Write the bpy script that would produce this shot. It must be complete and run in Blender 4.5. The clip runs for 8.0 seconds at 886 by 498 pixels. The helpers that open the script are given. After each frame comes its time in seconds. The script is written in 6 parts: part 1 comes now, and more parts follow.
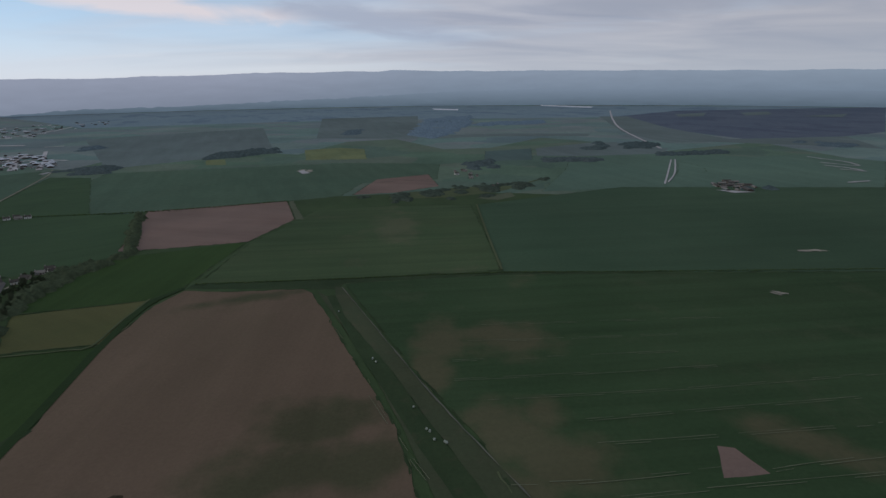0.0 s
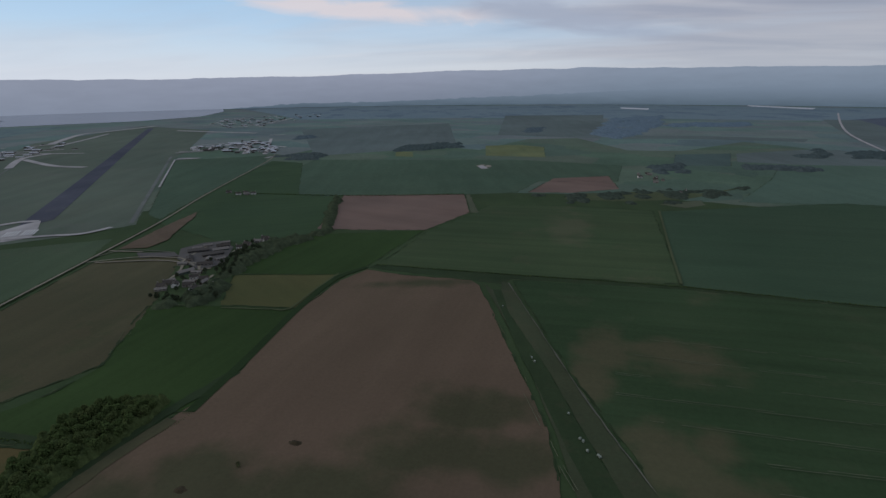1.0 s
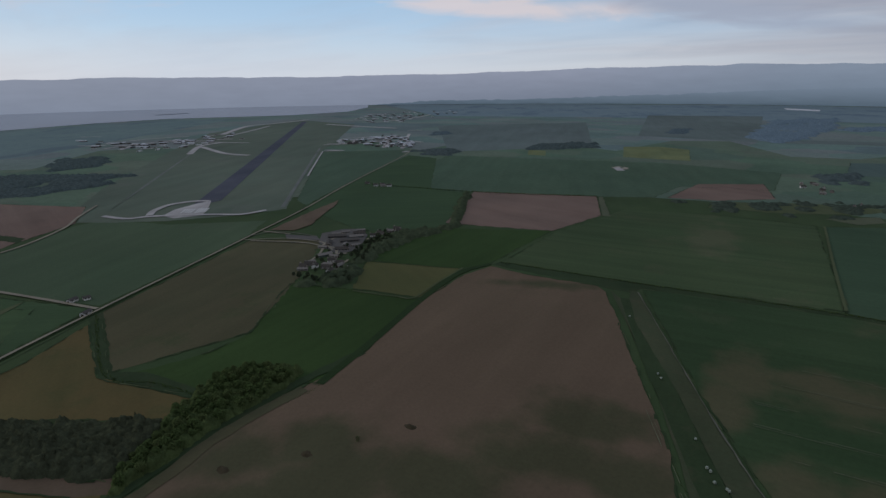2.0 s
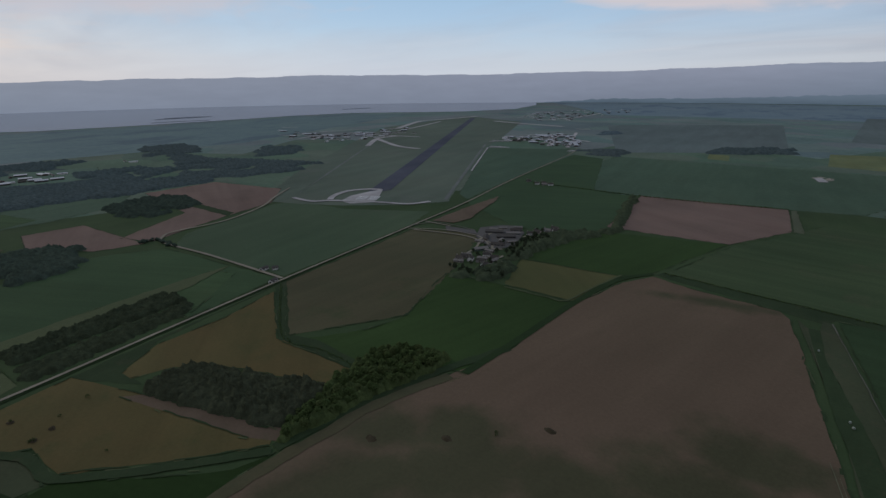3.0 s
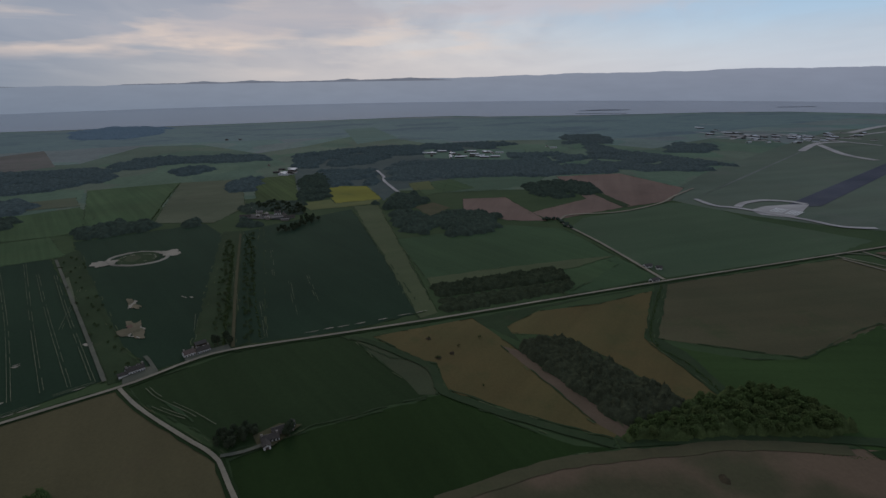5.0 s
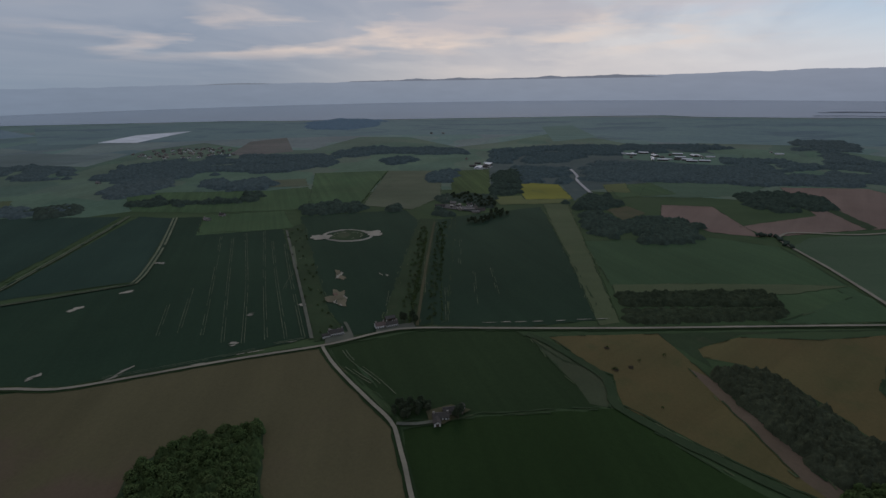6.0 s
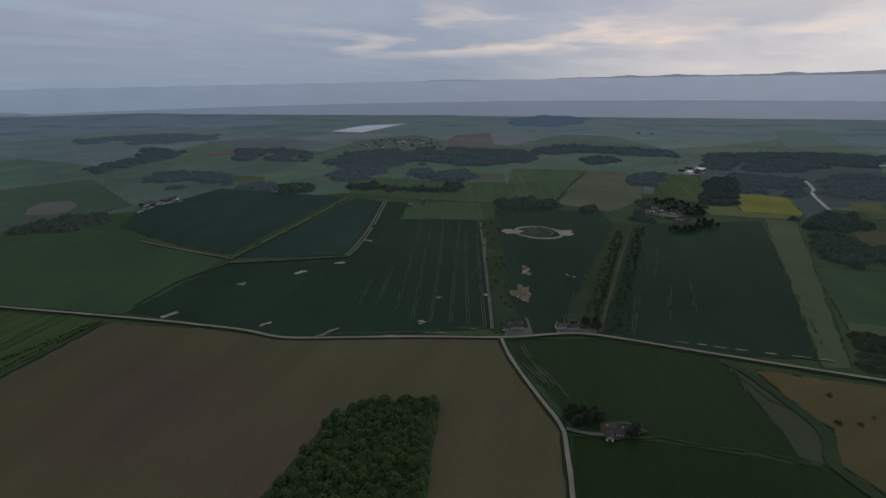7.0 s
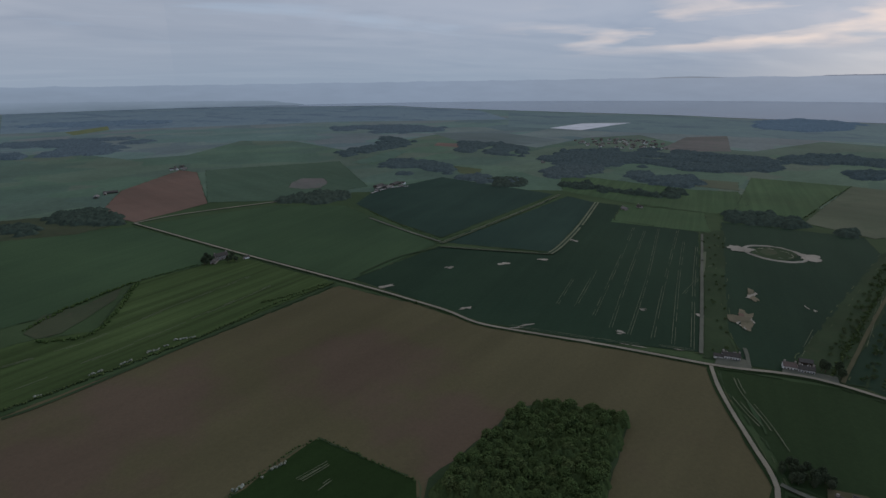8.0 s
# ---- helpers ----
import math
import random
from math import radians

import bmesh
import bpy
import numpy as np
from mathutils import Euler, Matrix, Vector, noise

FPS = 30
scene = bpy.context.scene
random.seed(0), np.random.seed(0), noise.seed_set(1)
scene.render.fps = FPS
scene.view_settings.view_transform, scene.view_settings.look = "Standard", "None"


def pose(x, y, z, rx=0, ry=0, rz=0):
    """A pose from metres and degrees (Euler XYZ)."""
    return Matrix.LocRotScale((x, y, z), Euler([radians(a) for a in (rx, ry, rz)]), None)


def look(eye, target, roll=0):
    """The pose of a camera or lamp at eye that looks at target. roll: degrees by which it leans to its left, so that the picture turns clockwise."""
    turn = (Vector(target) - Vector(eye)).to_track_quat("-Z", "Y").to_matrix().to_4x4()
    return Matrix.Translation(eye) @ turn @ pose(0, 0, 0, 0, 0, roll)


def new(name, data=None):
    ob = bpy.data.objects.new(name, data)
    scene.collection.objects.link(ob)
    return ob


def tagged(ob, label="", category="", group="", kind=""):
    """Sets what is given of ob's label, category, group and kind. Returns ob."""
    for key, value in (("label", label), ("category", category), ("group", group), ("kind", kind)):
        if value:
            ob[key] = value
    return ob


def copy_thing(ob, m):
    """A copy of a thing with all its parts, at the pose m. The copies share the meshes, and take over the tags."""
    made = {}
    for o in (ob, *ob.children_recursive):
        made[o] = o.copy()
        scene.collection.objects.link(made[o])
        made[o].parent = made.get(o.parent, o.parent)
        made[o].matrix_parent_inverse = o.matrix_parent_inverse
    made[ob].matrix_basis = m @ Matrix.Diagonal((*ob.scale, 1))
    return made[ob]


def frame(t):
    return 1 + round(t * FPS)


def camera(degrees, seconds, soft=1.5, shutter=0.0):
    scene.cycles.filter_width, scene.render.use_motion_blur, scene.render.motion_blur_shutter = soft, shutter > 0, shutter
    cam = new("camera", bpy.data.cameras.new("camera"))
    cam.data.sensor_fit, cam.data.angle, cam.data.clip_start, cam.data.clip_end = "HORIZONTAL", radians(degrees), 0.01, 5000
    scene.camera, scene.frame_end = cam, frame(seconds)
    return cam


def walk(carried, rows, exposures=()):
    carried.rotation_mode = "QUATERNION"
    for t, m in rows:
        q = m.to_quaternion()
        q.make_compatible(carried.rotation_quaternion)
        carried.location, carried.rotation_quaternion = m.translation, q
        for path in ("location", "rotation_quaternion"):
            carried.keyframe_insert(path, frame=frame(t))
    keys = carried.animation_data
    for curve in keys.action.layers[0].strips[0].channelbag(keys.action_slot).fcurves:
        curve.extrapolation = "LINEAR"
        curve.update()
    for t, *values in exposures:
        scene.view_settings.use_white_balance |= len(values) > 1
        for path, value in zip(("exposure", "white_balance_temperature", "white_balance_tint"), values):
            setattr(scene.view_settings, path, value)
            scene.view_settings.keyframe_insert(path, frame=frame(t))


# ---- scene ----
cam = camera(78.8, 8.0, soft=1.45)
rows = [
    (0.0, pose(0, 0, 200, 72.76, 0.60, 0.00)),
    (0.3, pose(0, 0, 200, 72.75, 0.59, 7.03)),
    (0.5, pose(0, 0, 200, 72.74, 0.58, 11.19)),
    (0.7, pose(0, 0, 200, 72.72, 0.57, 14.19)),
    (1.0, pose(0, 0, 200, 72.70, 0.56, 18.72)),
    (1.3, pose(0, 0, 200, 72.67, 0.54, 22.81)),
    (1.5, pose(0, 0, 200, 72.65, 0.53, 25.49)),
    (1.7, pose(0, 0, 200, 72.63, 0.52, 28.29)),
    (2.8, pose(0, 0, 200, 72.52, 0.52, 45.83)),
    (3.0, pose(0, 0, 200, 72.50, 0.53, 49.77)),
    (3.3, pose(0, 0, 200, 72.47, 0.55, 55.79)),
    (3.5, pose(0, 0, 200, 72.46, 0.56, 60.09)),
    (3.8, pose(0, 0, 200, 72.44, 0.59, 66.29)),
    (4.0, pose(0, 0, 200, 72.43, 0.62, 70.42)),
    (4.3, pose(0, 0, 200, 72.41, 0.66, 76.49)),
    (4.5, pose(0, 0, 200, 72.41, 0.66, 80.73)),
    (4.7, pose(0, 0, 200, 72.40, 0.69, 84.85)),
    (5.8, pose(0, 0, 200, 72.40, 0.88, 107.31)),
    (6.0, pose(0, 0, 200, 72.40, 0.90, 111.33)),
    (6.3, pose(0, 0, 200, 72.40, 0.92, 117.51)),
    (6.5, pose(0, 0, 200, 72.41, 0.92, 121.71)),
    (6.8, pose(0, 0, 200, 72.41, 0.91, 127.92)),
    (7.0, pose(0, 0, 200, 72.41, 0.90, 132.15)),
    (7.3, pose(0, 0, 200, 72.41, 0.85, 138.37)),
    (7.5, pose(0, 0, 200, 72.41, 0.80, 143.18)),
    (7.8, pose(0, 0, 200, 72.41, 0.76, 150.07)),
    (8.0, pose(0, 0, 200, 72.40, 0.74, 154.67)),
]
walk(cam, rows, [(0.0, 0.38), (1.5, 0.27), (3.5, 0.14), (4.5, 0.09), (6.5, 0.20), (7.2, 0.32), (8.0, 0.45)])
EYE_Z = 200.0
RIM = 4850.0          # radius of the modelled country
rng = random.Random(7)

# ---- sky and light ----
world = bpy.data.worlds.new("sky")
scene.world = world
world.use_nodes = True
wt = world.node_tree
wt.nodes.clear()


def wnode(kind, **values):
    n = wt.nodes.new(kind)
    for k, v in values.items():
        n.inputs[k].default_value = v
    return n


def wmath(op, a, b=None, c=None):
    n = wt.nodes.new("ShaderNodeMath")
    n.operation = op
    for i, v in enumerate((a, b, c)):
        if v is None:
            continue
        if isinstance(v, (int, float)):
            n.inputs[i].default_value = v
        else:
            wt.links.new(v, n.inputs[i])
    return n.outputs[0]


def wmix(fac, a, b, blend="MIX"):
    n = wt.nodes.new("ShaderNodeMix")
    n.data_type, n.blend_type = "RGBA", blend
    for i, v in ((0, fac), (6, a), (7, b)):
        if isinstance(v, (int, float)):
            n.inputs[i].default_value = v
        elif isinstance(v, tuple):
            n.inputs[i].default_value = (*v, 1)
        else:
            wt.links.new(v, n.inputs[i])
    return n.outputs[2]


def wramp(fac, stops):
    n = wt.nodes.new("ShaderNodeValToRGB")
    while len(n.color_ramp.elements) < len(stops):
        n.color_ramp.elements.new(0.5)
    for e, (p, col) in zip(n.color_ramp.elements, stops):
        e.position, e.color = p, (*col, 1) if isinstance(col, tuple) else (col, col, col, 1)
    wt.links.new(fac, n.inputs[0])
    return n.outputs[0]


coords = wt.nodes.new("ShaderNodeTexCoord")
split = wt.nodes.new("ShaderNodeSeparateXYZ")
wt.links.new(coords.outputs["Generated"], split.inputs[0])
dx, dy, dz = split.outputs
up = wmath("MAXIMUM", dz, 0.0)
# cloud deck seen in perspective: bands pack together towards the horizon
deck = wmath("ADD", up, 0.10)
cloud_xyz = wt.nodes.new("ShaderNodeCombineXYZ")
wt.links.new(wmath("DIVIDE", dx, deck), cloud_xyz.inputs[0])
wt.links.new(wmath("DIVIDE", dy, deck), cloud_xyz.inputs[1])
turn = wt.nodes.new("ShaderNodeMapping")
turn.inputs["Rotation"].default_value = (0, 0, radians(-62))
turn.inputs["Scale"].default_value = (0.42, 0.95, 1)
wt.links.new(cloud_xyz.outputs[0], turn.inputs[0])
big = wnode("ShaderNodeTexNoise", Scale=0.62, Detail=7.0, Roughness=0.55, Distortion=0.5)
fine = wnode("ShaderNodeTexNoise", Scale=1.3, Detail=5.0, Roughness=0.5, Distortion=0.9)
for n in (big, fine):
    wt.links.new(turn.outputs[0], n.inputs["Vector"])
sheet = wramp(big.outputs["Fac"], ((0.36, 0.0), (0.64, 1.0)))
shade = wramp(fine.outputs["Fac"], ((0.26, 0.0), (0.76, 1.0)))
SUN_AZ = -105.0
bearing = wmath("ARCTAN2", dx, dy)
bearing01 = wmath("MULTIPLY_ADD", bearing, 1 / (2 * math.pi), 0.5)     # 0.5 is straight ahead, 0.25 west
sky = wt.nodes.new("ShaderNodeTexSky")
sky.sky_type, sky.sun_disc = "NISHITA", False
sky.sun_elevation, sky.sun_rotation = radians(14), radians(SUN_AZ)
sky.air_density, sky.dust_density = 1.2, 2.0
clear = wmix(1.0, sky.outputs[0], (0.08, 0.08, 0.08), "MULTIPLY")
blue = wramp(up, ((0.0, (0.56, 0.60, 0.66)), (0.05, (0.45, 0.58, 0.72)), (0.10, (0.36, 0.52, 0.71)), (0.20, (0.25, 0.42, 0.63)), (0.35, (0.18, 0.31, 0.50)), (1.0, (0.13, 0.20, 0.34))))
clear = wmix(0.90, clear, blue)
# cover: mostly open between north-west and west-north-west, closed elsewhere
cover = wramp(bearing01, ((0.0, 1.0), (0.16, 0.95), (0.24, 0.70), (0.29, 0.22), (0.40, 0.12), (0.455, 0.40), (0.52, 1.0), (1.0, 1.0)))
dark_cloud = wramp(bearing01, ((0.0, (0.212, 0.248, 0.315)), (0.12, (0.22, 0.265, 0.345)), (0.22, (0.33, 0.35, 0.42)), (0.40, (0.30, 0.35, 0.44)), (0.50, (0.25, 0.28, 0.36)), (0.60, (0.235, 0.26, 0.325)), (1.0, (0.212, 0.248, 0.315))))
lit_cloud = wramp(bearing01, ((0.0, (0.258, 0.293, 0.358)), (0.12, (0.31, 0.345, 0.415)), (0.22, (0.46, 0.455, 0.485)), (0.40, (0.54, 0.55, 0.60)), (0.50, (0.40, 0.415, 0.47)), (0.60, (0.335, 0.345, 0.39)), (1.0, (0.28, 0.312, 0.375))))
cloud = wmix(shade, dark_cloud, lit_cloud)
amount = wmath("MINIMUM", wmath("MULTIPLY_ADD", sheet, 0.55, wmath("MULTIPLY_ADD", cover, 1.15, -0.30)), 1.0)
amount = wmath("MAXIMUM", amount, 0.0)
full = wmix(amount, clear, cloud)
# pale band low along the horizon: white in the north, warm in the west, slate in the south
low = wramp(up, ((0.0, 1.0), (0.03, 0.62), (0.085, 0.0)))
rim_light = wramp(bearing01, ((0.0, (0.195, 0.245, 0.315)), (0.08, (0.205, 0.255, 0.325)), (0.14, (0.215, 0.252, 0.315)), (0.17, (0.38, 0.385, 0.41)), (0.20, (0.53, 0.495, 0.49)), (0.26, (0.58, 0.555, 0.56)), (0.34, (0.53, 0.575, 0.65)),
                              (0.46, (0.50, 0.52, 0.555)), (0.52, (0.37, 0.40, 0.45)), (0.60, (0.30, 0.335, 0.39)), (1.0, (0.195, 0.245, 0.315))))
full = wmix(wmath("MULTIPLY", low, 0.80), full, rim_light)
# a few bright breaks low in the west-south-west
breaks = wnode("ShaderNodeTexNoise", Scale=5.0, Detail=4.0, Roughness=0.5, Distortion=0.2)
bmap = wt.nodes.new("ShaderNodeMapping")
bmap.inputs["Scale"].default_value = (1.0, 1.0, 7.0)
wt.links.new(coords.outputs["Generated"], bmap.inputs[0])
wt.links.new(bmap.outputs[0], breaks.inputs["Vector"])
gap = wramp(breaks.outputs["Fac"], ((0.50, 0.0), (0.64, 1.0)))
gap = wmath("MULTIPLY", gap, wramp(up, ((0.03, 0.0), (0.05, 1.0), (0.10, 0.7), (0.15, 0.0))))
gap = wmath("MULTIPLY", gap, wramp(bearing01, ((0.08, 0.0), (0.14, 0.8), (0.22, 1.0), (0.27, 0.3), (0.32, 0.0))))
full = wmix(wmath("MULTIPLY", gap, 0.85), full, (0.70, 0.58, 0.51))
# single cloud banks: bearing and height in degrees, half length, half depth, slant, colour, density
height = wmath("ARCSINE", dz)
wisp = wnode("ShaderNodeTexNoise", Scale=9.0, Detail=6.0, Roughness=0.55, Distortion=0.6)
wmap = wt.nodes.new("ShaderNodeMapping")
wmap.inputs["Scale"].default_value = (1.0, 1.0, 3.2)
wt.links.new(coords.outputs["Generated"], wmap.inputs[0])
wt.links.new(wmap.outputs[0], wisp.inputs["Vector"])
for c_az, c_el, half_u, half_v, slant, tone, dens in (
        (-26.0, 6.6, 13.0, 0.9, -3.0, (0.60, 0.53, 0.54), 0.75), (-7.0, 5.8, 12.0, 1.3, -10.0, (0.29, 0.33, 0.42), 0.85),
        (8.0, 4.4, 9.0, 0.5, -6.0, (0.30, 0.33, 0.40), 0.55), (24.0, 7.0, 16.0, 1.5, 0.0, (0.25, 0.275, 0.34), 0.6),
        (-80.0, 6.9, 15.0, 1.6, 2.0, (0.52, 0.49, 0.53), 0.7), (-104.0, 5.6, 15.0, 1.5, 4.0, (0.42, 0.41, 0.45), 0.8),
        (-100.0, 3.6, 11.0, 0.6, 2.0, (0.62, 0.56, 0.53), 0.45), (-150.0, 7.0, 26.0, 2.6, 0.0, (0.28, 0.316, 0.388), 0.7)):
    u = wmath("MULTIPLY_ADD", bearing, 180 / math.pi, -c_az)
    v = wmath("MULTIPLY_ADD", height, 180 / math.pi, -c_el)
    cs, sn = math.cos(radians(slant)), math.sin(radians(slant))
    along = wmath("MULTIPLY_ADD", u, cs / half_u, wmath("MULTIPLY", v, sn / half_u))
    across = wmath("MULTIPLY_ADD", u, -sn / half_v, wmath("MULTIPLY", v, cs / half_v))
    reach = wmath("SQRT", wmath("ADD", wmath("MULTIPLY", along, along), wmath("MULTIPLY", across, across)))
    frayed = wmath("MULTIPLY_ADD", wisp.outputs["Fac"], 2.4, reach)
    bank = wramp(wmath("MULTIPLY", frayed, 0.25), ((0.38, 1.0), (0.60, 0.0)))
    full = wmix(wmath("MULTIPLY", bank, dens), full, tone)
back = wnode("ShaderNodeBackground", Strength=1.0)
wt.links.new(full, back.inputs[0])
wout = wt.nodes.new("ShaderNodeOutputWorld")
wt.links.new(back.outputs[0], wout.inputs[0])

sun_data = bpy.data.lights.new("sun", "SUN")
sun_data.energy, sun_data.angle, sun_data.color = 0.5, radians(25), (1.0, 0.92, 0.84)
sun = new("sun", sun_data)
sun_way = Vector((math.sin(radians(SUN_AZ)) * math.cos(radians(24)), math.cos(radians(SUN_AZ)) * math.cos(radians(24)), math.sin(radians(24))))
sun.matrix_basis = look(sun_way * 900, (0, 0, 0))


# ---- materials ----
def material(name, rough=0.9, metallic=0.0, specular=0.2):
    m = bpy.data.materials.new(name)
    m.use_nodes = True
    b = m.node_tree.nodes["Principled BSDF"]
    b.inputs["Roughness"].default_value = rough
    b.inputs["Metallic"].default_value = metallic
    b.inputs["Specular IOR Level"].default_value = specular
    return m, m.node_tree, b


def link_noise(nt, scale, detail=5.0, rough=0.6, stretch=None, turn_deg=0.0):
    co = nt.nodes.new("ShaderNodeTexCoord")
    mp = nt.nodes.new("ShaderNodeMapping")
    mp.vector_type = "TEXTURE"
    mp.inputs["Rotation"].default_value = (0, 0, radians(turn_deg))
    mp.inputs["Scale"].default_value = [1 / k for k in stretch] if stretch else (1, 1, 1)
    nt.links.new(co.outputs["Object"], mp.inputs[0])
    n = nt.nodes.new("ShaderNodeTexNoise")
    n.inputs["Scale"].default_value, n.inputs["Detail"].default_value, n.inputs["Roughness"].default_value = scale, detail, rough
    nt.links.new(mp.outputs[0], n.inputs["Vector"])
    return n.outputs["Fac"]


def ramp(nt, fac, stops):
    n = nt.nodes.new("ShaderNodeValToRGB")
    while len(n.color_ramp.elements) < len(stops):
        n.color_ramp.elements.new(0.5)
    for e, (p, col) in zip(n.color_ramp.elements, stops):
        e.position, e.color = p, (*col, 1) if isinstance(col, tuple) else (col, col, col, 1)
    nt.links.new(fac, n.inputs[0])
    return n.outputs[0]


def mix(nt, fac, a, b, blend="MIX"):
    n = nt.nodes.new("ShaderNodeMix")
    n.data_type, n.blend_type = "RGBA", blend
    for i, v in ((0, fac), (6, a), (7, b)):
        if isinstance(v, (int, float)):
            n.inputs[i].default_value = v
        elif isinstance(v, tuple):
            n.inputs[i].default_value = (*v, 1)
        else:
            nt.links.new(v, n.inputs[i])
    return n.outputs[2]


def bump(nt, b, height, strength=0.3, distance=0.1):
    n = nt.nodes.new("ShaderNodeBump")
    n.inputs["Strength"].default_value, n.inputs["Distance"].default_value = strength, distance
    nt.links.new(height, n.inputs["Height"])
    nt.links.new(n.outputs[0], b.inputs["Normal"])


def soft_spots(nt, spots):
    """0 to 1: near one of the given spots (x, y, radius across, radius away from the middle), with a frayed edge."""
    co = nt.nodes.new("ShaderNodeTexCoord")
    fray = nt.nodes.new("ShaderNodeTexNoise")
    fray.inputs["Scale"].default_value, fray.inputs["Detail"].default_value = 0.03, 6
    nt.links.new(co.outputs["Object"], fray.inputs["Vector"])
    total = None
    for x, y, rx, ry in spots:
        mp = nt.nodes.new("ShaderNodeMapping")
        mp.vector_type = "TEXTURE"
        mp.inputs["Location"].default_value = (x, y, 0)
        mp.inputs["Rotation"].default_value = (0, 0, math.atan2(y, x) - math.pi / 2)
        mp.inputs["Scale"].default_value = (rx, ry, 1e4)
        nt.links.new(co.outputs["Object"], mp.inputs[0])
        ln = nt.nodes.new("ShaderNodeVectorMath")
        ln.operation = "LENGTH"
        nt.links.new(mp.outputs[0], ln.inputs[0])
        add = nt.nodes.new("ShaderNodeMath")
        add.operation = "MULTIPLY_ADD"
        nt.links.new(fray.outputs["Fac"], add.inputs[0])
        add.inputs[1].default_value = 2.2
        nt.links.new(ln.outputs["Value"], add.inputs[2])
        rng2 = nt.nodes.new("ShaderNodeMapRange")
        rng2.interpolation_type = "SMOOTHSTEP"
        for k, val in ((1, 2.5), (2, 1.5), (3, 0.0), (4, 1.0)):
            rng2.inputs[k].default_value = val
        nt.links.new(add.outputs[0], rng2.inputs[0])
        if total is None:
            total = rng2.outputs[0]
        else:
            mx = nt.nodes.new("ShaderNodeMath")
            mx.operation = "MAXIMUM"
            nt.links.new(total, mx.inputs[0])
            nt.links.new(rng2.outputs[0], mx.inputs[1])
            total = mx.outputs[0]
    return total


def earth(name, main, other, third=None, patch=0.012, grain=0.35, rows_deg=None, rows_scale=0.25, rows_mix=0.25, spread=(0.38, 0.64), spots=None, spot_colour=None, spot_mix=0.8):
    """A field surface: two tones in broad patches, an optional third in blotches, drill rows and fine grain."""
    m, nt, b = material(name, 0.95, specular=0.05)
    col = mix(nt, ramp(nt, link_noise(nt, patch, 6, 0.6), ((spread[0], 0.0), (spread[1], 1.0))), main, other)
    if third:
        col = mix(nt, ramp(nt, link_noise(nt, patch * 2.3, 7, 0.65), ((0.56, 0.0), (0.72, 0.85))), col, third)
    if rows_deg is not None:
        lines = link_noise(nt, rows_scale, 3, 0.6, (1, 0.02, 1), rows_deg)
        col = mix(nt, rows_mix, col, ramp(nt, lines, ((0.3, 0.25), (0.7, 1.0))), "MULTIPLY")
    if spots:
        sm = nt.nodes.new("ShaderNodeMath")
        sm.operation = "MULTIPLY"
        nt.links.new(soft_spots(nt, spots), sm.inputs[0])
        sm.inputs[1].default_value = spot_mix
        col = mix(nt, sm.outputs[0], col, spot_colour)
    col = mix(nt, 0.6, col, ramp(nt, link_noise(nt, patch * 0.45, 4, 0.55), ((0.3, 0.74), (0.7, 1.22))), "MULTIPLY")
    streaks = link_noise(nt, 0.03, 5, 0.6, (1, 0.12, 1), 20 if rows_deg is None else rows_deg)
    col = mix(nt, 0.35, col, ramp(nt, streaks, ((0.3, 0.72), (0.7, 1.22))), "MULTIPLY")
    g2 = link_noise(nt, grain, 6, 0.7)
    col = mix(nt, 0.30, col, ramp(nt, g2, ((0.25, 0.58), (0.75, 1.28))), "MULTIPLY")
    nt.links.new(col, b.inputs["Base Color"])
    bump(nt, b, g2, 0.5, 0.4)
    return m


M = {}
M["pasture"] = earth("pasture grass", (0.061, 0.090, 0.050), (0.070, 0.098, 0.055), (0.084, 0.096, 0.062), 0.004)
M["near_grass"] = earth("dark field grass", (0.045, 0.070, 0.030), (0.055, 0.080, 0.035), None, 0.01)
def farmland(name, tones, cell, grain):
    """Far fields too many to lay out singly: straight-sided plots in several tones."""
    m, nt, b = material(name, 0.95, specular=0.05)
    plots = nt.nodes.new("ShaderNodeTexVoronoi")
    plots.distance = "MANHATTAN"
    plots.inputs["Scale"].default_value, plots.inputs["Randomness"].default_value = 1 / cell, 0.8
    turned = nt.nodes.new("ShaderNodeMapping")
    turned.inputs["Rotation"].default_value = (0, 0, radians(3))
    turned.inputs["Scale"].default_value = (1.0, 1.5, 1)
    co = nt.nodes.new("ShaderNodeTexCoord")
    nt.links.new(co.outputs["Object"], turned.inputs[0])
    nt.links.new(turned.outputs[0], plots.inputs["Vector"])
    tone = nt.nodes.new("ShaderNodeSeparateColor")
    nt.links.new(plots.outputs["Color"], tone.inputs[0])
    col = ramp(nt, tone.outputs[0], [(k / (len(tones) - 1), t) for k, t in enumerate(tones)])
    col = mix(nt, 0.5, col, ramp(nt, link_noise(nt, grain, 6, 0.65), ((0.3, 0.65), (0.7, 1.3))), "MULTIPLY")
    col = mix(nt, 0.4, col, ramp(nt, link_noise(nt, grain * 15, 6, 0.7), ((0.3, 0.6), (0.7, 1.3))), "MULTIPLY")
    nt.links.new(col, b.inputs["Base Color"])
    return m


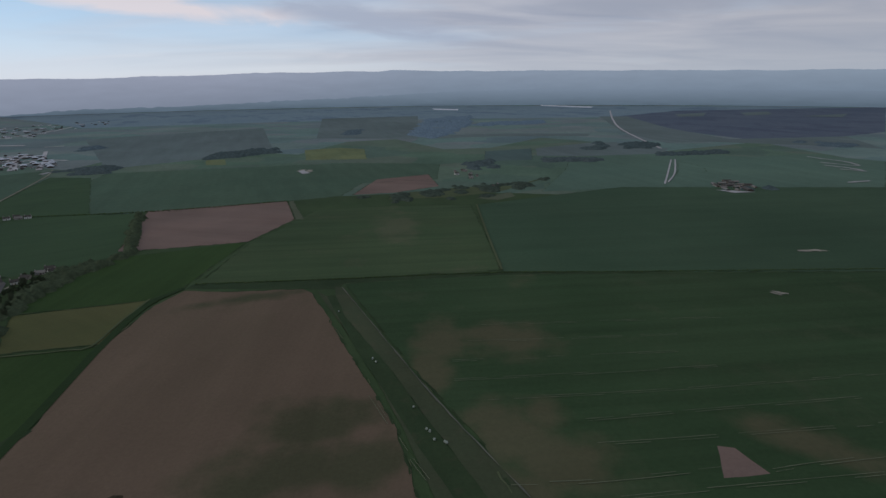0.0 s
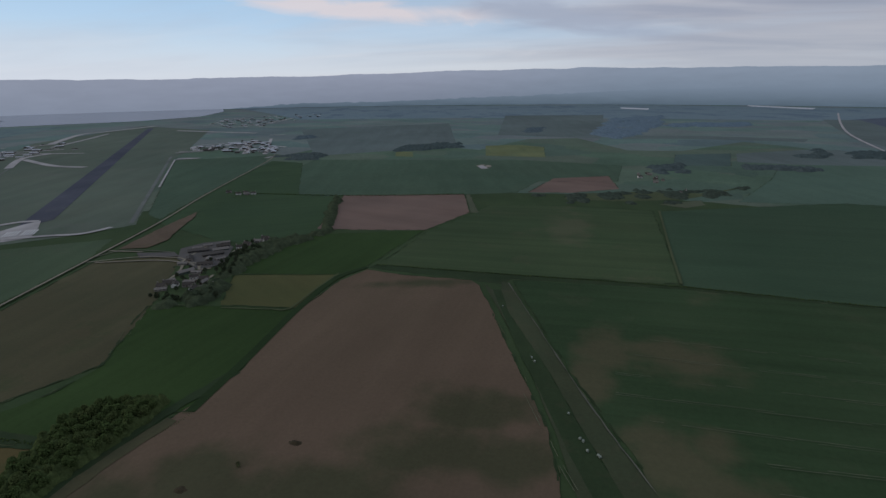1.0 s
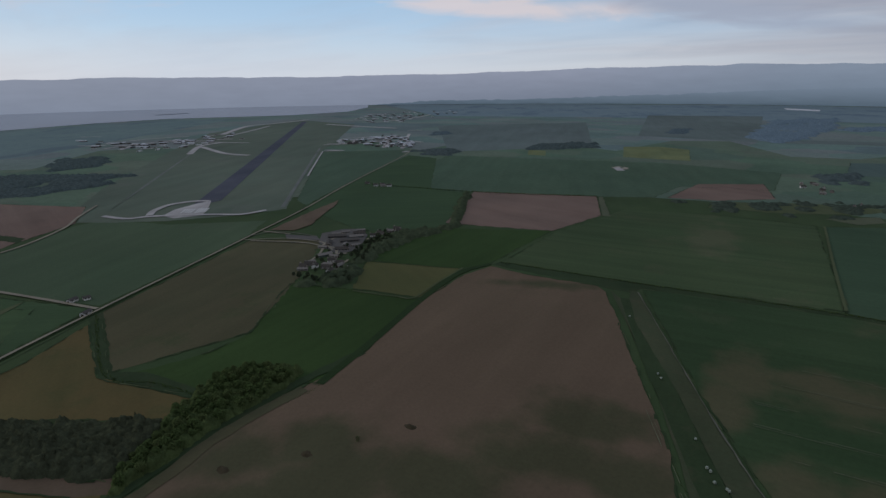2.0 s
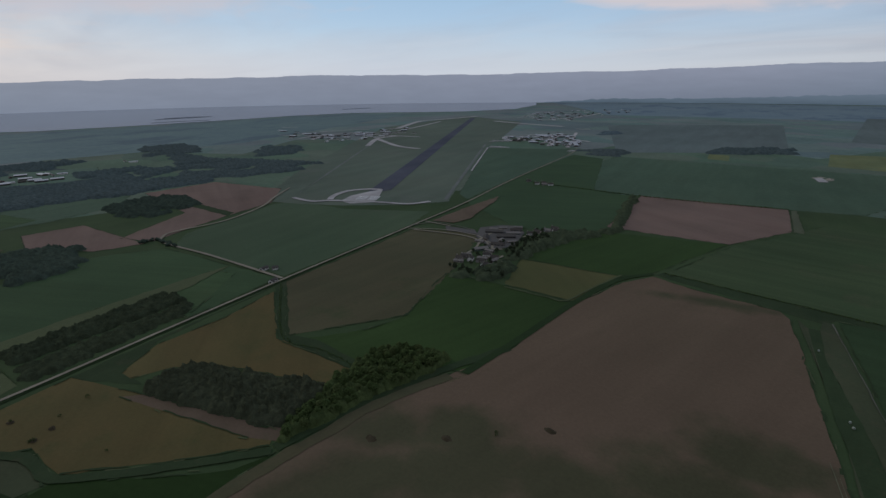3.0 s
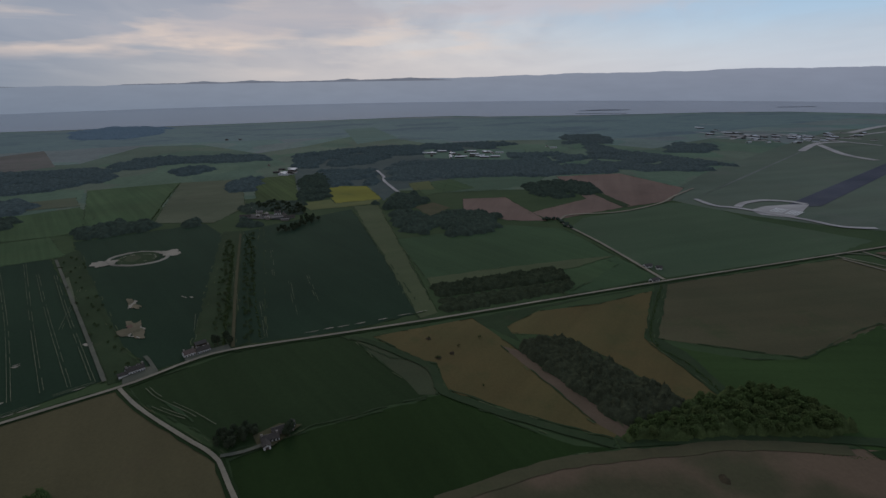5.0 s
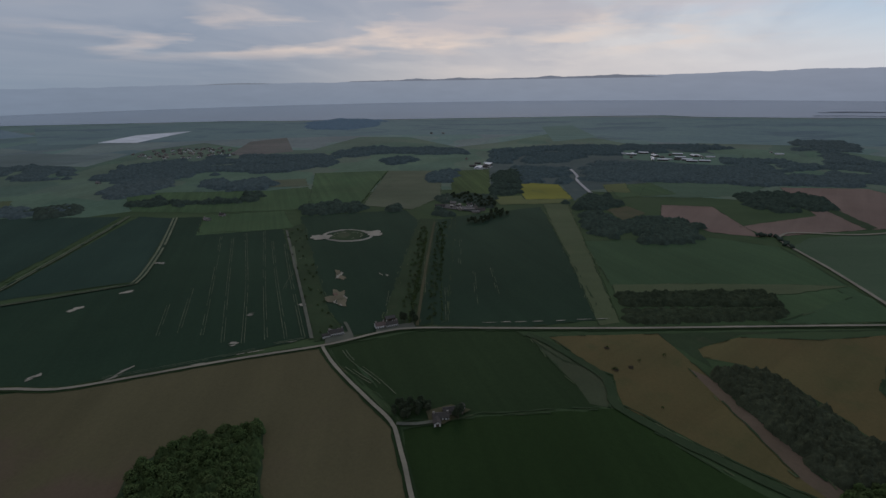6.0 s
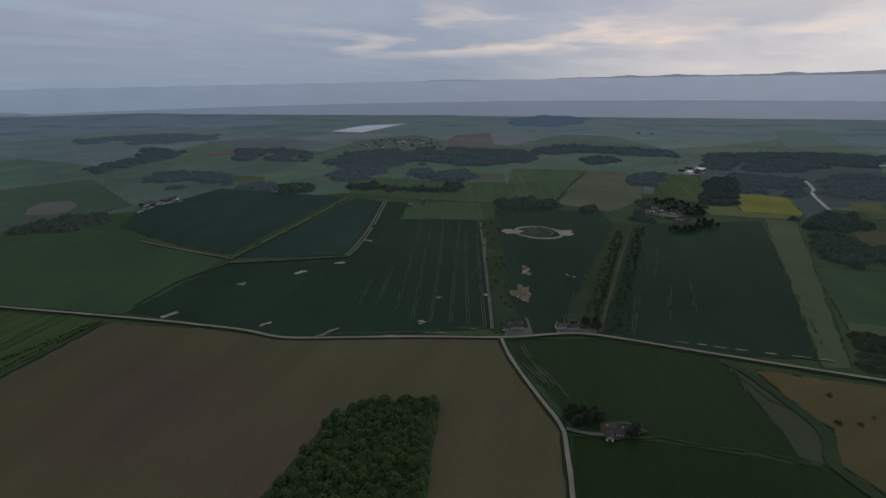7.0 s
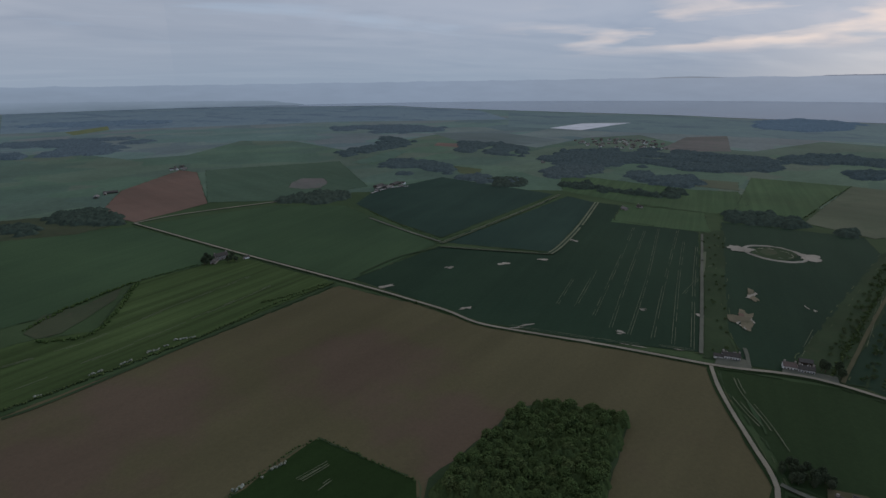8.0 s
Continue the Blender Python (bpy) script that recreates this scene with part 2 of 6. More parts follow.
def mosaic(name, main, other, dark, scale):
    """Far country: broad soft-edged tones with darker woods and thin lines of growth."""
    m, nt, b = material(name, 0.95, specular=0.05)
    col = mix(nt, ramp(nt, link_noise(nt, scale, 5, 0.6), ((0.40, 0.0), (0.60, 1.0))), main, other)
    col = mix(nt, ramp(nt, link_noise(nt, scale * 1.7, 6, 0.62, (1, 0.45, 1), 25), ((0.53, 0.0), (0.60, 0.85))), col, dark)
    col = mix(nt, ramp(nt, link_noise(nt, scale * 6, 5, 0.6, (1, 0.15, 1), -20), ((0.60, 0.0), (0.66, 0.6))), col, dark)
    col = mix(nt, 0.4, col, ramp(nt, link_noise(nt, scale * 12, 6, 0.7), ((0.3, 0.7), (0.7, 1.25))), "MULTIPLY")
    nt.links.new(col, b.inputs["Base Color"])
    return m


# outlying country: haze is mixed into the base colours as paler, bluer tones
M["country"] = farmland("haze-tinted distant farmland", ((0.131, 0.177, 0.166), (0.129, 0.189, 0.161), (0.144, 0.198, 0.168), (0.161, 0.194, 0.173), (0.168, 0.186, 0.178), (0.114, 0.160, 0.156)), 260.0, 0.004)
M["inner_country"] = farmland("haze-tinted green farmland", ((0.091, 0.131, 0.098), (0.091, 0.141, 0.093), (0.104, 0.151, 0.100), (0.119, 0.143, 0.103), (0.082, 0.124, 0.090)), 190.0, 0.006)
M["coast"] = mosaic("haze-tinted coastal fields and woods", (0.130, 0.179, 0.177), (0.146, 0.200, 0.186), (0.102, 0.137, 0.151), 0.0035)
M["wheat_dark"] = earth("dark young wheat", (0.026, 0.044, 0.017), (0.030, 0.050, 0.019), None, 0.006, 0.3, -51, 0.16, 0.15)
M["wheat"] = earth("young wheat", (0.049, 0.082, 0.039), (0.059, 0.096, 0.044), None, 0.006, 0.3, -51, 0.16, 0.15)
M["wheat_blue"] = earth("dense winter wheat", (0.022, 0.042, 0.024), (0.027, 0.049, 0.027), None, 0.006, 0.3, -51, 0.16, 0.10)
# wheat_blue again for farther fields, paler and bluer with painted haze
M["wheat_hazed"] = earth("dense winter wheat", (0.026, 0.049, 0.035), (0.031, 0.056, 0.039), None, 0.006, 0.3, -51, 0.16, 0.10)
M["weedy"] = earth("weedy olive ground", (0.055, 0.067, 0.036), (0.064, 0.072, 0.039), (0.080, 0.074, 0.045), 0.02, 0.4)
THIN = ((*(-10, 348), 16, 40), (*(34, 277), 30, 30), (*(60, 291), 16, 18), (*(67, 247), 30, 26), (*(25, 226), 40, 20), (*(-70, 760), 30, 80), (*(97, 641), 18, 120), (*(51, 396), 40, 30), (*(-4, 397), 20, 40), (*(208, 264), 40, 16))
M["wheat_thin"] = earth("patchy young wheat", (0.040, 0.069, 0.030), (0.049, 0.077, 0.035), (0.065, 0.082, 0.041), 0.006, 0.3, -84, 0.08, 0.25, (0.38, 0.64), THIN, (0.114, 0.093, 0.054), 0.64)
# lighter than wheat_thin, some of the distance haze is put into its colour
M["wheat_mid"] = earth("streaky young wheat", (0.064, 0.096, 0.044), (0.077, 0.106, 0.049), (0.097, 0.106, 0.057), 0.006, 0.3, -84, 0.05, 0.35, (0.38, 0.64), THIN[4:], (0.133, 0.116, 0.073), 0.4)
M["barley"] = earth("lush green barley", (0.036, 0.064, 0.020), (0.043, 0.073, 0.023), None, 0.008, 0.3, -2, 0.15, 0.15)
M["barley_dark"] = earth("dark green barley", (0.020, 0.037, 0.011), (0.024, 0.045, 0.013), None, 0.008, 0.3, -62, 0.15, 0.15)
M["lime_crop"] = earth("bright green striped crop", (0.064, 0.096, 0.032), (0.077, 0.110, 0.038), None, 0.008, 0.3, -59, 0.12, 0.6)
SPROUT = ((-78, 288, 40, 24), (-90, 241, 50, 24), (-47, 250, 30, 24), (-128, 194, 50, 20), (-179, 175, 40, 20), (-228, 152, 28, 24), (-207, 117, 60, 18), (-172, 157, 50, 20), (-137, 197, 50, 22), (-197, 486, 60, 12), (-206, 91, 42, 22), (-207, 127, 42, 22), (-190, 154, 42, 22), (-203, 183, 42, 22), (-211, 54, 42, 22))
M["soil"] = earth("harrowed brown soil", (0.150, 0.104, 0.070), (0.126, 0.092, 0.060), (0.112, 0.088, 0.054), 0.006, 0.4, 1, 0.06, 0.07, (0.30, 0.72), SPROUT, (0.058, 0.063, 0.032), 0.8)
M["soil_pink"] = earth("pinkish bare soil", (0.200, 0.135, 0.107), (0.176, 0.123, 0.098), None, 0.010, 0.4, 75, 0.06, 0.12)
M["soil_red"] = earth("red-brown bare soil", (0.175, 0.110, 0.082), (0.154, 0.102, 0.076), None, 0.010, 0.4, 20, 0.06, 0.12)
DAMP = ((*(49, -356), 55, 50), (*(-94, -341), 60, 50), (*(87, -310), 40, 60), (*(-121, -247), 40, 40))
M["soil_tan"] = earth("dry tan soil", (0.107, 0.091, 0.047), (0.095, 0.083, 0.044), (0.098, 0.079, 0.045), 0.006, 0.4, -62, 0.06, 0.05, (0.30, 0.72), DAMP, (0.110, 0.074, 0.054), 0.75)
M["fallow"] = earth("brown-green stubble", (0.093, 0.083, 0.046), (0.080, 0.077, 0.042), (0.067, 0.075, 0.036), 0.009, 0.4, 10, 0.08, 0.12)
M["soil_pale"] = earth("pale pinkish soil", (0.150, 0.108, 0.076), (0.132, 0.098, 0.066), (0.112, 0.094, 0.056), 0.02, 0.4, 60, 0.06, 0.12)
M["ochre"] = earth("ochre stubble pasture", (0.120, 0.091, 0.039), (0.103, 0.088, 0.037), (0.084, 0.083, 0.034), 0.012, 0.4, 60, 0.08, 0.12)
M["olive"] = earth("olive rough pasture", (0.099, 0.097, 0.040), (0.088, 0.094, 0.038), (0.077, 0.090, 0.036), 0.012, 0.4, 60, 0.08, 0.08)
M["rape"] = earth("flowering oilseed rape", (0.205, 0.190, 0.034), (0.180, 0.172, 0.034), (0.130, 0.140, 0.036), 0.012, 0.4)
M["rape_thin"] = earth("yellow-green crop", (0.118, 0.124, 0.048), (0.104, 0.118, 0.050), (0.084, 0.104, 0.048), 0.012, 0.4)
M["pale_grass"] = earth("pale dry grass", (0.108, 0.116, 0.072), (0.094, 0.106, 0.064), (0.078, 0.096, 0.056), 0.012, 0.4)
M["rough_grass"] = earth("rough green verge", (0.034, 0.052, 0.024), (0.040, 0.058, 0.027), (0.054, 0.058, 0.031), 0.03, 0.4)
M["meadow"] = earth("mid-green meadow", (0.064, 0.107, 0.047), (0.076, 0.116, 0.052), None, 0.012, 0.4, -51, 0.12, 0.3)
# paler and bluer than the pasture: haze over the airfield is painted in
M["airfield_grass"] = earth("mown airfield grass", (0.106, 0.131, 0.097), (0.120, 0.140, 0.103), (0.131, 0.138, 0.113), 0.005)
M["strip_grass"] = earth("dull olive grass", (0.077, 0.093, 0.045), (0.088, 0.103, 0.052), (0.097, 0.101, 0.054), 0.012, 0.4)
M["sandy_soil"] = earth("brown sandy soil", (0.196, 0.163, 0.106), (0.137, 0.118, 0.076), (0.082, 0.086, 0.048), 0.05, 0.6)
M["sand"] = earth("dry sand", (0.330, 0.292, 0.230), (0.250, 0.222, 0.178), None, 0.03, 0.5)
# green crop lightened and blued, distance haze painted into the colour
M["far_wheat"] = earth("haze-tinted distant green crop", (0.068, 0.106, 0.067), (0.079, 0.116, 0.073), None, 0.004, 0.1)
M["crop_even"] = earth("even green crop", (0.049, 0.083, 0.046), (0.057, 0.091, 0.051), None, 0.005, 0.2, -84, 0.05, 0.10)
# from here to the heath, distance haze is mixed into the base colours
M["coast_green"] = earth("haze-tinted green field", (0.112, 0.166, 0.138), (0.124, 0.178, 0.144), None, 0.004, 0.1)
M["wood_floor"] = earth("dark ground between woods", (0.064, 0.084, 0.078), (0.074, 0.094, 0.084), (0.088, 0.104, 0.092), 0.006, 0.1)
M["far_green"] = earth("haze-tinted distant green crop", (0.090, 0.140, 0.101), (0.101, 0.152, 0.108), None, 0.004, 0.1)
M["far_dark"] = earth("haze-tinted dark crop", (0.071, 0.105, 0.094), (0.081, 0.114, 0.100), None, 0.004, 0.1)
M["far_rape"] = earth("haze-tinted yellow crop", (0.158, 0.172, 0.078), (0.140, 0.160, 0.076), (0.112, 0.146, 0.084), 0.012, 0.1)
M["far_fallow"] = earth("haze-tinted brown field", (0.127, 0.152, 0.142), (0.118, 0.146, 0.134), (0.108, 0.146, 0.128), 0.005, 0.1)
M["far_earth"] = earth("haze-tinted reddish soil", (0.150, 0.132, 0.118), (0.132, 0.128, 0.108), (0.110, 0.132, 0.104), 0.01, 0.1)
M["far_moor"] = mosaic("haze-tinted heath and woods", (0.152, 0.204, 0.227), (0.168, 0.220, 0.234), (0.116, 0.157, 0.190), 0.0030)
M["heath"] = mosaic("haze-tinted dark heather moor", (0.085, 0.102, 0.129), (0.098, 0.114, 0.138), (0.072, 0.085, 0.114), 0.0040)
M["asphalt"] = earth("weathered asphalt", (0.070, 0.074, 0.095), (0.085, 0.087, 0.106), (0.106, 0.116, 0.113), 0.01, 0.3)
M["old_asphalt"] = earth("old grey asphalt", (0.118, 0.108, 0.098), (0.094, 0.088, 0.082), None, 0.03, 0.3)
M["concrete"] = earth("pale concrete", (0.425, 0.396, 0.378), (0.354, 0.330, 0.317), None, 0.03, 0.3)
M["road"] = earth("pale lane surface", (0.264, 0.231, 0.171), (0.220, 0.195, 0.149), None, 0.05, 0.5)
M["track"] = earth("trodden earth track", (0.128, 0.126, 0.094), (0.105, 0.106, 0.080), None, 0.05, 0.5)
M["wheel_mark"] = earth("pale wheel marks", (0.150, 0.156, 0.098), (0.124, 0.134, 0.082), None, 0.05, 0.5)
M["white_paint"] = earth("worn white paint", (0.720, 0.710, 0.690), (0.600, 0.590, 0.570), None, 0.2, 1.0)
M["manure"] = earth("dark rotted straw", (0.046, 0.037, 0.022), (0.066, 0.053, 0.032), None, 0.2, 1.2)
M["polythene"] = earth("white polythene", (0.624, 0.624, 0.637), (0.546, 0.546, 0.559), None, 0.02, 0.2)


def foliage(name, dark, light, warm):
    m, nt, b = material(name, 0.9, specular=0.0)
    geo = nt.nodes.new("ShaderNodeNewGeometry")
    info = nt.nodes.new("ShaderNodeObjectInfo")
    vor = nt.nodes.new("ShaderNodeTexVoronoi")
    vor.inputs["Scale"].default_value = 0.22
    vco = nt.nodes.new("ShaderNodeTexCoord")
    nt.links.new(vco.outputs["Object"], vor.inputs["Vector"])
    vsep = nt.nodes.new("ShaderNodeSeparateColor")
    nt.links.new(vor.outputs["Color"], vsep.inputs[0])
    col = mix(nt, mix(nt, 0.5, vsep.outputs[0], geo.outputs["Random Per Island"]), dark, light)
    col = mix(nt, ramp(nt, info.outputs["Random"], ((0.45, 0.0), (1.0, 0.7))), col, warm)
    col = mix(nt, 0.7, col, ramp(nt, link_noise(nt, 0.16, 5, 0.65), ((0.3, 0.55), (0.7, 1.5))), "MULTIPLY")
    n = link_noise(nt, 0.8, 5, 0.7)
    col = mix(nt, 0.6, col, ramp(nt, n, ((0.3, 0.55), (0.7, 1.35))), "MULTIPLY")
    nt.links.new(col, b.inputs["Base Color"])
    bump(nt, b, n, 0.4, 0.3)
    return m


M["leaf"] = foliage("broadleaf foliage", (0.056, 0.082, 0.030), (0.084, 0.118, 0.042), (0.088, 0.108, 0.043))
M["garden_leaf"] = foliage("garden tree foliage", (0.046, 0.060, 0.036), (0.062, 0.078, 0.044), (0.064, 0.074, 0.046))
M["conifer"] = foliage("dark young foliage", (0.034, 0.044, 0.026), (0.050, 0.060, 0.034), (0.054, 0.058, 0.036))
# woods by distance: each paler, bluer step paints more haze into the foliage
M["far_leaf"] = foliage("haze-tinted distant woodland foliage", (0.084, 0.113, 0.127), (0.106, 0.137, 0.146), (0.103, 0.132, 0.144))
M["last_leaf"] = foliage("haze-tinted farthest woodland foliage", (0.123, 0.171, 0.208), (0.149, 0.197, 0.229), (0.146, 0.193, 0.226))
M["wood_leaf"] = foliage("lightly haze-tinted woodland foliage", (0.061, 0.083, 0.083), (0.083, 0.107, 0.102), (0.083, 0.102, 0.098))
M["mid_leaf"] = foliage("dark lightly haze-tinted woodland foliage", (0.040, 0.055, 0.042), (0.057, 0.075, 0.056), (0.059, 0.073, 0.054))
M["scrub"] = foliage("hedge foliage", (0.041, 0.064, 0.023), (0.062, 0.090, 0.030), (0.072, 0.086, 0.038))
M["blossom"] = foliage("pale hawthorn blossom", (0.140, 0.154, 0.105), (0.252, 0.259, 0.210), (0.210, 0.210, 0.154))


def plain(name, a, b2, rough=0.8, scale=0.6, specular=0.2, metallic=0.0):
    m, nt, b = material(name, rough, metallic, specular)
    n = link_noise(nt, scale, 6, 0.65)
    col = mix(nt, ramp(nt, n, ((0.35, 0.0), (0.65, 1.0))), a, b2)
    n2 = link_noise(nt, scale * 9, 4, 0.6)
    col = mix(nt, 0.4, col, ramp(nt, n2, ((0.3, 0.6), (0.7, 1.2))), "MULTIPLY")
    nt.links.new(col, b.inputs["Base Color"])
    bump(nt, b, n2, 0.3, 0.03)
    return m


M["bark"] = plain("bark", (0.10, 0.075, 0.055), (0.07, 0.055, 0.04))
M["render_white"] = plain("white-washed render", (0.742, 0.717, 0.678), (0.614, 0.589, 0.550))
M["stone"] = plain("grey-brown stone wall", (0.30, 0.265, 0.225), (0.23, 0.205, 0.18))
M["slate"] = plain("grey slate", (0.088, 0.076, 0.064), (0.062, 0.056, 0.050), 0.75, 0.6, 0.05)
M["tile_red"] = plain("brown roof tiles", (0.145, 0.102, 0.085), (0.115, 0.088, 0.075))
M["sheet_grey"] = plain("grey cladding sheets", (0.104, 0.094, 0.082), (0.080, 0.073, 0.066), 0.8, 0.6, 0.05)
M["worn_taxiway"] = earth("grassed-over grey taxiway", (0.163, 0.170, 0.156), (0.138, 0.150, 0.129), (0.128, 0.148, 0.112), 0.02, 0.3)
M["sheet_light"] = plain("pale metal roof sheets", (0.546, 0.546, 0.559), (0.442, 0.442, 0.455), 0.6)
M["sheet_green"] = plain("green cladding sheets", (0.10, 0.13, 0.11), (0.08, 0.10, 0.09), 0.5)
M["sheet_worn"] = plain("weathered grey roof sheets", (0.230, 0.205, 0.180), (0.150, 0.138, 0.125), 0.75, 0.6, 0.1)
M["dark_wood"] = plain("dark timber", (0.09, 0.065, 0.05), (0.06, 0.045, 0.035))
M["frame_white"] = plain("white window frame", (0.75, 0.75, 0.74), (0.68, 0.68, 0.66), 0.5)
M["bale_wrap"] = plain("pale green bale wrap", (0.30, 0.33, 0.27), (0.24, 0.27, 0.22), 0.45)
glass, gnt, gb = material("window glass", 0.08, specular=0.6)
gb.inputs["Base Color"].default_value = (0.035, 0.042, 0.05, 1)
M["glass"] = glass

water, ant, ab = material("sea water", 0.08, specular=0.5)
swell = link_noise(ant, 0.02, 8, 0.7, (1, 0.35, 1), 30)
ant.links.new(mix(ant, ramp(ant, link_noise(ant, 0.0016, 5, 0.6), ((0.35, 0.0), (0.65, 1.0))), (0.100, 0.122, 0.160), (0.110, 0.132, 0.170)), ab.inputs["Base Color"])
ab.inputs["IOR"].default_value = 1.15      # below real water, dims the grazing reflection to match the backdrop
bump(ant, ab, swell, 0.05, 0.5)
M["sea"] = water


# ---- builders ----
def mesh_object(name, verts, faces, mat, parent=None, label="", smooth=False):
    me = bpy.data.meshes.new(name)
    me.from_pydata(verts, [], faces)
    me.materials.append(mat)
    if smooth:
        me.polygons.foreach_set("use_smooth", [True] * len(me.polygons))
    me.update()
    ob = new(name, me)
    if parent:
        ob.parent = parent
    if label:
        ob["label"] = label
    return ob


def part(name, bm, mat, parent, label=""):
    me = bpy.data.meshes.new(name)
    bm.to_mesh(me)
    bm.free()
    me.materials.append(mat)
    ob = new(name, me)
    ob.parent = parent
    if label:
        ob["label"] = label
    return ob


layer = [0]


def ragged(pts, step=9.0, wobble=1.3):
    """An outline with its edges split and slightly uneven."""
    out = []
    for (ax, ay), (bx, by) in zip(pts, pts[1:] + pts[:1]):
        d = math.hypot(bx - ax, by - ay)
        n = max(1, min(40, int(d / step)))
        w = wobble * min(1.0, d / 60)
        for i in range(n):
            f = i / n
            out.append((ax + (bx - ax) * f + (rng.uniform(-w, w) if i else 0), ay + (by - ay) * f + (rng.uniform(-w, w) if i else 0)))
    return out


margins = []


def field(mat, pts, label, name="field", wobble=1.3):
    layer[0] += 1
    z = 0.04 + 0.004 * layer[0]
    out = ragged(pts, wobble=wobble)
    if wobble and name in ("field", "strip"):
        margins.append(pts)
    area = sum(a[0] * b[1] - b[0] * a[1] for a, b in zip(out, out[1:] + out[:1]))
    if area < 0:
        out.reverse()
    ob = mesh_object(name, [(x, y, z) for x, y in out], [tuple(range(len(out)))], M[mat])
    return tagged(ob, label, name.replace("_", " "), kind="structure")


def smooth_line(pts, step=8.0):
    """A rounded line through the given turns."""
    p = [pts[0]] + list(pts) + [pts[-1]]
    out = []
    for a, b, c, d in zip(p, p[1:], p[2:], p[3:]):
        n = max(2, min(30, int(math.hypot(c[0] - b[0], c[1] - b[1]) / step)))
        for i in range(n):
            t = i / n
            out.append(tuple(0.5 * (2 * b[k] + (c[k] - a[k]) * t + (2 * a[k] - 5 * b[k] + 4 * c[k] - d[k]) * t * t + (3 * b[k] - a[k] - 3 * c[k] + d[k]) * t ** 3) for k in (0, 1)))
    out.append(tuple(pts[-1]))
    return out


def strip_geometry(line, width, z, offset=0.0, wobble=0.0):
    verts, faces = [], []
    for i, (x, y) in enumerate(line):
        ax, ay = line[max(0, i - 1)]
        bx, by = line[min(len(line) - 1, i + 1)]
        d = math.hypot(bx - ax, by - ay) or 1
        nx, ny = -(by - ay) / d, (bx - ax) / d
        for s in (1, -1):
            o = offset + s * (width / 2 + rng.uniform(-wobble, wobble))
            verts.append((x + nx * o, y + ny * o, z))
        if i:
            k = 2 * i
            faces.append((k - 2, k - 1, k + 1, k))
    return verts, faces


def road(mat, pts, width, label, name="road", z=1.1, wobble=0.15, straight=False):
    layer[0] += 1
    line = pts if straight else smooth_line(pts)
    v, f = strip_geometry(line, width, z + 0.004 * (layer[0] % 40), 0, wobble)
    return tagged(mesh_object(name, v, f, M[mat]), label, "road", kind="structure")


def wheel_marks(parent, pts, gauge=2.0, width=0.55, z=0.95, gaps=-0.12):
    """Two parallel wheel lines in a crop, overgrown in places."""
    line = smooth_line(pts, 6)
    for o in (-gauge / 2, gauge / 2):
        v, f = strip_geometry(line, width, z, o, 0.12)
        f = [q for q in f if noise.noise((v[q[0]][0] * 0.045, v[q[0]][1] * 0.045, o)) > gaps]
        mesh_object("wheel_mark", v, f, M["wheel_mark"], parent)


def twin_track(pts, label, gauge=3.6, width=1.7):
    """A grass track with two pale wheel lines."""
    bed = road("wheat_blue", pts, gauge + 2.6, label, "track", 1.1, 0.5, True)
    wheel_marks(bed, pts, gauge, width, 1.4, -0.45)


def inside(x, y, pts):
    hit = False
    for (ax, ay), (bx, by) in zip(pts, pts[1:] + pts[:1]):
        if (ay > y) != (by > y) and x < (bx - ax) * (y - ay) / (by - ay) + ax:
            hit = not hit
    return hit


def scatter(pts, gap, jitter=0.45, keep=1.0):
    xs, ys = [p[0] for p in pts], [p[1] for p in pts]
    out, y, k = [], min(ys), 0
    while y < max(ys):
        x = min(xs) + (gap / 2 if k % 2 else 0)
        while x < max(xs):
            px, py = x + rng.uniform(-jitter, jitter) * gap, y + rng.uniform(-jitter, jitter) * gap
            if inside(px, py, pts) and rng.random() < keep:
                out.append((px, py))
            x += gap
        y += gap * 0.87
        k += 1
    return out


# unit lump: an icosahedron, 20 triangles
_bm = bmesh.new()
bmesh.ops.create_icosphere(_bm, subdivisions=1, radius=1.0)
LUMP_V = np.array([v.co[:] for v in _bm.verts])
LUMP_F = np.array([[v.index for v in f.verts] for f in _bm.faces])
_bm.free()
nrng = np.random.default_rng(5)


def lumps(places, radii, squash=0.8, rough=0.28):
    """Vertices and faces of many uneven leafy lumps."""
    n = len(places)
    v = LUMP_V[None] * (1 + nrng.uniform(-rough, rough, (n, len(LUMP_V), 1)))
    ang = nrng.uniform(0, 6.28, n)
    c, s = np.cos(ang)[:, None], np.sin(ang)[:, None]
    v = np.stack([v[..., 0] * c - v[..., 1] * s, v[..., 0] * s + v[..., 1] * c, v[..., 2] * squash], -1)
    v = v * np.asarray(radii)[:, None, None] + np.asarray(places)[:, None, :]
    f = LUMP_F[None] + (np.arange(n) * len(LUMP_V))[:, None, None]
    return v.reshape(-1, 3), f.reshape(-1, 3)


def fill_mesh(name, v, f, mat):
    me = bpy.data.meshes.new(name)
    me.from_pydata(v.tolist(), [], f.tolist())
    me.materials.append(mat)
    me.polygons.foreach_set("use_smooth", [True] * len(me.polygons))
    me.update()
    return me


# ground kept free of trees: along the forest road and round the sheds in the woods
CLEAR = [(*p, 26) for p in [(-1270, -180), (-1205, -165), (-1145, -150), (-1075, -130), (-1015, -110), (-975, -100)]] + [(*(-1220, -380), 55), (*(-1200, -390), 45), (*(-1460, 0), 90), (*(-1450, 60), 90), (*(-1620, 280), 60), (*(-790, -280), 30), (*(-785, -255), 30)]


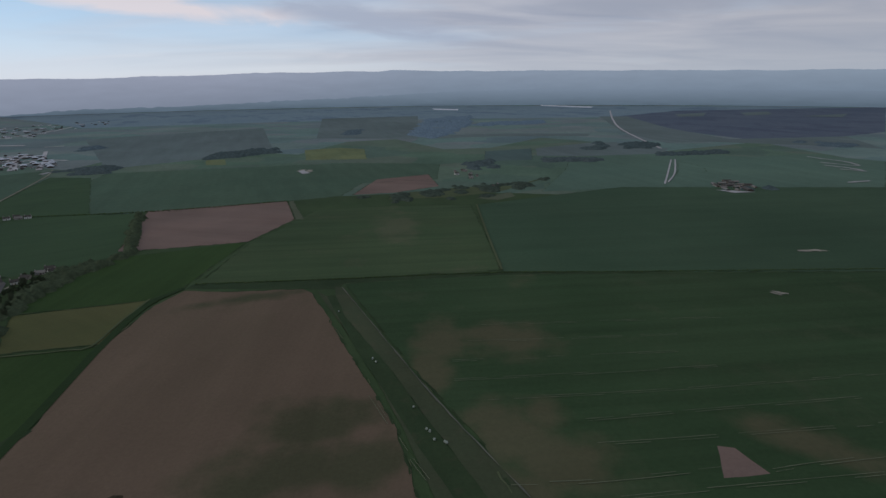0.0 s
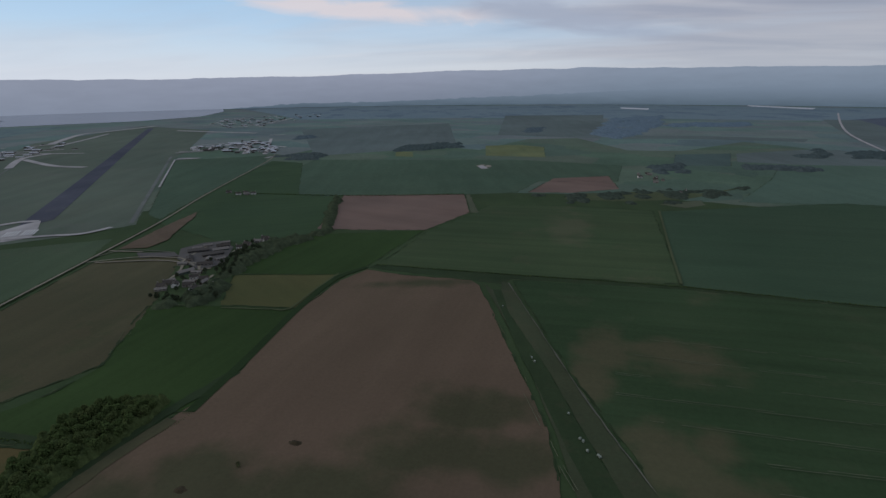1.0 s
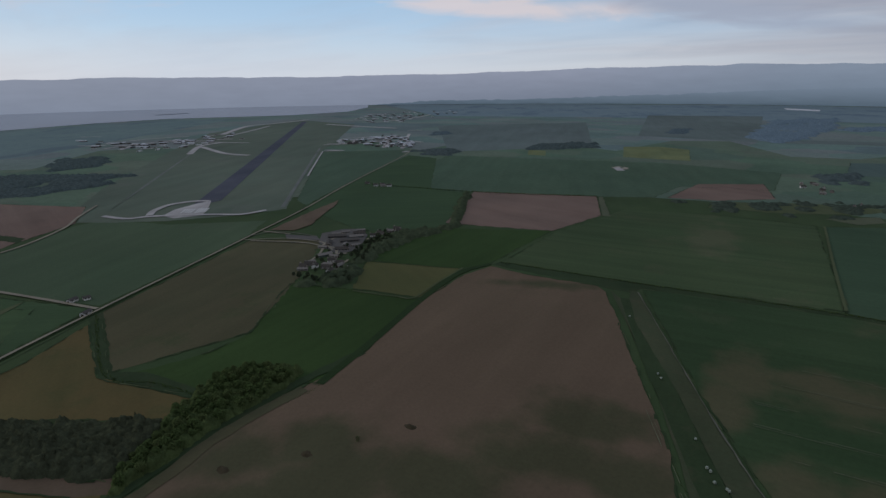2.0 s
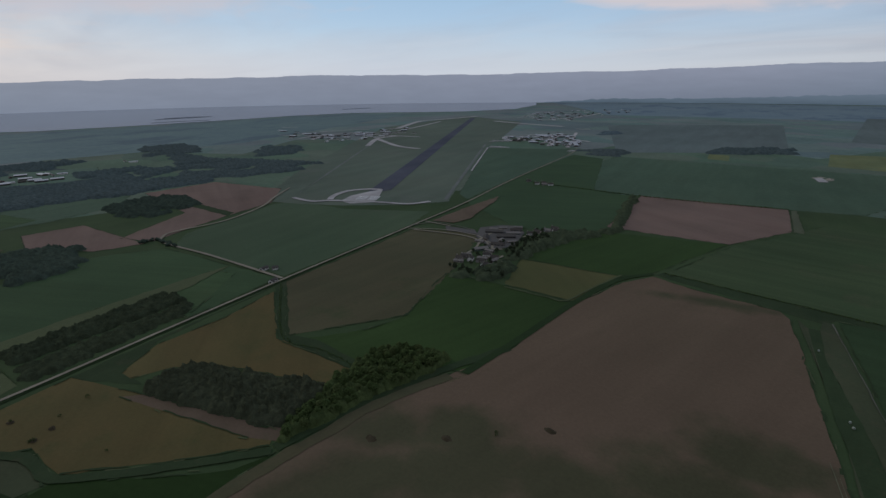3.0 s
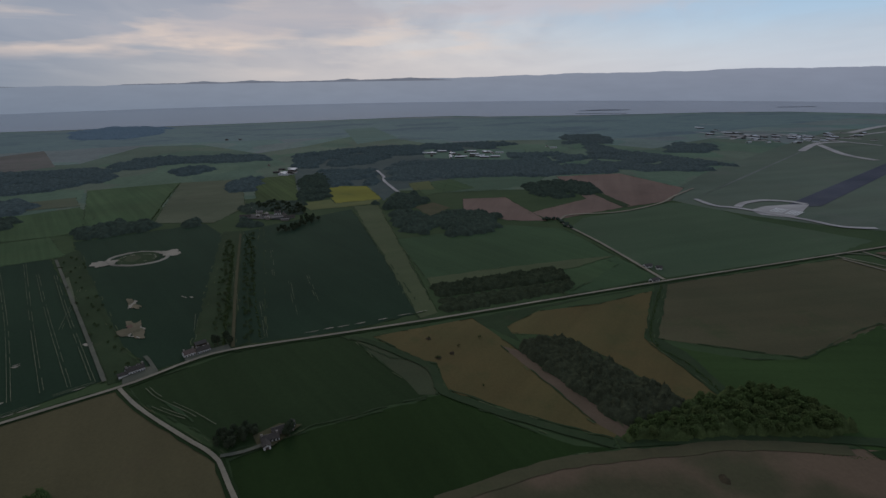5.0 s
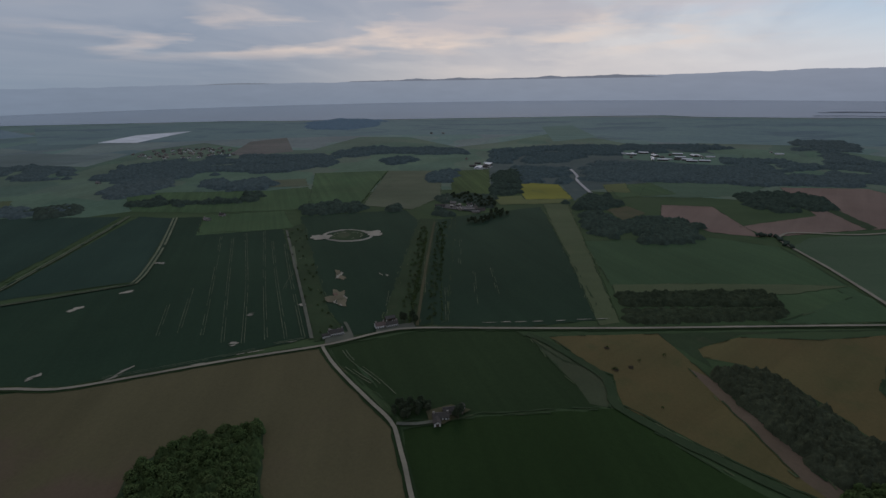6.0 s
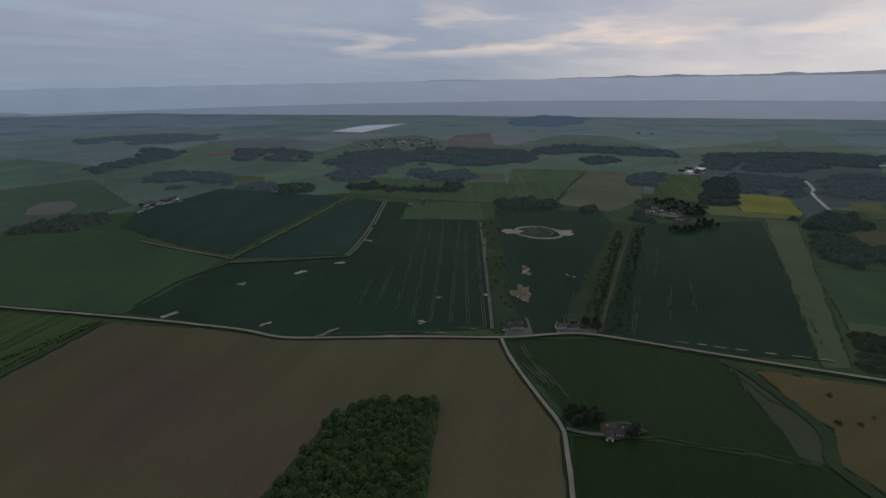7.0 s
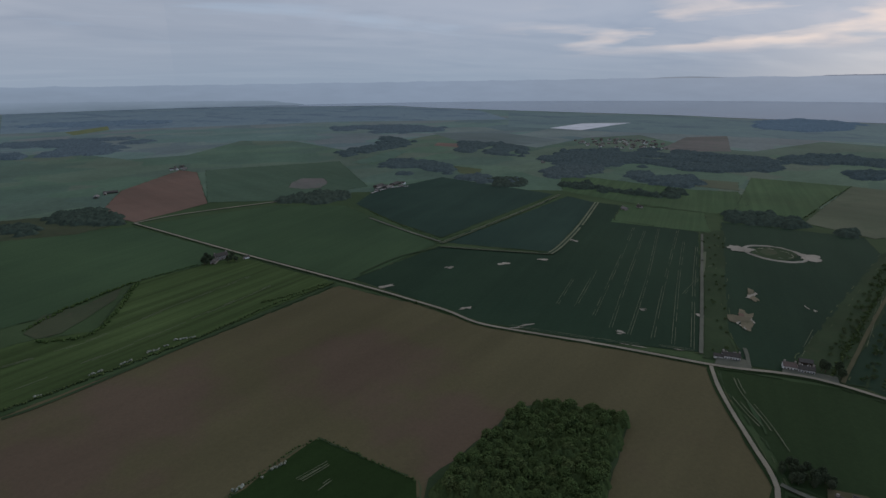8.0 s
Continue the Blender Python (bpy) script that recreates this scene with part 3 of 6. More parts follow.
def wood(pts, height, gap, mat, label, grain=3.0, name="woodland", thin=-1.0, ragged_edge=0.2):
    """A closed stand of trees too many to count: one leafy canopy, domed over every tree, ragged and steep at its edge."""
    step = gap / grain
    xs, ys = [p[0] for p in pts], [p[1] for p in pts]
    rim = gap * (1.8 + 3.2 * ragged_edge)
    x0, y0 = min(xs) - rim, min(ys) - rim
    nx, ny = int((max(xs) - x0 + rim) / step) + 1, int((max(ys) - y0 + rim) / step) + 1
    gx = x0 + np.arange(nx)[None, :] * step + nrng.uniform(-0.33, 0.33, (ny, nx)) * step
    gy = y0 + np.arange(ny)[:, None] * step + nrng.uniform(-0.33, 0.33, (ny, nx)) * step
    # one domed crown per cell of a jittered lattice
    cx, cy = int(nx * step / gap) + 4, int(ny * step / gap) + 4
    ox, oy = nrng.uniform(0.1, 0.9, (cy, cx)), nrng.uniform(0.1, 0.9, (cy, cx))
    tall = nrng.uniform(0.68, 1.12, (cy, cx))
    for r in range(cy):
        for c in range(cx):
            wx, wy = x0 + (c - 1 + ox[r, c]) * gap, y0 + (r - 1 + oy[r, c]) * gap
            tall[r, c] *= 1 + 0.35 * noise.noise((wx / (gap * 5), wy / (gap * 5), 8.1))
            # the outline wanders by a few crowns, with stray trees beside it
            amp = ragged_edge * gap * (1.4 if rng.random() > 0.12 else 4.0)
            qx = wx + amp * noise.noise((wx / (gap * 4), wy / (gap * 4), 1.5)) + rng.uniform(-.5, .5) * amp * 0.5
            qy = wy + amp * noise.noise((wx / (gap * 4), wy / (gap * 4), 9.5)) + rng.uniform(-.5, .5) * amp * 0.5
            if any(abs(wx - a) < e and abs(wy - b) < e for a, b, e in CLEAR):
                tall[r, c] = 0
            elif not inside(qx, qy, pts) or noise.noise((wx / (gap * 7), wy / (gap * 7), 2.2)) < thin:
                tall[r, c] = 0
    u, v = (gx - x0) / gap + 1, (gy - y0) / gap + 1
    iu, iv = u.astype(int), v.astype(int)
    z = np.zeros(gx.shape)
    for dv in (-1, 0, 1):
        for du in (-1, 0, 1):
            k, l = np.clip(iv + dv, 0, cy - 1), np.clip(iu + du, 0, cx - 1)
            d2 = (iu + du + ox[k, l] - u) ** 2 + (iv + dv + oy[k, l] - v) ** 2
            z = np.maximum(z, tall[k, l] * (1 - 0.62 * d2))
    z = height * np.maximum(z, 0) * (1 + nrng.normal(0, 0.13, z.shape))
    keep = (z > height * 0.2)
    z = np.where(keep, z, 0.0)
    cell = keep[:-1, :-1] | keep[1:, :-1] | keep[:-1, 1:] | keep[1:, 1:]
    if not cell.any():
        return None
    idx = np.arange(ny * nx).reshape(ny, nx)
    q = np.stack([idx[:-1, :-1], idx[:-1, 1:], idx[1:, 1:], idx[1:, :-1]], -1)[cell]
    used_v, inv = np.unique(q, return_inverse=True)
    verts = np.stack([gx, gy, z], -1).reshape(-1, 3)[used_v]
    return tagged(new(name, fill_mesh(name, verts, inv.reshape(-1, 4), M[mat])), label, "woodland", kind="stuff")


def hedge(pts, width, height, mat, label, gap=1.6, keep=1.0, name="hedge"):
    line = smooth_line(pts, 10) if len(pts) > 2 else list(pts)
    places, radii = [], []
    for (ax, ay), (bx, by) in zip(line, line[1:]):
        d = math.hypot(bx - ax, by - ay)
        n = max(1, int(d / gap))
        nx, ny = -(by - ay) / (d or 1), (bx - ax) / (d or 1)
        for i in range(n):
            if rng.random() > keep:
                continue
            f, o = (i + rng.random()) / n, rng.uniform(-.5, .5) * width
            r = rng.uniform(0.5, 0.8) * height * 0.8
            places.append((ax + (bx - ax) * f + nx * o, ay + (by - ay) * f + ny * o, r * 0.6 + rng.random() * height * 0.25))
            radii.append(r)
    v, f = lumps(places, radii, 0.9)
    v[:, 2] = np.maximum(v[:, 2], 0.0)
    return tagged(new(name, fill_mesh(name, v, f, M[mat])), label, "hedge", kind="stuff")


# ---- ground, sea and distance ----
disc = [(RIM * math.cos(a), RIM * math.sin(a), 0.0) for a in np.linspace(0, 2 * math.pi, 181)[:-1]]
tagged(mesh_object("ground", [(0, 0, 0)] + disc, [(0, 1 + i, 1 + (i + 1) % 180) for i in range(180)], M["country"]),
       "flat haze-tinted green farmland reaching the horizon", "ground", kind="structure")

shore = [(-2835, 3345), (-2575, 2825), (-2625, 2385), (-3045, 1815), (-3070, 1430), (-3000, 1045), (-2950, 575), (-2945, 180), (-3035, 15), (-2955, -270), (-2435, -1630), (-2375, -1785), (-2315, -2060), (-2110, -2475), (-1865, -2985), (-1595, -3595), (-1475, -4085), (-335, -4725), (265, -4835), (625, -4800)]
a0, a1 = math.atan2(*shore[-1]), math.atan2(*shore[0])   # compass bearings, clockwise from y
a0 = a0 - 2 * math.pi if a0 > 0 else a0
arc = [((RIM + 8) * math.sin(a), (RIM + 8) * math.cos(a)) for a in np.linspace(a0, a1, 400)]
sea_line = shore + arc
mesh_ob = mesh_object("water", [(x, y, 0.9) for x, y in reversed(sea_line)], [tuple(range(len(sea_line)))], M["sea"])
tagged(mesh_ob, "calm grey-blue sea under haze", "sea", kind="structure")


def hill_line(bearing):
    """Height of the far skyline above eye level in degrees, by compass bearing."""
    b = [-180, -165, -152, -125, -112, -97, -80, -61, -45, -30, -18, -5, 10, 25, 40, 60, 180]
    e = [-0.35, -0.35, -0.32, -0.24, -0.20, -0.12, 0.20, 0.42, 0.42, 0.62, 0.95, 1.1, 0.95, 0.75, 0.55, 0.40, -0.35]
    return float(np.interp(bearing, b, e)) + 0.09 * noise.fractal((bearing * 0.35, 3.3, 0), 1.0, 2.0, 4) + 0.03 * noise.noise((bearing * 2.2, 1, 0))


def backdrop_material():
    m = bpy.data.materials.new("glowing distance with painted haze")
    m.use_nodes = True
    nt = m.node_tree
    nt.nodes.clear()
    co = nt.nodes.new("ShaderNodeTexCoord")
    mp = nt.nodes.new("ShaderNodeMapping")
    mp.inputs["Rotation"].default_value = (0, 0, radians(90))
    nt.links.new(co.outputs["Object"], mp.inputs[0])
    rad = nt.nodes.new("ShaderNodeTexGradient")
    rad.gradient_type = "RADIAL"
    nt.links.new(mp.outputs[0], rad.inputs[0])
    sep = nt.nodes.new("ShaderNodeSeparateXYZ")
    nt.links.new(co.outputs["Object"], sep.inputs[0])
    rise = nt.nodes.new("ShaderNodeMapRange")
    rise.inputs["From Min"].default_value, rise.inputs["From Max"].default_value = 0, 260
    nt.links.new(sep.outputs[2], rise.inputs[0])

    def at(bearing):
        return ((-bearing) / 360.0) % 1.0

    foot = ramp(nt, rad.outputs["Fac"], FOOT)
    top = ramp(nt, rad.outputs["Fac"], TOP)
    haze_mottle = link_noise(nt, 0.004, 6, 0.6, (1, 1, 5))
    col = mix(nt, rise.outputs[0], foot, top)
    col = mix(nt, 0.35, col, ramp(nt, haze_mottle, ((0.3, 0.88), (0.7, 1.1))), "MULTIPLY")
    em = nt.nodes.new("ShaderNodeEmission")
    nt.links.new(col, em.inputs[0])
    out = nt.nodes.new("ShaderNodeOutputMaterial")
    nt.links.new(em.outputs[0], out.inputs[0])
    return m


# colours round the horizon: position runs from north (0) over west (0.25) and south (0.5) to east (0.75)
# glow colours with the haze painted in, from the foot up to the top
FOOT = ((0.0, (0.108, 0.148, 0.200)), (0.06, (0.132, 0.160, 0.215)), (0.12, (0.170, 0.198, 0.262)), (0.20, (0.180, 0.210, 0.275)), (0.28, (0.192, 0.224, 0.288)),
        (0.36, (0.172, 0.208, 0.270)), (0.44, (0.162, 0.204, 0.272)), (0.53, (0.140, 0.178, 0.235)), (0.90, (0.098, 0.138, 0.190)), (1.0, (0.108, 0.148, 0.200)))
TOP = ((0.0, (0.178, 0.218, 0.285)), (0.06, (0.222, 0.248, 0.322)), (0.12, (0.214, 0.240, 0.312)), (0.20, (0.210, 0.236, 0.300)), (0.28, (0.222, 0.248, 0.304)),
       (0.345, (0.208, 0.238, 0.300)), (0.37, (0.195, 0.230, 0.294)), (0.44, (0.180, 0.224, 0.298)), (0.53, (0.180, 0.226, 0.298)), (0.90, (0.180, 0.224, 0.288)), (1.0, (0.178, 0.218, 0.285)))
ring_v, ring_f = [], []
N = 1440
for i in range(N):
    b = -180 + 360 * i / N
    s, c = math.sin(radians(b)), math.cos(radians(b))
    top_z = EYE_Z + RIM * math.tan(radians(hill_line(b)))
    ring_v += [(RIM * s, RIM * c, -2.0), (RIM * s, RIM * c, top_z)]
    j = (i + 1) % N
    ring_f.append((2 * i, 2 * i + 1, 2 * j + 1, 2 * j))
tagged(mesh_object("backdrop", ring_v, ring_f, backdrop_material()), "glowing backdrop of far hills and sea, haze painted in", "backdrop", kind="structure")

# nearer ridges and islands: glowing sheets with haze painted into their colour
def ridge(line, foot_deg, radius, colour, label, rough=0.05, crest=None):
    """A far skyline that glows in painted haze; crest is the colour towards its top, blending into the backdrop."""
    m = bpy.data.materials.new("glowing ridge with painted haze")
    m.use_nodes = True
    nt = m.node_tree
    nt.nodes.clear()
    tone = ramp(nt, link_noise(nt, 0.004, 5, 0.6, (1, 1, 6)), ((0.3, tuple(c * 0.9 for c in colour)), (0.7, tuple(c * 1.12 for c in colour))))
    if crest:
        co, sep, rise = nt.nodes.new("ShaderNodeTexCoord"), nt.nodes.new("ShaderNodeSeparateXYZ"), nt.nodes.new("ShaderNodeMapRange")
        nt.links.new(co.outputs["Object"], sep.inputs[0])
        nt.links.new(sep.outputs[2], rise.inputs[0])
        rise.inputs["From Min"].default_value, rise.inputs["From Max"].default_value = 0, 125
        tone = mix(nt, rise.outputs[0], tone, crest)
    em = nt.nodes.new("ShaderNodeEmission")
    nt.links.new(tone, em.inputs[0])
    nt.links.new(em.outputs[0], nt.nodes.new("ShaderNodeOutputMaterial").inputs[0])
    bs, es = [p[0] for p in line], [p[1] for p in line]
    verts, faces, n = [], [], int((bs[-1] - bs[0]) / 0.15)
    for i in range(n + 1):
        b = bs[0] + (bs[-1] - bs[0]) * i / n
        e = float(np.interp(b, bs, es)) + rough * noise.fractal((b * 1.1, 7.7, radius), 1.0, 2.0, 4)
        s, c = radius * math.sin(radians(b)), radius * math.cos(radians(b))
        verts += [(s, c, EYE_Z + radius * math.tan(radians(foot_deg))), (s, c, EYE_Z + radius * math.tan(radians(max(e, foot_deg))))]
        if i:
            faces.append((2 * i - 2, 2 * i - 1, 2 * i + 1, 2 * i))
    tagged(mesh_object("backdrop", verts, faces, m), label, "backdrop", kind="structure")


ridge([(-44.0, -2.5), (-41.0, -2.4), (-33.0, -2.0), (-25.0, -1.95), (-10.5, -1.5), (-1.0, -1.05), (9.5, -0.8), (22.0, -0.9), (38.0, -1.1), (60.0, -1.2)], -2.45, 4838.0, (0.070, 0.100, 0.134), "dark wooded ridge with painted haze", 0.09, (0.136, 0.176, 0.234))
ridge([(-180.0, -1.75), (-172.0, -1.9), (-168.0, -2.4)], -2.45, 4838.0, (0.100, 0.132, 0.172), "low land beyond a bay with painted haze", 0.05, (0.170, 0.214, 0.284))
ridge([(155.0, -1.3), (165.0, -1.45), (175.0, -1.65), (180.0, -1.75)], -2.45, 4838.0, (0.100, 0.132, 0.172), "low land beyond a bay with painted haze", 0.05, (0.170, 0.214, 0.284))
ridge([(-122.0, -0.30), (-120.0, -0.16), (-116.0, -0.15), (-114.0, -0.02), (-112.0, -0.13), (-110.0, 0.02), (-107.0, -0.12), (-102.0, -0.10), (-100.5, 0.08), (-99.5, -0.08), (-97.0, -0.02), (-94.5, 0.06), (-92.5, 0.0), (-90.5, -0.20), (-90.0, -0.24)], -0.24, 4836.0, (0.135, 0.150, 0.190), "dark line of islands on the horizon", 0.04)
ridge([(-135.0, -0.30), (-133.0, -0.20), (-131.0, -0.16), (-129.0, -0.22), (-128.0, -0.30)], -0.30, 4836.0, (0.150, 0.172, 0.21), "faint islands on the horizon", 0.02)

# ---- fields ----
field("inner_country", [(1850 * math.cos(k / 36 * math.pi) * (1 + 0.12 * math.sin(k * 1.7)), 1850 * math.sin(k / 36 * math.pi) * (1 + 0.12 * math.sin(k * 1.7))) for k in range(72)], "haze-tinted green farmland between the fields", "farmland")
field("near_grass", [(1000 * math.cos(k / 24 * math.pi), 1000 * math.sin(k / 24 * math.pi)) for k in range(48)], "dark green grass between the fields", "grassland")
# wooded country before the ridges, fields along the coast; haze painted into both
field("coast", [(-2670, 1985), (-2940, 1755), (-2970, 1385), (-2910, 1015), (-2870, 560), (-2870, 175), (-2885, -265), (-2380, -1590), (-2315, -1740), (-2250, -2005), (-2050, -2400), (-1805, -2885), (-1240, -1985), (-1470, -1560), (-1675, -1250), (-1840, -910), (-2005, -315), (-1810, 5), (-1820, 385), (-1855, 690)], "green land along the coast, haze painted into its colour", "coastland")
field("far_moor", [(-2455, 3310), (-1770, 2700), (-870, 2995), (50, 3100), (1000, 3115), (2110, 2635)] + [(3730, 3050), (2400, 4150), (0, 4800), (-2000, 4350), (-3000, 3750)], "far wooded country, haze painted into its colour", "woodland_edge")
field("far_moor", [(695, -2870), (55, -2790), (-705, -2695), (-1465, -2335), (-1720, -3085), (-1480, -3975)] + [(-500, -4800), (300, -4830), (1100, -4700)], "far wooded country, haze painted into its colour", "woodland_edge")
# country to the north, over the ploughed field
field("heath", [(1005, 3180), (1560, 3695), (3050, 3840), (1675, 2085), (1315, 1885), (1060, 1820), (990, 2070), (930, 2425)], "haze-tinted dark heather moor with scattered scrub", "moor")
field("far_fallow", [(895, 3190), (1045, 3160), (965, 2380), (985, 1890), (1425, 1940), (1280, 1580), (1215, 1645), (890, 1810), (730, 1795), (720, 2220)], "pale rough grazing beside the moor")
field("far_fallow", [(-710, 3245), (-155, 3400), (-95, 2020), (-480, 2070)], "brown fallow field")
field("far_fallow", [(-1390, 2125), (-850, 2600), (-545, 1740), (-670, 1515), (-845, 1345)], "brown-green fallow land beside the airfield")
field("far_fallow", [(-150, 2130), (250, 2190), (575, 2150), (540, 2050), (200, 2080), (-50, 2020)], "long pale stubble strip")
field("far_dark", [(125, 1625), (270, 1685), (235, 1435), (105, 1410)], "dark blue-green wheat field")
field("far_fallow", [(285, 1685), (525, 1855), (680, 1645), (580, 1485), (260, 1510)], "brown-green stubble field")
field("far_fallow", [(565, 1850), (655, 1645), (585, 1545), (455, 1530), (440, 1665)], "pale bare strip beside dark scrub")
field("strip_grass", [(600, 1385), (615, 1280), (590, 1205), (515, 1185)], "pale rough strip")
field("far_rape", [(-655, 1490), (-605, 1500), (-565, 1400), (-615, 1395)], "small field of flowering yellow rape")
field("far_rape", [(-435, 1705), (-335, 1755), (-250, 1715), (-210, 1480), (-375, 1470)], "yellow-green crop strip")
field("far_wheat", [(-665, 745), (-800, 1275), (-250, 1410), (-10, 1380), (-15, 1150), (-170, 1110), (-190, 980), (-450, 865), (-505, 875)], "wide dark green wheat field")
field("wheat", [(-670, 610), (-775, 870), (-900, 1225), (-800, 1215), (-575, 850), (-500, 855), (-395, 635), (-440, 575), (-495, 550)], "green field beside the lane")
field("strip_grass", [(-100, 945), (-5, 955), (100, 1000), (225, 1160), (130, 1065), (50, 1060), (-15, 1035), (-100, 990)], "rough brown ground along the hamlet")
field("soil_pink", [(-170, 990), (-145, 1155), (-35, 1215), (-10, 1070), (-90, 1010)], "pinkish bare field by the hamlet")
field("pale_grass", [(55, 950), (125, 1000), (130, 965), (95, 930)], "pale grass below the hamlet")
field("far_green", [(185, 1005), (285, 1260), (350, 1490), (660, 1535), (820, 1450), (990, 1480), (1095, 1340), (820, 990), (340, 1020)], "wide haze-tinted distant green crop")
field("crop_even", [(55, 895), (345, 1040), (920, 1005), (525, 545), (192, 554), (63, 559)], "wide even green crop field")
field("wheat_mid", [(-260, 524), (-255, 675), (-230, 775), (-210, 865), (-85, 895), (45, 895), (64, 563), (-113, 540), (-230, 530)], "green crop field with thin brown streaks")
field("rough_grass", [(-265, 515), (-263, 529), (-114, 543), (63, 559), (311, 547), (306, 536), (62, 548), (-105, 526), (-108, 510)], "grass bank along a ditch", "bank")
field("soil_pink", [(-490, 870), (-280, 940), (-230, 810), (-260, 685), (-330, 665), (-410, 645)], "pinkish bare rectangular field")
field("pale_grass", [(-275, 935), (-270, 945), (-215, 805), (-230, 805)], "pale grass headland beside bare soil")
field("barley", [(-395, 620), (-260, 685), (-266, 606), (-269, 518), (-290, 483), (-383, 457), (-401, 439), (-431, 517), (-425, 575)], "lush green barley field")
field("olive", [(-396, 451), (-287, 485), (-280, 432), (-276, 393), (-352, 378)], "ochre-green rough pasture")
field("barley", [(-416, 354), (-350, 376), (-274, 389), (-261, 305), (-249, 230), (-273, 217), (-308, 187), (-325, 171), (-381, 155), (-356, 217), (-357, 258), (-403, 328)], "lush green barley field below the farm")
field("fallow", [(-585, 440), (-505, 490), (-466, 436), (-419, 365), (-377, 291), (-358, 255), (-390, 161), (-508, 213)], "brown-green stubble field beside the lane")
field("rough_grass", [(-510, 202), (-509, 214), (-391, 162), (-368, 175), (-318, 181), (-307, 172), (-342, 162), (-389, 151)], "wide green ditch bank", "bank")
field("rough_grass", [(-503, 199), (-450, 77), (-414, 44), (-385, 52), (-429, 13), (-460, 88)], "green verge wedge along the lane", "verge")
field("ochre", [(-490, 192), (-391, 151), (-305, 173), (-295, 154), (-344, 122), (-384, 96), (-398, 72), (-400, 47), (-413, 44), (-445, 76), (-461, 135)], "ochre stubble field beside a plantation")
field("ochre", [(-395, -66), (-430, 15), (-376, 47), (-276, 100), (-265, 91), (-287, 46), (-316, -4), (-332, -9), (-345, -11), (-366, -34)], "ochre stubble field with dark tufts")
field("soil_pale", [(-379, 36), (-371, 50), (-278, 106), (-264, 98), (-280, 85)], "bare brown strip beside a plantation", "strip", 0.4)
field("wheat_dark", [(-320, -225), (-370, -170), (-397, -93), (-360, -48), (-352, -13), (-315, -8), (-275, -90), (-253, -128), (-274, -156), (-295, -195)], "dark green wheat field beside the lane")
field("weedy", [(-391, -81), (-374, -56), (-356, -31), (-340, -13), (-311, -12), (-311, -24), (-332, -36), (-357, -57)], "bare brownish patch in the crop", wobble=2.5)
road("rough_grass", [(-394, -84), (-382, -61), (-360, -34), (-345, -17), (-328, -12), (-313, -7), (-295, 20), (-275, 58), (-259, 90)], 6.5, "green ditch bank between fields", "bank", 0.62, 0.6)
field("barley_dark", [(-246, -125), (-272, -89), (-311, -8), (-277, 38), (-259, 68), (-257, 92), (-248, 57), (-233, 24), (-220, -9)] + [(-110, -60)] + [(-192, -93)], "very dark green crop field")
# north of the lane, towards the sea
field("wheat", [(-672, -76), (-740, 75), (-720, 150), (-523, 212), (-481, 108), (-539, 105), (-513, -24)], "green field beside a wood")
field("meadow", [(-558, 71), (-590, 169), (-568, 182), (-482, 106), (-524, 90)], "green meadow strip")
field("pasture", [(-720, 160), (-526, 219), (-600, 440), (-650, 520), (-755, 430), (-865, 395), (-870, 355), (-775, 190)], "airfield grass beside the lane", "grassland")
field("airfield_grass", [(-910, 350), (-1140, 525), (-1595, 950), (-2020, 1380), (-2290, 2120), (-1780, 1995), (-1340, 1400), (-1180, 1165), (-780, 695), (-685, 590), (-710, 530), (-780, 440), (-845, 390)], "mown airfield grass", "grassland")
field("far_wheat", [(-720, 645), (-885, 835), (-1170, 1160), (-985, 1315), (-900, 1200), (-755, 815), (-675, 625)], "green crop beside the airfield")
field("soil_pink", [(-915, 15), (-925, 90), (-760, 135), (-765, 80), (-835, 15)], "pinkish bare field by a wood")
field("soil_pink", [(-1125, 215), (-1155, 355), (-990, 425), (-885, 360), (-845, 275), (-765, 145), (-810, 115), (-905, 225)], "pinkish bare fields split by a grass line")
field("rough_grass", [(-1070, 220), (-1080, 235), (-855, 285), (-840, 270)], "grass line across bare soil", "strip")
field("wheat_blue", [(-740, -275), (-845, -165), (-443, -27), (-403, -96), (-384, -164), (-512, -212)], "dense blue-green wheat field")
field("strip_grass", [(-865, -165), (-875, -125), (-441, -15), (-430, -30)], "long pale grass strip between crops", "strip")
field("wood_floor", [(-1535, -450), (-1705, -110), (-1735, 75), (-1465, 195), (-1155, 165), (-1100, 0), (-1000, -105), (-905, -120), (-1040, -165), (-1055, -250), (-930, -270), (-1125, -335)], "dark rough ground between woods", "woodland_floor")
field("rape", [(-1040, -245), (-1040, -170), (-920, -125), (-890, -200), (-955, -225)], "yellow flowering rape field")
field("far_wheat", [(-1125, -10), (-1165, 80), (-1150, 200), (-1040, 160), (-985, 60), (-970, -20)], "dim green field below woods")
field("rape_thin", [(-890, -265), (-920, -215), (-890, -200), (-920, -125), (-885, -130), (-865, -170), (-840, -230)], "yellow-green rape margin")
field("fallow", [(-855, -65), (-890, -35), (-850, -5), (-795, -35)], "brown clearing in a dark wood")
field("meadow", [(-1055, -85), (-1105, -5), (-1010, 40), (-950, -50)], "green field between woods")
field("rape_thin", [(-1060, -90), (-1090, -50), (-1000, -35), (-995, -75)], "yellow-green clearing by a wood")
field("lime_crop", [(-1135, -430), (-1175, -350), (-915, -270), (-870, -325)], "yellow-green striped field")
field("meadow", [(-1020, -710), (-1095, -565), (-770, -455), (-740, -535)], "mid-green field with a hedge")
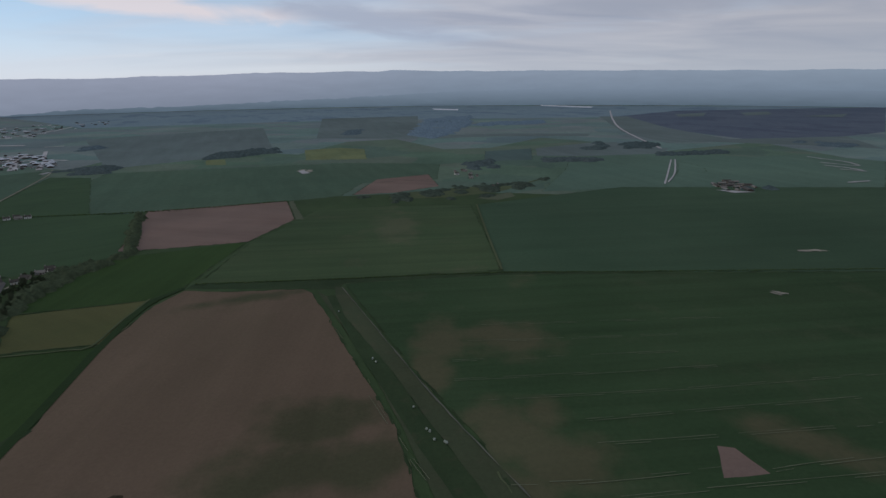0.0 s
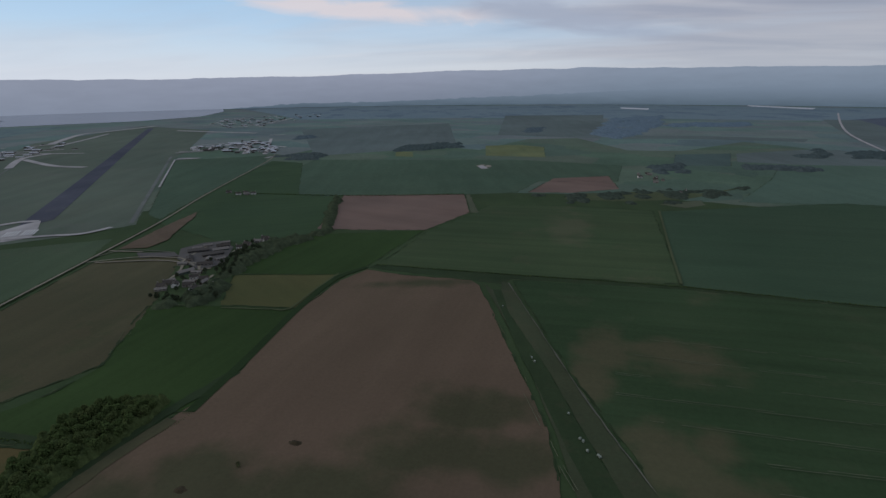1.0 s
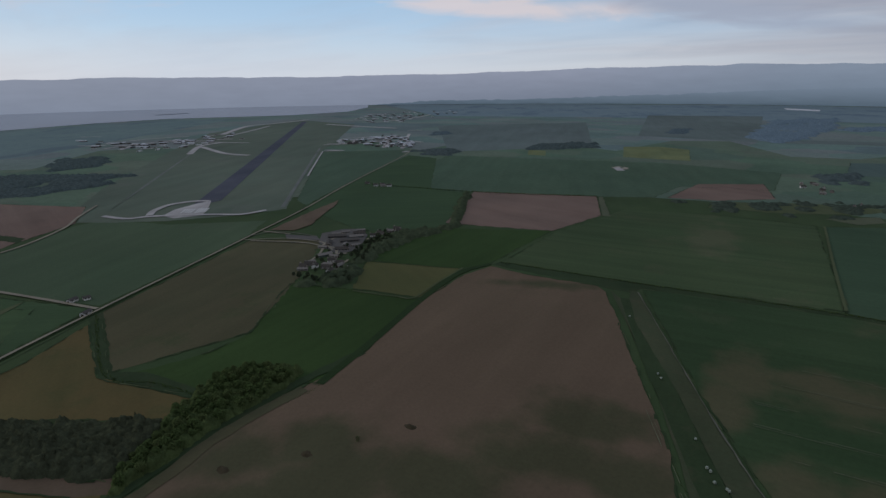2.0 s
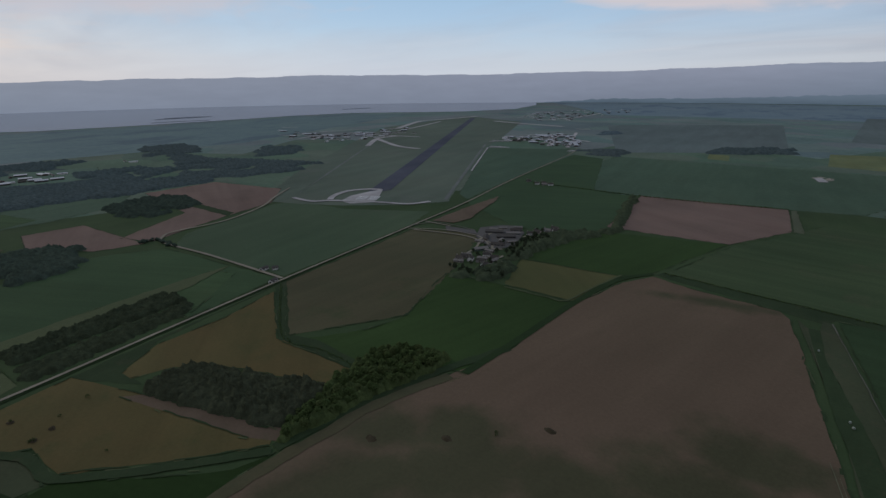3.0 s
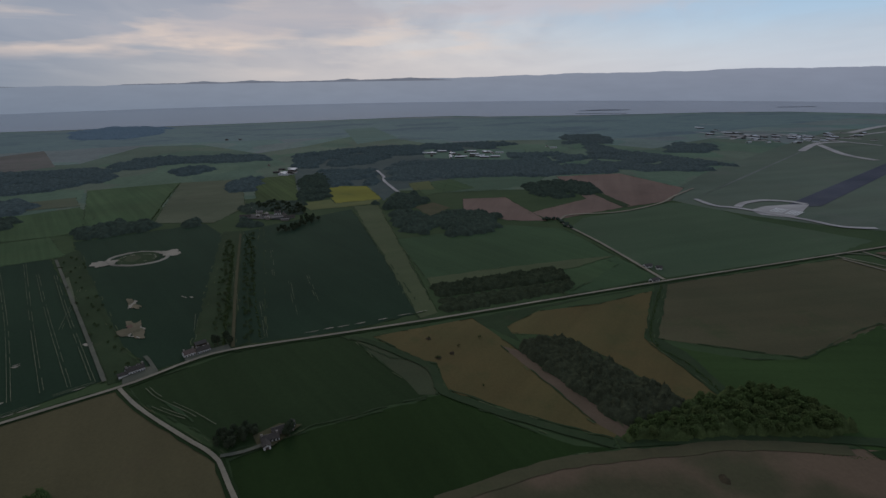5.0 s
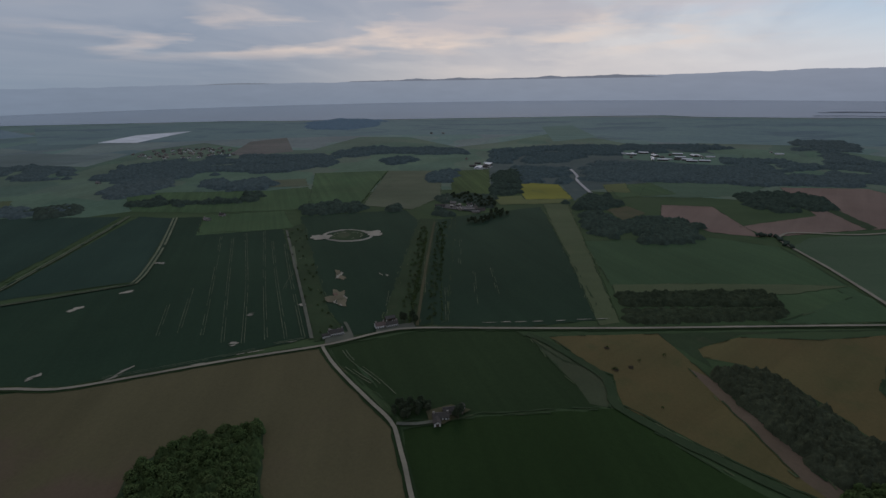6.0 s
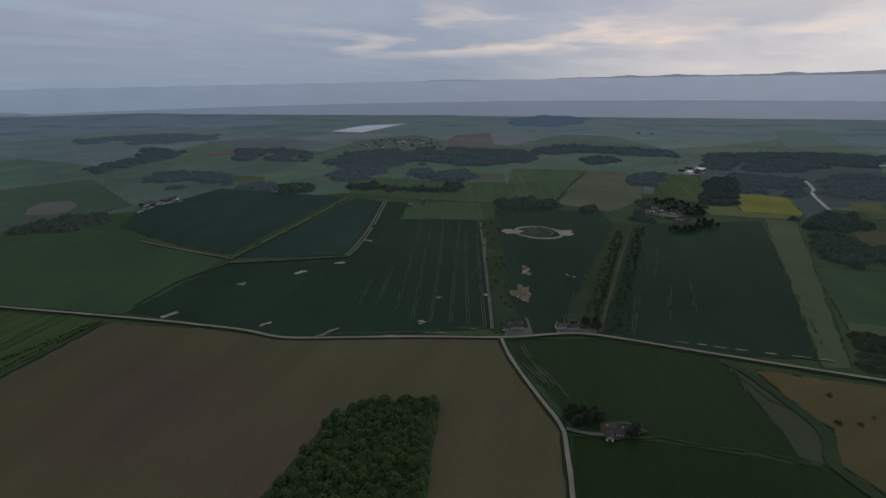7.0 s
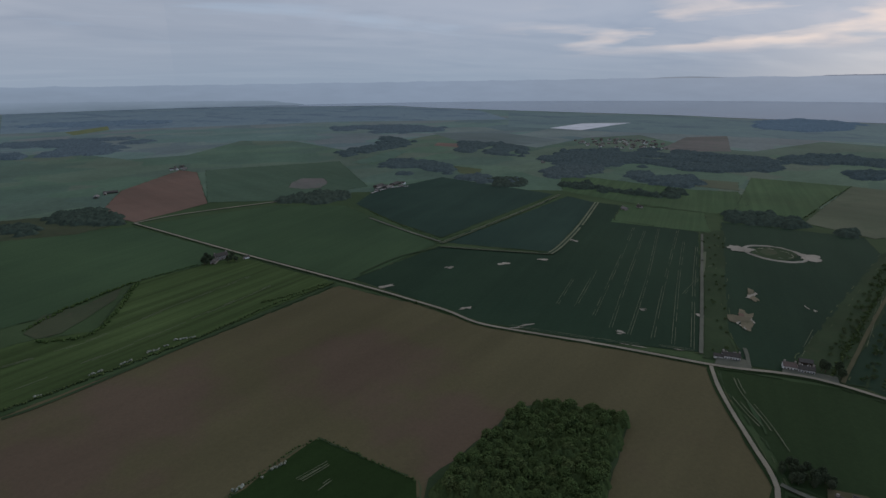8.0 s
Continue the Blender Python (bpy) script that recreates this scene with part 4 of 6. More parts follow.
field("pale_grass", [(-1095, -565), (-1125, -465), (-1005, -400), (-865, -345), (-765, -355), (-765, -445)], "pale green pasture")
field("meadow", [(-720, -935), (-775, -800), (-820, -685), (-875, -630), (-800, -555), (-705, -535), (-645, -655), (-610, -785)], "mid-green field among woods")
field("strip_grass", [(-570, -1150), (-605, -1075), (-560, -1010), (-535, -1050)], "pale green strip among woods")
field("pale_grass", [(-915, -755), (-955, -690), (-885, -635), (-850, -710)], "small pale field among woods")
field("far_fallow", [(-860, -1930), (-1085, -1765), (-1110, -1450), (-955, -1420), (-815, -1610)], "brown-green land beyond woods")
field("soil_pink", [(-740, -1610), (-810, -1515), (-740, -1470), (-695, -1545)], "faint pinkish strip among fields")
field("far_earth", [(-1260, -1160), (-1515, -1310), (-1660, -1265), (-1330, -995), (-1205, -1085)], "faint brown field beyond the village")
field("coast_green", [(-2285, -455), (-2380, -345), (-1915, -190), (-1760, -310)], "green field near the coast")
# its haze is only the tint of far_green
field("far_green", [(-1630, -100), (-1560, 205), (-1385, 190), (-1375, 95), (-1425, -75)], "haze-tinted green land round the sheds")
field("wheat_blue", [(-670, -500), (-760, -365), (-695, -310), (-477, -237), (-358, -200), (-342, -219), (-380, -263), (-493, -364)], "dark wheat field with bare sandy patches")
field("rough_grass", [(-605, -480), (-635, -470), (-375, -260), (-339, -219), (-324, -240), (-484, -374)], "rough scrubby strip beside a track", "strip")
field("rough_grass", [(-379, -175), (-360, -201), (-528, -258), (-715, -320), (-720, -295), (-530, -226)], "rough strip between two crops", "strip")
field("wheat_blue", [(-377, -174), (-496, -215), (-715, -295), (-735, -270), (-396, -155)], "dark wheat strip")
sown = field("wheat_blue", [(-138, -521), (-269, -583), (-369, -490), (-605, -680), (-620, -645), (-545, -580), (-600, -480), (-330, -246), (-268, -299), (-206, -369), (-185, -423)], "dark green wheat field with pale tramlines")
field("wheat_hazed", [(-283, -592), (-590, -745), (-600, -680), (-377, -498)], "dark triangular wheat field")
field("wheat_hazed", [(-245, -865), (-300, -945), (-480, -1025), (-580, -770), (-286, -615), (-260, -725)], "dark wheat field beside a farm")
field("meadow", [(-630, -650), (-695, -550), (-610, -470), (-535, -575)], "small light green paddock")
field("wheat", [(80, -880), (-125, -920), (-225, -860), (-271, -593), (-135, -517)], "green field between two lanes")
field("wheat", [(295, -895), (85, -875), (-38, -665), (6, -642), (71, -615), (142, -550), (193, -533)], "wide green field beside the lane")
field("weedy", [(325, -1015), (185, -1005), (95, -910), (155, -865), (290, -880)], "brown rough ground by a wood")
field("soil_red", [(140, -995), (125, -1195), (20, -1415), (-15, -1360), (-20, -990), (85, -905)], "red-brown bare field by a farm")
field("far_wheat", [(-35, -1385), (-350, -1365), (-310, -1005), (-140, -950), (-20, -1000)], "broad green field")
field("far_green", [(-370, -1330), (-555, -1505), (-575, -1460), (-470, -1315), (-385, -1290)], "pale strip before a far wood")
field("far_earth", [(-170, -1070), (-185, -1120), (-215, -1160), (-255, -1135), (-250, -1080), (-225, -1035), (-190, -1040)], "faint bare patch in grass")
field("far_rape", [(455, -2790), (325, -3070), (295, -2835), (400, -2615)], "distant strip of yellow crop")
lime = field("lime_crop", [(181, -490), (134, -504), (90, -499), (69, -614), (0, -645), (-43, -651), (-120, -519), (12, -447), (151, -383)], "bright green striped crop field")
field("weedy", [(145, -521), (138, -558), (107, -570), (80, -605), (82, -573), (99, -538), (116, -508), (132, -503)], "brown scrubby hollow in the crop", "hollow")
field("soil_tan", [(-120, -508), (-174, -426), (-204, -361), (-320, -233), (-272, -166), (-248, -132), (-234, -122), (-192, -93)] + [(-130, -70), (20, -150)] + [(127, -298), (149, -374), (101, -396), (13, -438)], "wide harrowed brown field beside the lane")
wedge = field("barley_dark", [(6, -246), (-46, -274), (-84, -216), (-74, -188), (7, -228)], "dark green crop wedge")
road("wheat_dark", [(-268, 516), (-283, 472), (-276, 391), (-261, 303), (-250, 229)], 7.0, "dark grass margin along ploughed soil", "verge", 0.62)
# nearest: the ploughed field, the ditch strip and the sown field
big_soil = field("soil", [(-264, 509), (-214, 505), (-144, 511), (-132, 499), (-70, 366), (-30, 278), (-15, 222)] + [(80, 40), (-80, -20)] + [(-215, -9), (-232, 23), (-247, 57), (-253, 91), (-257, 126), (-262, 181), (-256, 222), (-252, 277), (-274, 375), (-276, 469)],
                 "large harrowed brown field with sprouting green patches")
right = field("wheat_thin", [(-103, 524), (62, 548), (520, 545), (234, 212), (37, 214), (22, 262), (-29, 361)] , "large thin green crop with bare brown patches")
field("weedy", [(-129, 506), (-115, 490), (-70, 382), (-37, 309), (-14, 257), (7, 215), (-4, 215), (-24, 273), (-53, 345), (-93, 432)], "weedy olive strip beside ploughed soil", "grass_strip", 0.5)
field("rough_grass", [(-116, 492), (-108, 494), (-90, 444), (-42, 353), (-7, 278), (24, 215), (7, 215), (-14, 257), (-37, 309), (-70, 380)], "green grass band with bales between fields", "grass_strip", 0.5)
field("weedy", [(-112, 515), (-104, 515), (-50, 399), (-11, 318), (19, 262), (45, 215), (24, 215), (-7, 278), (-42, 353), (-90, 444), (-108, 494)], "trodden weedy strip beside the sown field", "grass_strip", 0.5)
field("soil_pink", [(154, 260), (163, 258), (171, 237), (145, 234)], "bare soil patch in the crop", "patch")

road("fallow", [(-215, -9), (-230, 23), (-243, 56), (-250, 90), (-254, 124), (-259, 161), (-254, 219)], 9.0, "worn brown headland along ploughed soil", "headland", 0.6, 0.8)
road("rough_grass", [(-261, 93), (-263, 128), (-266, 183), (-262, 235), (-255, 280)], 8.0, "dark grass below a shelter belt", "verge", 0.55, 0.8)
# ---- roads and tracks ----
lane = road("road", [(-970, 1335), (-905, 1210), (-745, 805), (-660, 610), (-595, 435), (-517, 218), (-474, 104), (-432, -5), (-400, -95), (-373, -173), (-355, -198), (-333, -217), (-317, -233), (-272, -288), (-226, -339), (-203, -368), (-191, -402), (-170, -443), (-139, -500), (-39, -672), (85, -895)], 3.1, "pale grey country lane")
road("road", [(-318, -229), (-301, -210), (-284, -187), (-272, -169), (-261, -152), (-254, -141), (-245, -130), (-232, -121), (-218, -111), (-203, -101), (-178, -84)], 2.6, "narrow grey farm lane")
road("road", [(85, -895), (35, -920), (-45, -935), (-130, -945)], 4.0, "pale lane along a field")
road("road", [(-519, 214), (-646, 184), (-745, 155), (-775, 160), (-795, 180), (-810, 255), (-865, 335), (-920, 380), (-985, 440)], 4.0, "pale perimeter lane")
road("road", [(-590, 433), (-550, 466), (-510, 477), (-492, 478), (-459, 461)], 2.2, "farm track between fields")
road("track", [(-600, 450), (-590, 482), (-555, 492), (-520, 495)], 2.4, "earth farm track")
for pts in ([(-580, 435), (-516, 464), (-479, 466)], [(-479, 466), (-460, 439), (-448, 405)], [(-605, 475), (-560, 485)], [(-479, 466), (-460, 469), (-444, 452), (-434, 460)], [(-427, 424), (-413, 428), (-416, 442)], [(-406, 417), (-392, 426)], [(-452, 517), (-455, 545)], [(-483, 468), (-495, 505), (-500, 530)]):
    road("road", pts, 3.0, "pale dirt track through a farmstead", "track")
road("concrete", [(1130, 3770), (900, 2945), (750, 2320), (655, 1645)], 9.0, "long pale straight road")
road("concrete", [(590, 1405), (500, 1200), (440, 1065)], 3.5, "pale farm road")
road("concrete", [(600, 1405), (515, 1200), (455, 1085)], 3.5, "pale farm road")
road("concrete", [(-1240, -180), (-1145, -150), (-1085, -140), (-970, -100)], 6.0, "bright pale forest road")
twin_track([(-274, -591), (-370, -640), (-510, -715), (-585, -760)], "pale grass track between dark crops")
twin_track([(-268, -579), (-317, -536), (-369, -493)], "grass track round a crop", 3.0, 1.2)
twin_track([(-369, -493), (-401, -513), (-480, -575), (-600, -680)], "wide pale grass track round a crop", 4.6, 2.6)
road("rough_grass", [(-150, -530), (-161, -538), (-208, -565), (-260, -576)], 2.5, "overgrown field edge track", "track")
road("track", [(-235, -760), (-255, -675), (-277, -598)], 4.0, "pale earth track by a field")
road("track", [(-327, -245), (-412, -316), (-538, -422), (-595, -470)], 3.0, "track beside a hedge")
road("fallow", [(-377, -174), (-510, -223), (-700, -290)], 2.6, "worn track between tree rows")
road("track", [(-105, 514), (-50, 399), (-11, 318), (19, 262), (42, 221)], 0.7, "trodden pale track beside the sown field", "track", 0.9, 0.4)
road("strip_grass", [(55, 895), (59, 694), (63, 563)], 3.0, "grass track between crops")

road("strip_grass", [(-347, 372), (-299, 383), (-284, 389), (-287, 432), (-288, 488)], 2.2, "pale grass margin of a pasture", "verge", 0.7, 0.5)

# ---- airfield ----
field("asphalt", [(-835, 515), (-835, 575), (-2135, 2030), (-2150, 2010)], "long dark asphalt runway", "runway", 0)
field("worn_taxiway", [(-700, 590), (-695, 595), (-1250, 1240), (-1255, 1235)], "old grey taxiway", "taxiway", 0)
field("worn_taxiway", [(-930, 435), (-923, 430), (-1115, 600), (-1530, 985), (-1540, 1000), (-1115, 610)], "faint old taxiway", "taxiway", 0)
field("concrete", [(-815, 455), (-840, 490), (-850, 540), (-848, 565), (-800, 525), (-765, 490), (-785, 455)], "pale concrete runway end", "apron", 0)
road("concrete", [(-895, 405), (-845, 415), (-825, 445), (-755, 500), (-715, 525), (-705, 565)], 9.0, "pale concrete taxiway")
road("concrete", [(-835, 445), (-862, 470), (-880, 510), (-868, 548), (-848, 560)], 11.0, "pale concrete turning loop")
road("concrete", [(-890, 835), (-1035, 1005), (-1175, 1170)], 4.0, "pale taxiway")
road("concrete", [(-1470, 930), (-1630, 1075), (-1660, 1175)], 18.0, "pale concrete dispersal")
road("concrete", [(-1600, 1060), (-1400, 995), (-1295, 1000)], 18.0, "pale concrete dispersal")
road("concrete", [(-1920, 1370), (-2165, 1680), (-2185, 1835), (-2225, 2125)], 25.0, "pale far taxiway")
road("concrete", [(-1910, 1940), (-1680, 1920), (-1470, 1915)], 25.0, "pale far taxiway")


field("strip_grass", [(-528, -28), (-552, 33), (-586, 136), (-598, 186), (-558, 131), (-554, 121), (-525, 32), (-502, -23)], "olive grass strip beside a plantation", "strip")

# crop tramlines
for tram in (
    [(-326, -252), (-446, -354), (-542, -433)], [(-320, -265), (-432, -361), (-545, -455)], [(-313, -279), (-420, -367), (-585, -500)], [(-302, -293), (-417, -387), (-565, -515)],
    [(-297, -309), (-399, -396), (-540, -515)], [(-302, -335), (-417, -431), (-540, -535)], [(-299, -357), (-380, -424)], [(-288, -369), (-340, -413)],
    [(-309, -269), (-326, -251)], [(-225, -351), (-272, -300), (-297, -277)],
):
    wheel_marks(sown, tram, 2.2, 0.34, 0.95, -0.30)
for tram in (
    [(5, 360), (90, 365), (178, 372)], [(6, 333), (84, 339), (197, 349)], [(27, 309), (117, 315), (196, 323), (310, 337)], [(86, 285), (183, 297), (288, 309)],
    [(87, 262), (134, 266), (204, 273), (264, 279)], [(33, 231), (76, 232), (148, 241)], [(174, 239), (201, 244), (242, 250)], [(18, 391), (96, 395), (190, 401)],
    [(30, 423), (152, 428), (253, 434)], [(87, 220), (147, 227), (231, 236)],
):
    wheel_marks(right, tram, 2.2, 0.34)
for tram in ([(-28, -244), (-46, -250)], [(-30, -242), (-46, -248)], [(-36, -232), (-44, -236)]):
    wheel_marks(wedge, tram, 1.6, 0.4)
for tram in ([(-468, -183), (-393, -153)], [(-521, -171), (-438, -141)], [(-539, -157), (-468, -129)], [(-569, -248), (-448, -198)], [(-627, -224), (-537, -193)], [(-409, -334), (-501, -379)], [(-389, -210), (-444, -233)]):
    wheel_marks(sown, tram, 2.0, 0.3)
lane_field = field("wheat", [(-304, -192), (-281, -161), (-296, -177)], "tractor turning marks", "strip")
for tram in ([(-319, -210), (-307, -195), (-291, -167), (-277, -146)], [(-298, -195), (-289, -177), (-285, -167)]):
    wheel_marks(lane_field, tram, 2.4, 0.5)
wheel_marks(big_soil, [(-51, 315), (-35, 283), (-23, 257), (-10, 234)], 2.0, 0.3)
wheel_marks(lime, [(130, -418), (80, -446), (11, -491), (-60, -540)], 2.0, 0.5)
wheel_marks(lime, [(146, -459), (95, -479), (34, -524), (-42, -577)], 2.0, 0.5)


def blob(mat, centre, rx, ry, label, name, turn_deg=0.0, seed=0.0, uneven=0.35):
    """A patch with a soft irregular outline."""
    pts = []
    for k in range(28):
        a = 2 * math.pi * k / 28
        r = 1 + uneven * noise.fractal((math.cos(a) * 1.4 + seed, math.sin(a) * 1.4, seed * 3), 1.0, 2.0, 3)
        x, y = rx * r * math.cos(a), ry * r * math.sin(a)
        q = math.atan2(centre[1], centre[0]) - math.pi / 2 + radians(turn_deg)
        c, s = math.cos(q), math.sin(q)
        pts.append((centre[0] + x * c - y * s, centre[1] + x * s + y * c))
    return field(mat, pts, label, name, 0)


# pale stony scrapes in the crops
for k, (c, rx, ry) in enumerate((((-300, -299), 5, 2.6), ((-350, -325), 4.5, 2), ((-384, -294), 5, 4), ((-430, -528), 5, 11), ((-245, -504), 7, 5), ((-304, -489), 9, 6), ((-358, -481), 12, 4),
                                 ((-161, -484), 10, 3), ((-207, -399), 8, 3), ((445, 625), 16, 7), ((324, 489), 10, 4), ((-330, 1290), 20, 26), ((-163, -485), 10, 2), ((-236, -344), 12, 2), ((-480, -259), 2, 8))):
    for q in range(4):
        spot = (c[0] + rng.uniform(-.7, .7) * rx, c[1] + rng.uniform(-.7, .7) * ry)
        blob("sand", spot, rx * rng.uniform(0.32, 0.55), ry * rng.uniform(0.28, 0.5), "pale stony scrape in a crop", "bare_patch", 9 * (k % 5) - 18 + 7 * q, 0.7 * k + 0.3 + 2.1 * q, 0.6)
for k, (c, along) in enumerate(zip(((-410, -105), (-414, -94), (-420, -80), (-428, -62), (-437, -44), (-443, -30), (-404, -118), (-287, -282), (-294, -274), (-317, -257), (-264, -301), (-284, -276)), (7 * [114] + 5 * [131]))):
    seen = math.degrees(math.atan2(c[1], c[0])) - 90
    blob("sand", c, rng.uniform(3.0, 6.5), rng.uniform(0.35, 0.7), "pale scrape beside the lane", "bare_patch", along - seen, 1.3 * k, 0.6)
blob("sandy_soil", (-462, -302), 4.2, 13, "bare sandy hollow in a crop", "bare_patch", 14, 4.1, 0.9)
for k, (c, rx, ry) in enumerate((((-459, -302), 2.0, 6), ((-468, -303), 1.5, 5), ((-402, -271), 2.4, 6), ((-411, -266), 2.0, 7), ((-416, -277), 1.6, 5), ((-396, -262), 1.5, 4))):
    blob("sand", c, rx, ry, "paler dry sand in a bare hollow", "bare_patch", 10 * k - 20, 2.3 * k, 0.9)
blob("sandy_soil", (-406, -270), 6.5, 18, "large bare sandy hollow in a crop", "bare_patch", 4, 6.2, 1.0)
blob("soil_red", (-415, -278), 2.2, 5, "damp reddish soil in a sandy hollow", "bare_patch", 4, 8.2, 0.5)
blob("pale_grass", (-497, -386), 2.5, 50, "pale worn ground beside a track", "bare_patch", 0, 3.3, 0.3)

# far pale strips: growing tunnels, pools and sheds by the moor
field("polythene", [(-1345, -1835), (-1595, -1940), (-1790, -1850), (-1620, -1785), (-1385, -1690)], "long pale sheet of crop covers", "crop_cover", 0)
field("polythene", [(-910, 4755), (-615, 4800), (-625, 4800), (-905, 4755)], "far pale row of crop covers", "crop_cover", 0)
field("polythene", [(-85, 4325), (115, 4185), (105, 4020), (-70, 4145)], "far pale row of crop covers", "crop_cover", 0)
field("polythene", [(825, 4770), (1175, 4365), (1110, 4195), (815, 4575)], "far pale row of crop covers", "crop_cover", 0)
for pts in ([(960, 1435), (970, 1400)], [(965, 1400), (990, 1345), (985, 1280)], [(925, 1330), (960, 1280), (980, 1270)], [(905, 1285), (930, 1240), (935, 1200)], [(900, 1225), (935, 1190)], [(800, 1060), (855, 1075)]):
    road("concrete", pts, 7.0, "pale streak of a gravel working", "gravel_pit", 1.1, 1.5)
field("far_fallow", [(1370, 3280), (1615, 3415), (1455, 3100), (1305, 3080)], "pale clearing in dark moor", "clearing")
field("far_fallow", [(1805, 3375), (2025, 3460), (1885, 3185), (1695, 3110)], "pale clearing in dark moor", "clearing")
field("far_fallow", [(1950, 3015), (2305, 3165), (2085, 2895)], "pale clearing in dark moor", "clearing")
field("concrete", [(510, 1000), (540, 990), (570, 975), (530, 970)], "pale concrete yard", "yard", 0)
field("concrete", [(-345, 1275), (-335, 1290), (-310, 1245), (-325, 1235)], "pale yard in a wheat field", "yard", 0)
field("soil_pale", [(-600, 485), (-628, 575), (-655, 680), (-635, 655), (-600, 585), (-572, 535), (-570, 500)], "tan bare strip along the lane", "strip")
field("old_asphalt", [(-497, 475), (-525, 510), (-515, 540), (-495, 555), (-465, 535), (-433, 479), (-441, 450)], "grey farm yard", "yard", 0)
field("old_asphalt", [(-565, 480), (-520, 495), (-503, 484), (-545, 465)], "grey hard standing", "yard", 0)
field("track", [(-336, -238), (-349, -222), (-339, -213), (-323, -230)], "gravel yard beside a cottage", "yard")
field("track", [(-363, -206), (-382, -180), (-374, -174), (-353, -200)], "gravel yard beside cottages", "yard")
road("track", [(-249, -131), (-253, -119), (-260, -109)], 3.0, "earth drive to a farmhouse")
field("fallow", [(-267, -119), (-279, -107), (-278, -93), (-258, -104), (-256, -112)], "worn ground round a farmhouse", "yard")
road("track", [(-340, -215), (-355, -228), (-363, -236)], 2.6, "short grass track by a cottage")
road("wheat_dark", [(-660, 610), (-595, 435), (-517, 218), (-474, 104), (-432, -5), (-400, -95), (-373, -173), (-355, -198), (-333, -217), (-317, -233), (-272, -288), (-226, -339), (-203, -368), (-191, -402), (-170, -443), (-139, -500), (-39, -672), (85, -895)], 7.0, "dark grass verges along the lane", "verge", 0.66, 0.7)
road("wheat_dark", [(-318, -229), (-301, -210), (-284, -187), (-272, -169), (-261, -152), (-254, -141), (-245, -130), (-232, -121), (-218, -111), (-203, -101), (-178, -84)], 6.0, "dark grass verges along the farm lane", "verge", 0.66, 0.7)
road("rough_grass", [(128, -380), (100, -391), (13, -440), (-116, -510)], 3.0, "pale grass margin along a hedge", "verge", 0.75)

# ---- grassy margins and worn edges round the nearer fields ----
for kind, mat, side, wide, share, words in (("a", "rough_grass", 0.0, 2.2, 0.55, "dark grass along a field's edge"), ("b", "strip_grass", 1.6, 1.3, 0.22, "pale worn grass along a field's edge")):
    ev, ef = [], []
    for pts in margins:
        for (ax, ay), (bx, by) in zip(pts, pts[1:] + pts[:1]):
            d, q = math.hypot(bx - ax, by - ay), min(math.hypot(ax, ay), math.hypot(bx, by))
            if d < 25 or q > 1500 or q < 60:
                continue
            ux, uy = (bx - ax) / d, (by - ay) / d
            n, last = int(d / 6) + 1, None
            for i in range(n + 1):
                if noise.noise((ax + ux * i * 6, ay + uy * i * 6, 4.0 + side)) / 0.7 + 0.5 > share + 0.15:
                    last = None
                    continue
                f = d * i / n
                w = wide * (0.55 + 0.45 * noise.noise((f * 0.09, ax, side))) * rng.uniform(0.6, 1.3)
                o = side + rng.uniform(-0.7, 0.7) + 1.4 * noise.noise((f * 0.03, ay, 2.0))
                k = len(ev)
                z = 0.575 + 0.01 * (kind == "b") + 0.004 * rng.random()
                ev += [(ax + ux * f - uy * (o - w / 2), ay + uy * f + ux * (o - w / 2), z), (ax + ux * f - uy * (o + w / 2), ay + uy * f + ux * (o + w / 2), z)]
                if last is not None:
                    ef.append((last, k, k + 1, last + 1))
                last = k
    tagged(mesh_object("field_margin", ev, ef, M[mat]), words, "field margin", kind="stuff")

# ---- quarry pond in the wheat ----
def berm(centre, rx, ry, width, height, mat, label, turn_deg, start=0.0, stop=360.0):
    """A low bank of sand bent along an oval."""
    verts, faces, n = [], [], 72
    c, s = math.cos(radians(turn_deg)), math.sin(radians(turn_deg))
    profile = ((-0.5, 0), (-0.28, 0.7), (0, 1.0), (0.3, 0.6), (0.5, 0))
    for i in range(n + 1):
        a = radians(start + (stop - start) * i / n)
        for o, h in profile:
            w = width * (0.75 + 0.5 * noise.noise((math.cos(a) * 2, math.sin(a) * 2, rx)))
            hh = height * h * (0.8 + 0.6 * noise.noise((math.cos(a) * 3, math.sin(a) * 3, ry)))
            x, y = (rx + o * w) * math.cos(a), (ry + o * w) * math.sin(a)
            verts.append((centre[0] + x * c - y * s, centre[1] + x * s + y * c, 0.3 + max(0, hh)))
        if i:
            for k in range(4):
                q = 5 * i + k
                faces.append((q - 5, q - 4, q + 1, q))
    return tagged(mesh_object("sand_bank", verts, faces, M[mat], smooth=True), label, "sand bank")


pit = (-600, -375)
berm(pit, 26, 33, 6, 1.6, "sand", "oval bank of pale sand round a pit", 5)
berm(pit, 15, 20, 3.5, 1.0, "sand", "inner bank of pale sand", 5, 20, 320)
blob("rough_grass", pit, 22, 28, "weedy floor of a sand pit", "pit_floor", 5, 5.5, 0.2)
blob("weedy", (-600, -380), 9, 13, "damp weedy hollow in a sand pit", "pit_floor", 5, 2.5, 0.3)
blob("sand", (-580, -405), 13, 12, "spread of pale sand", "bare_patch", 0, 1.5, 0.5)
blob("sand", (-620, -345), 12, 14, "spread of pale sand", "bare_patch", 0, 3.5, 0.5)


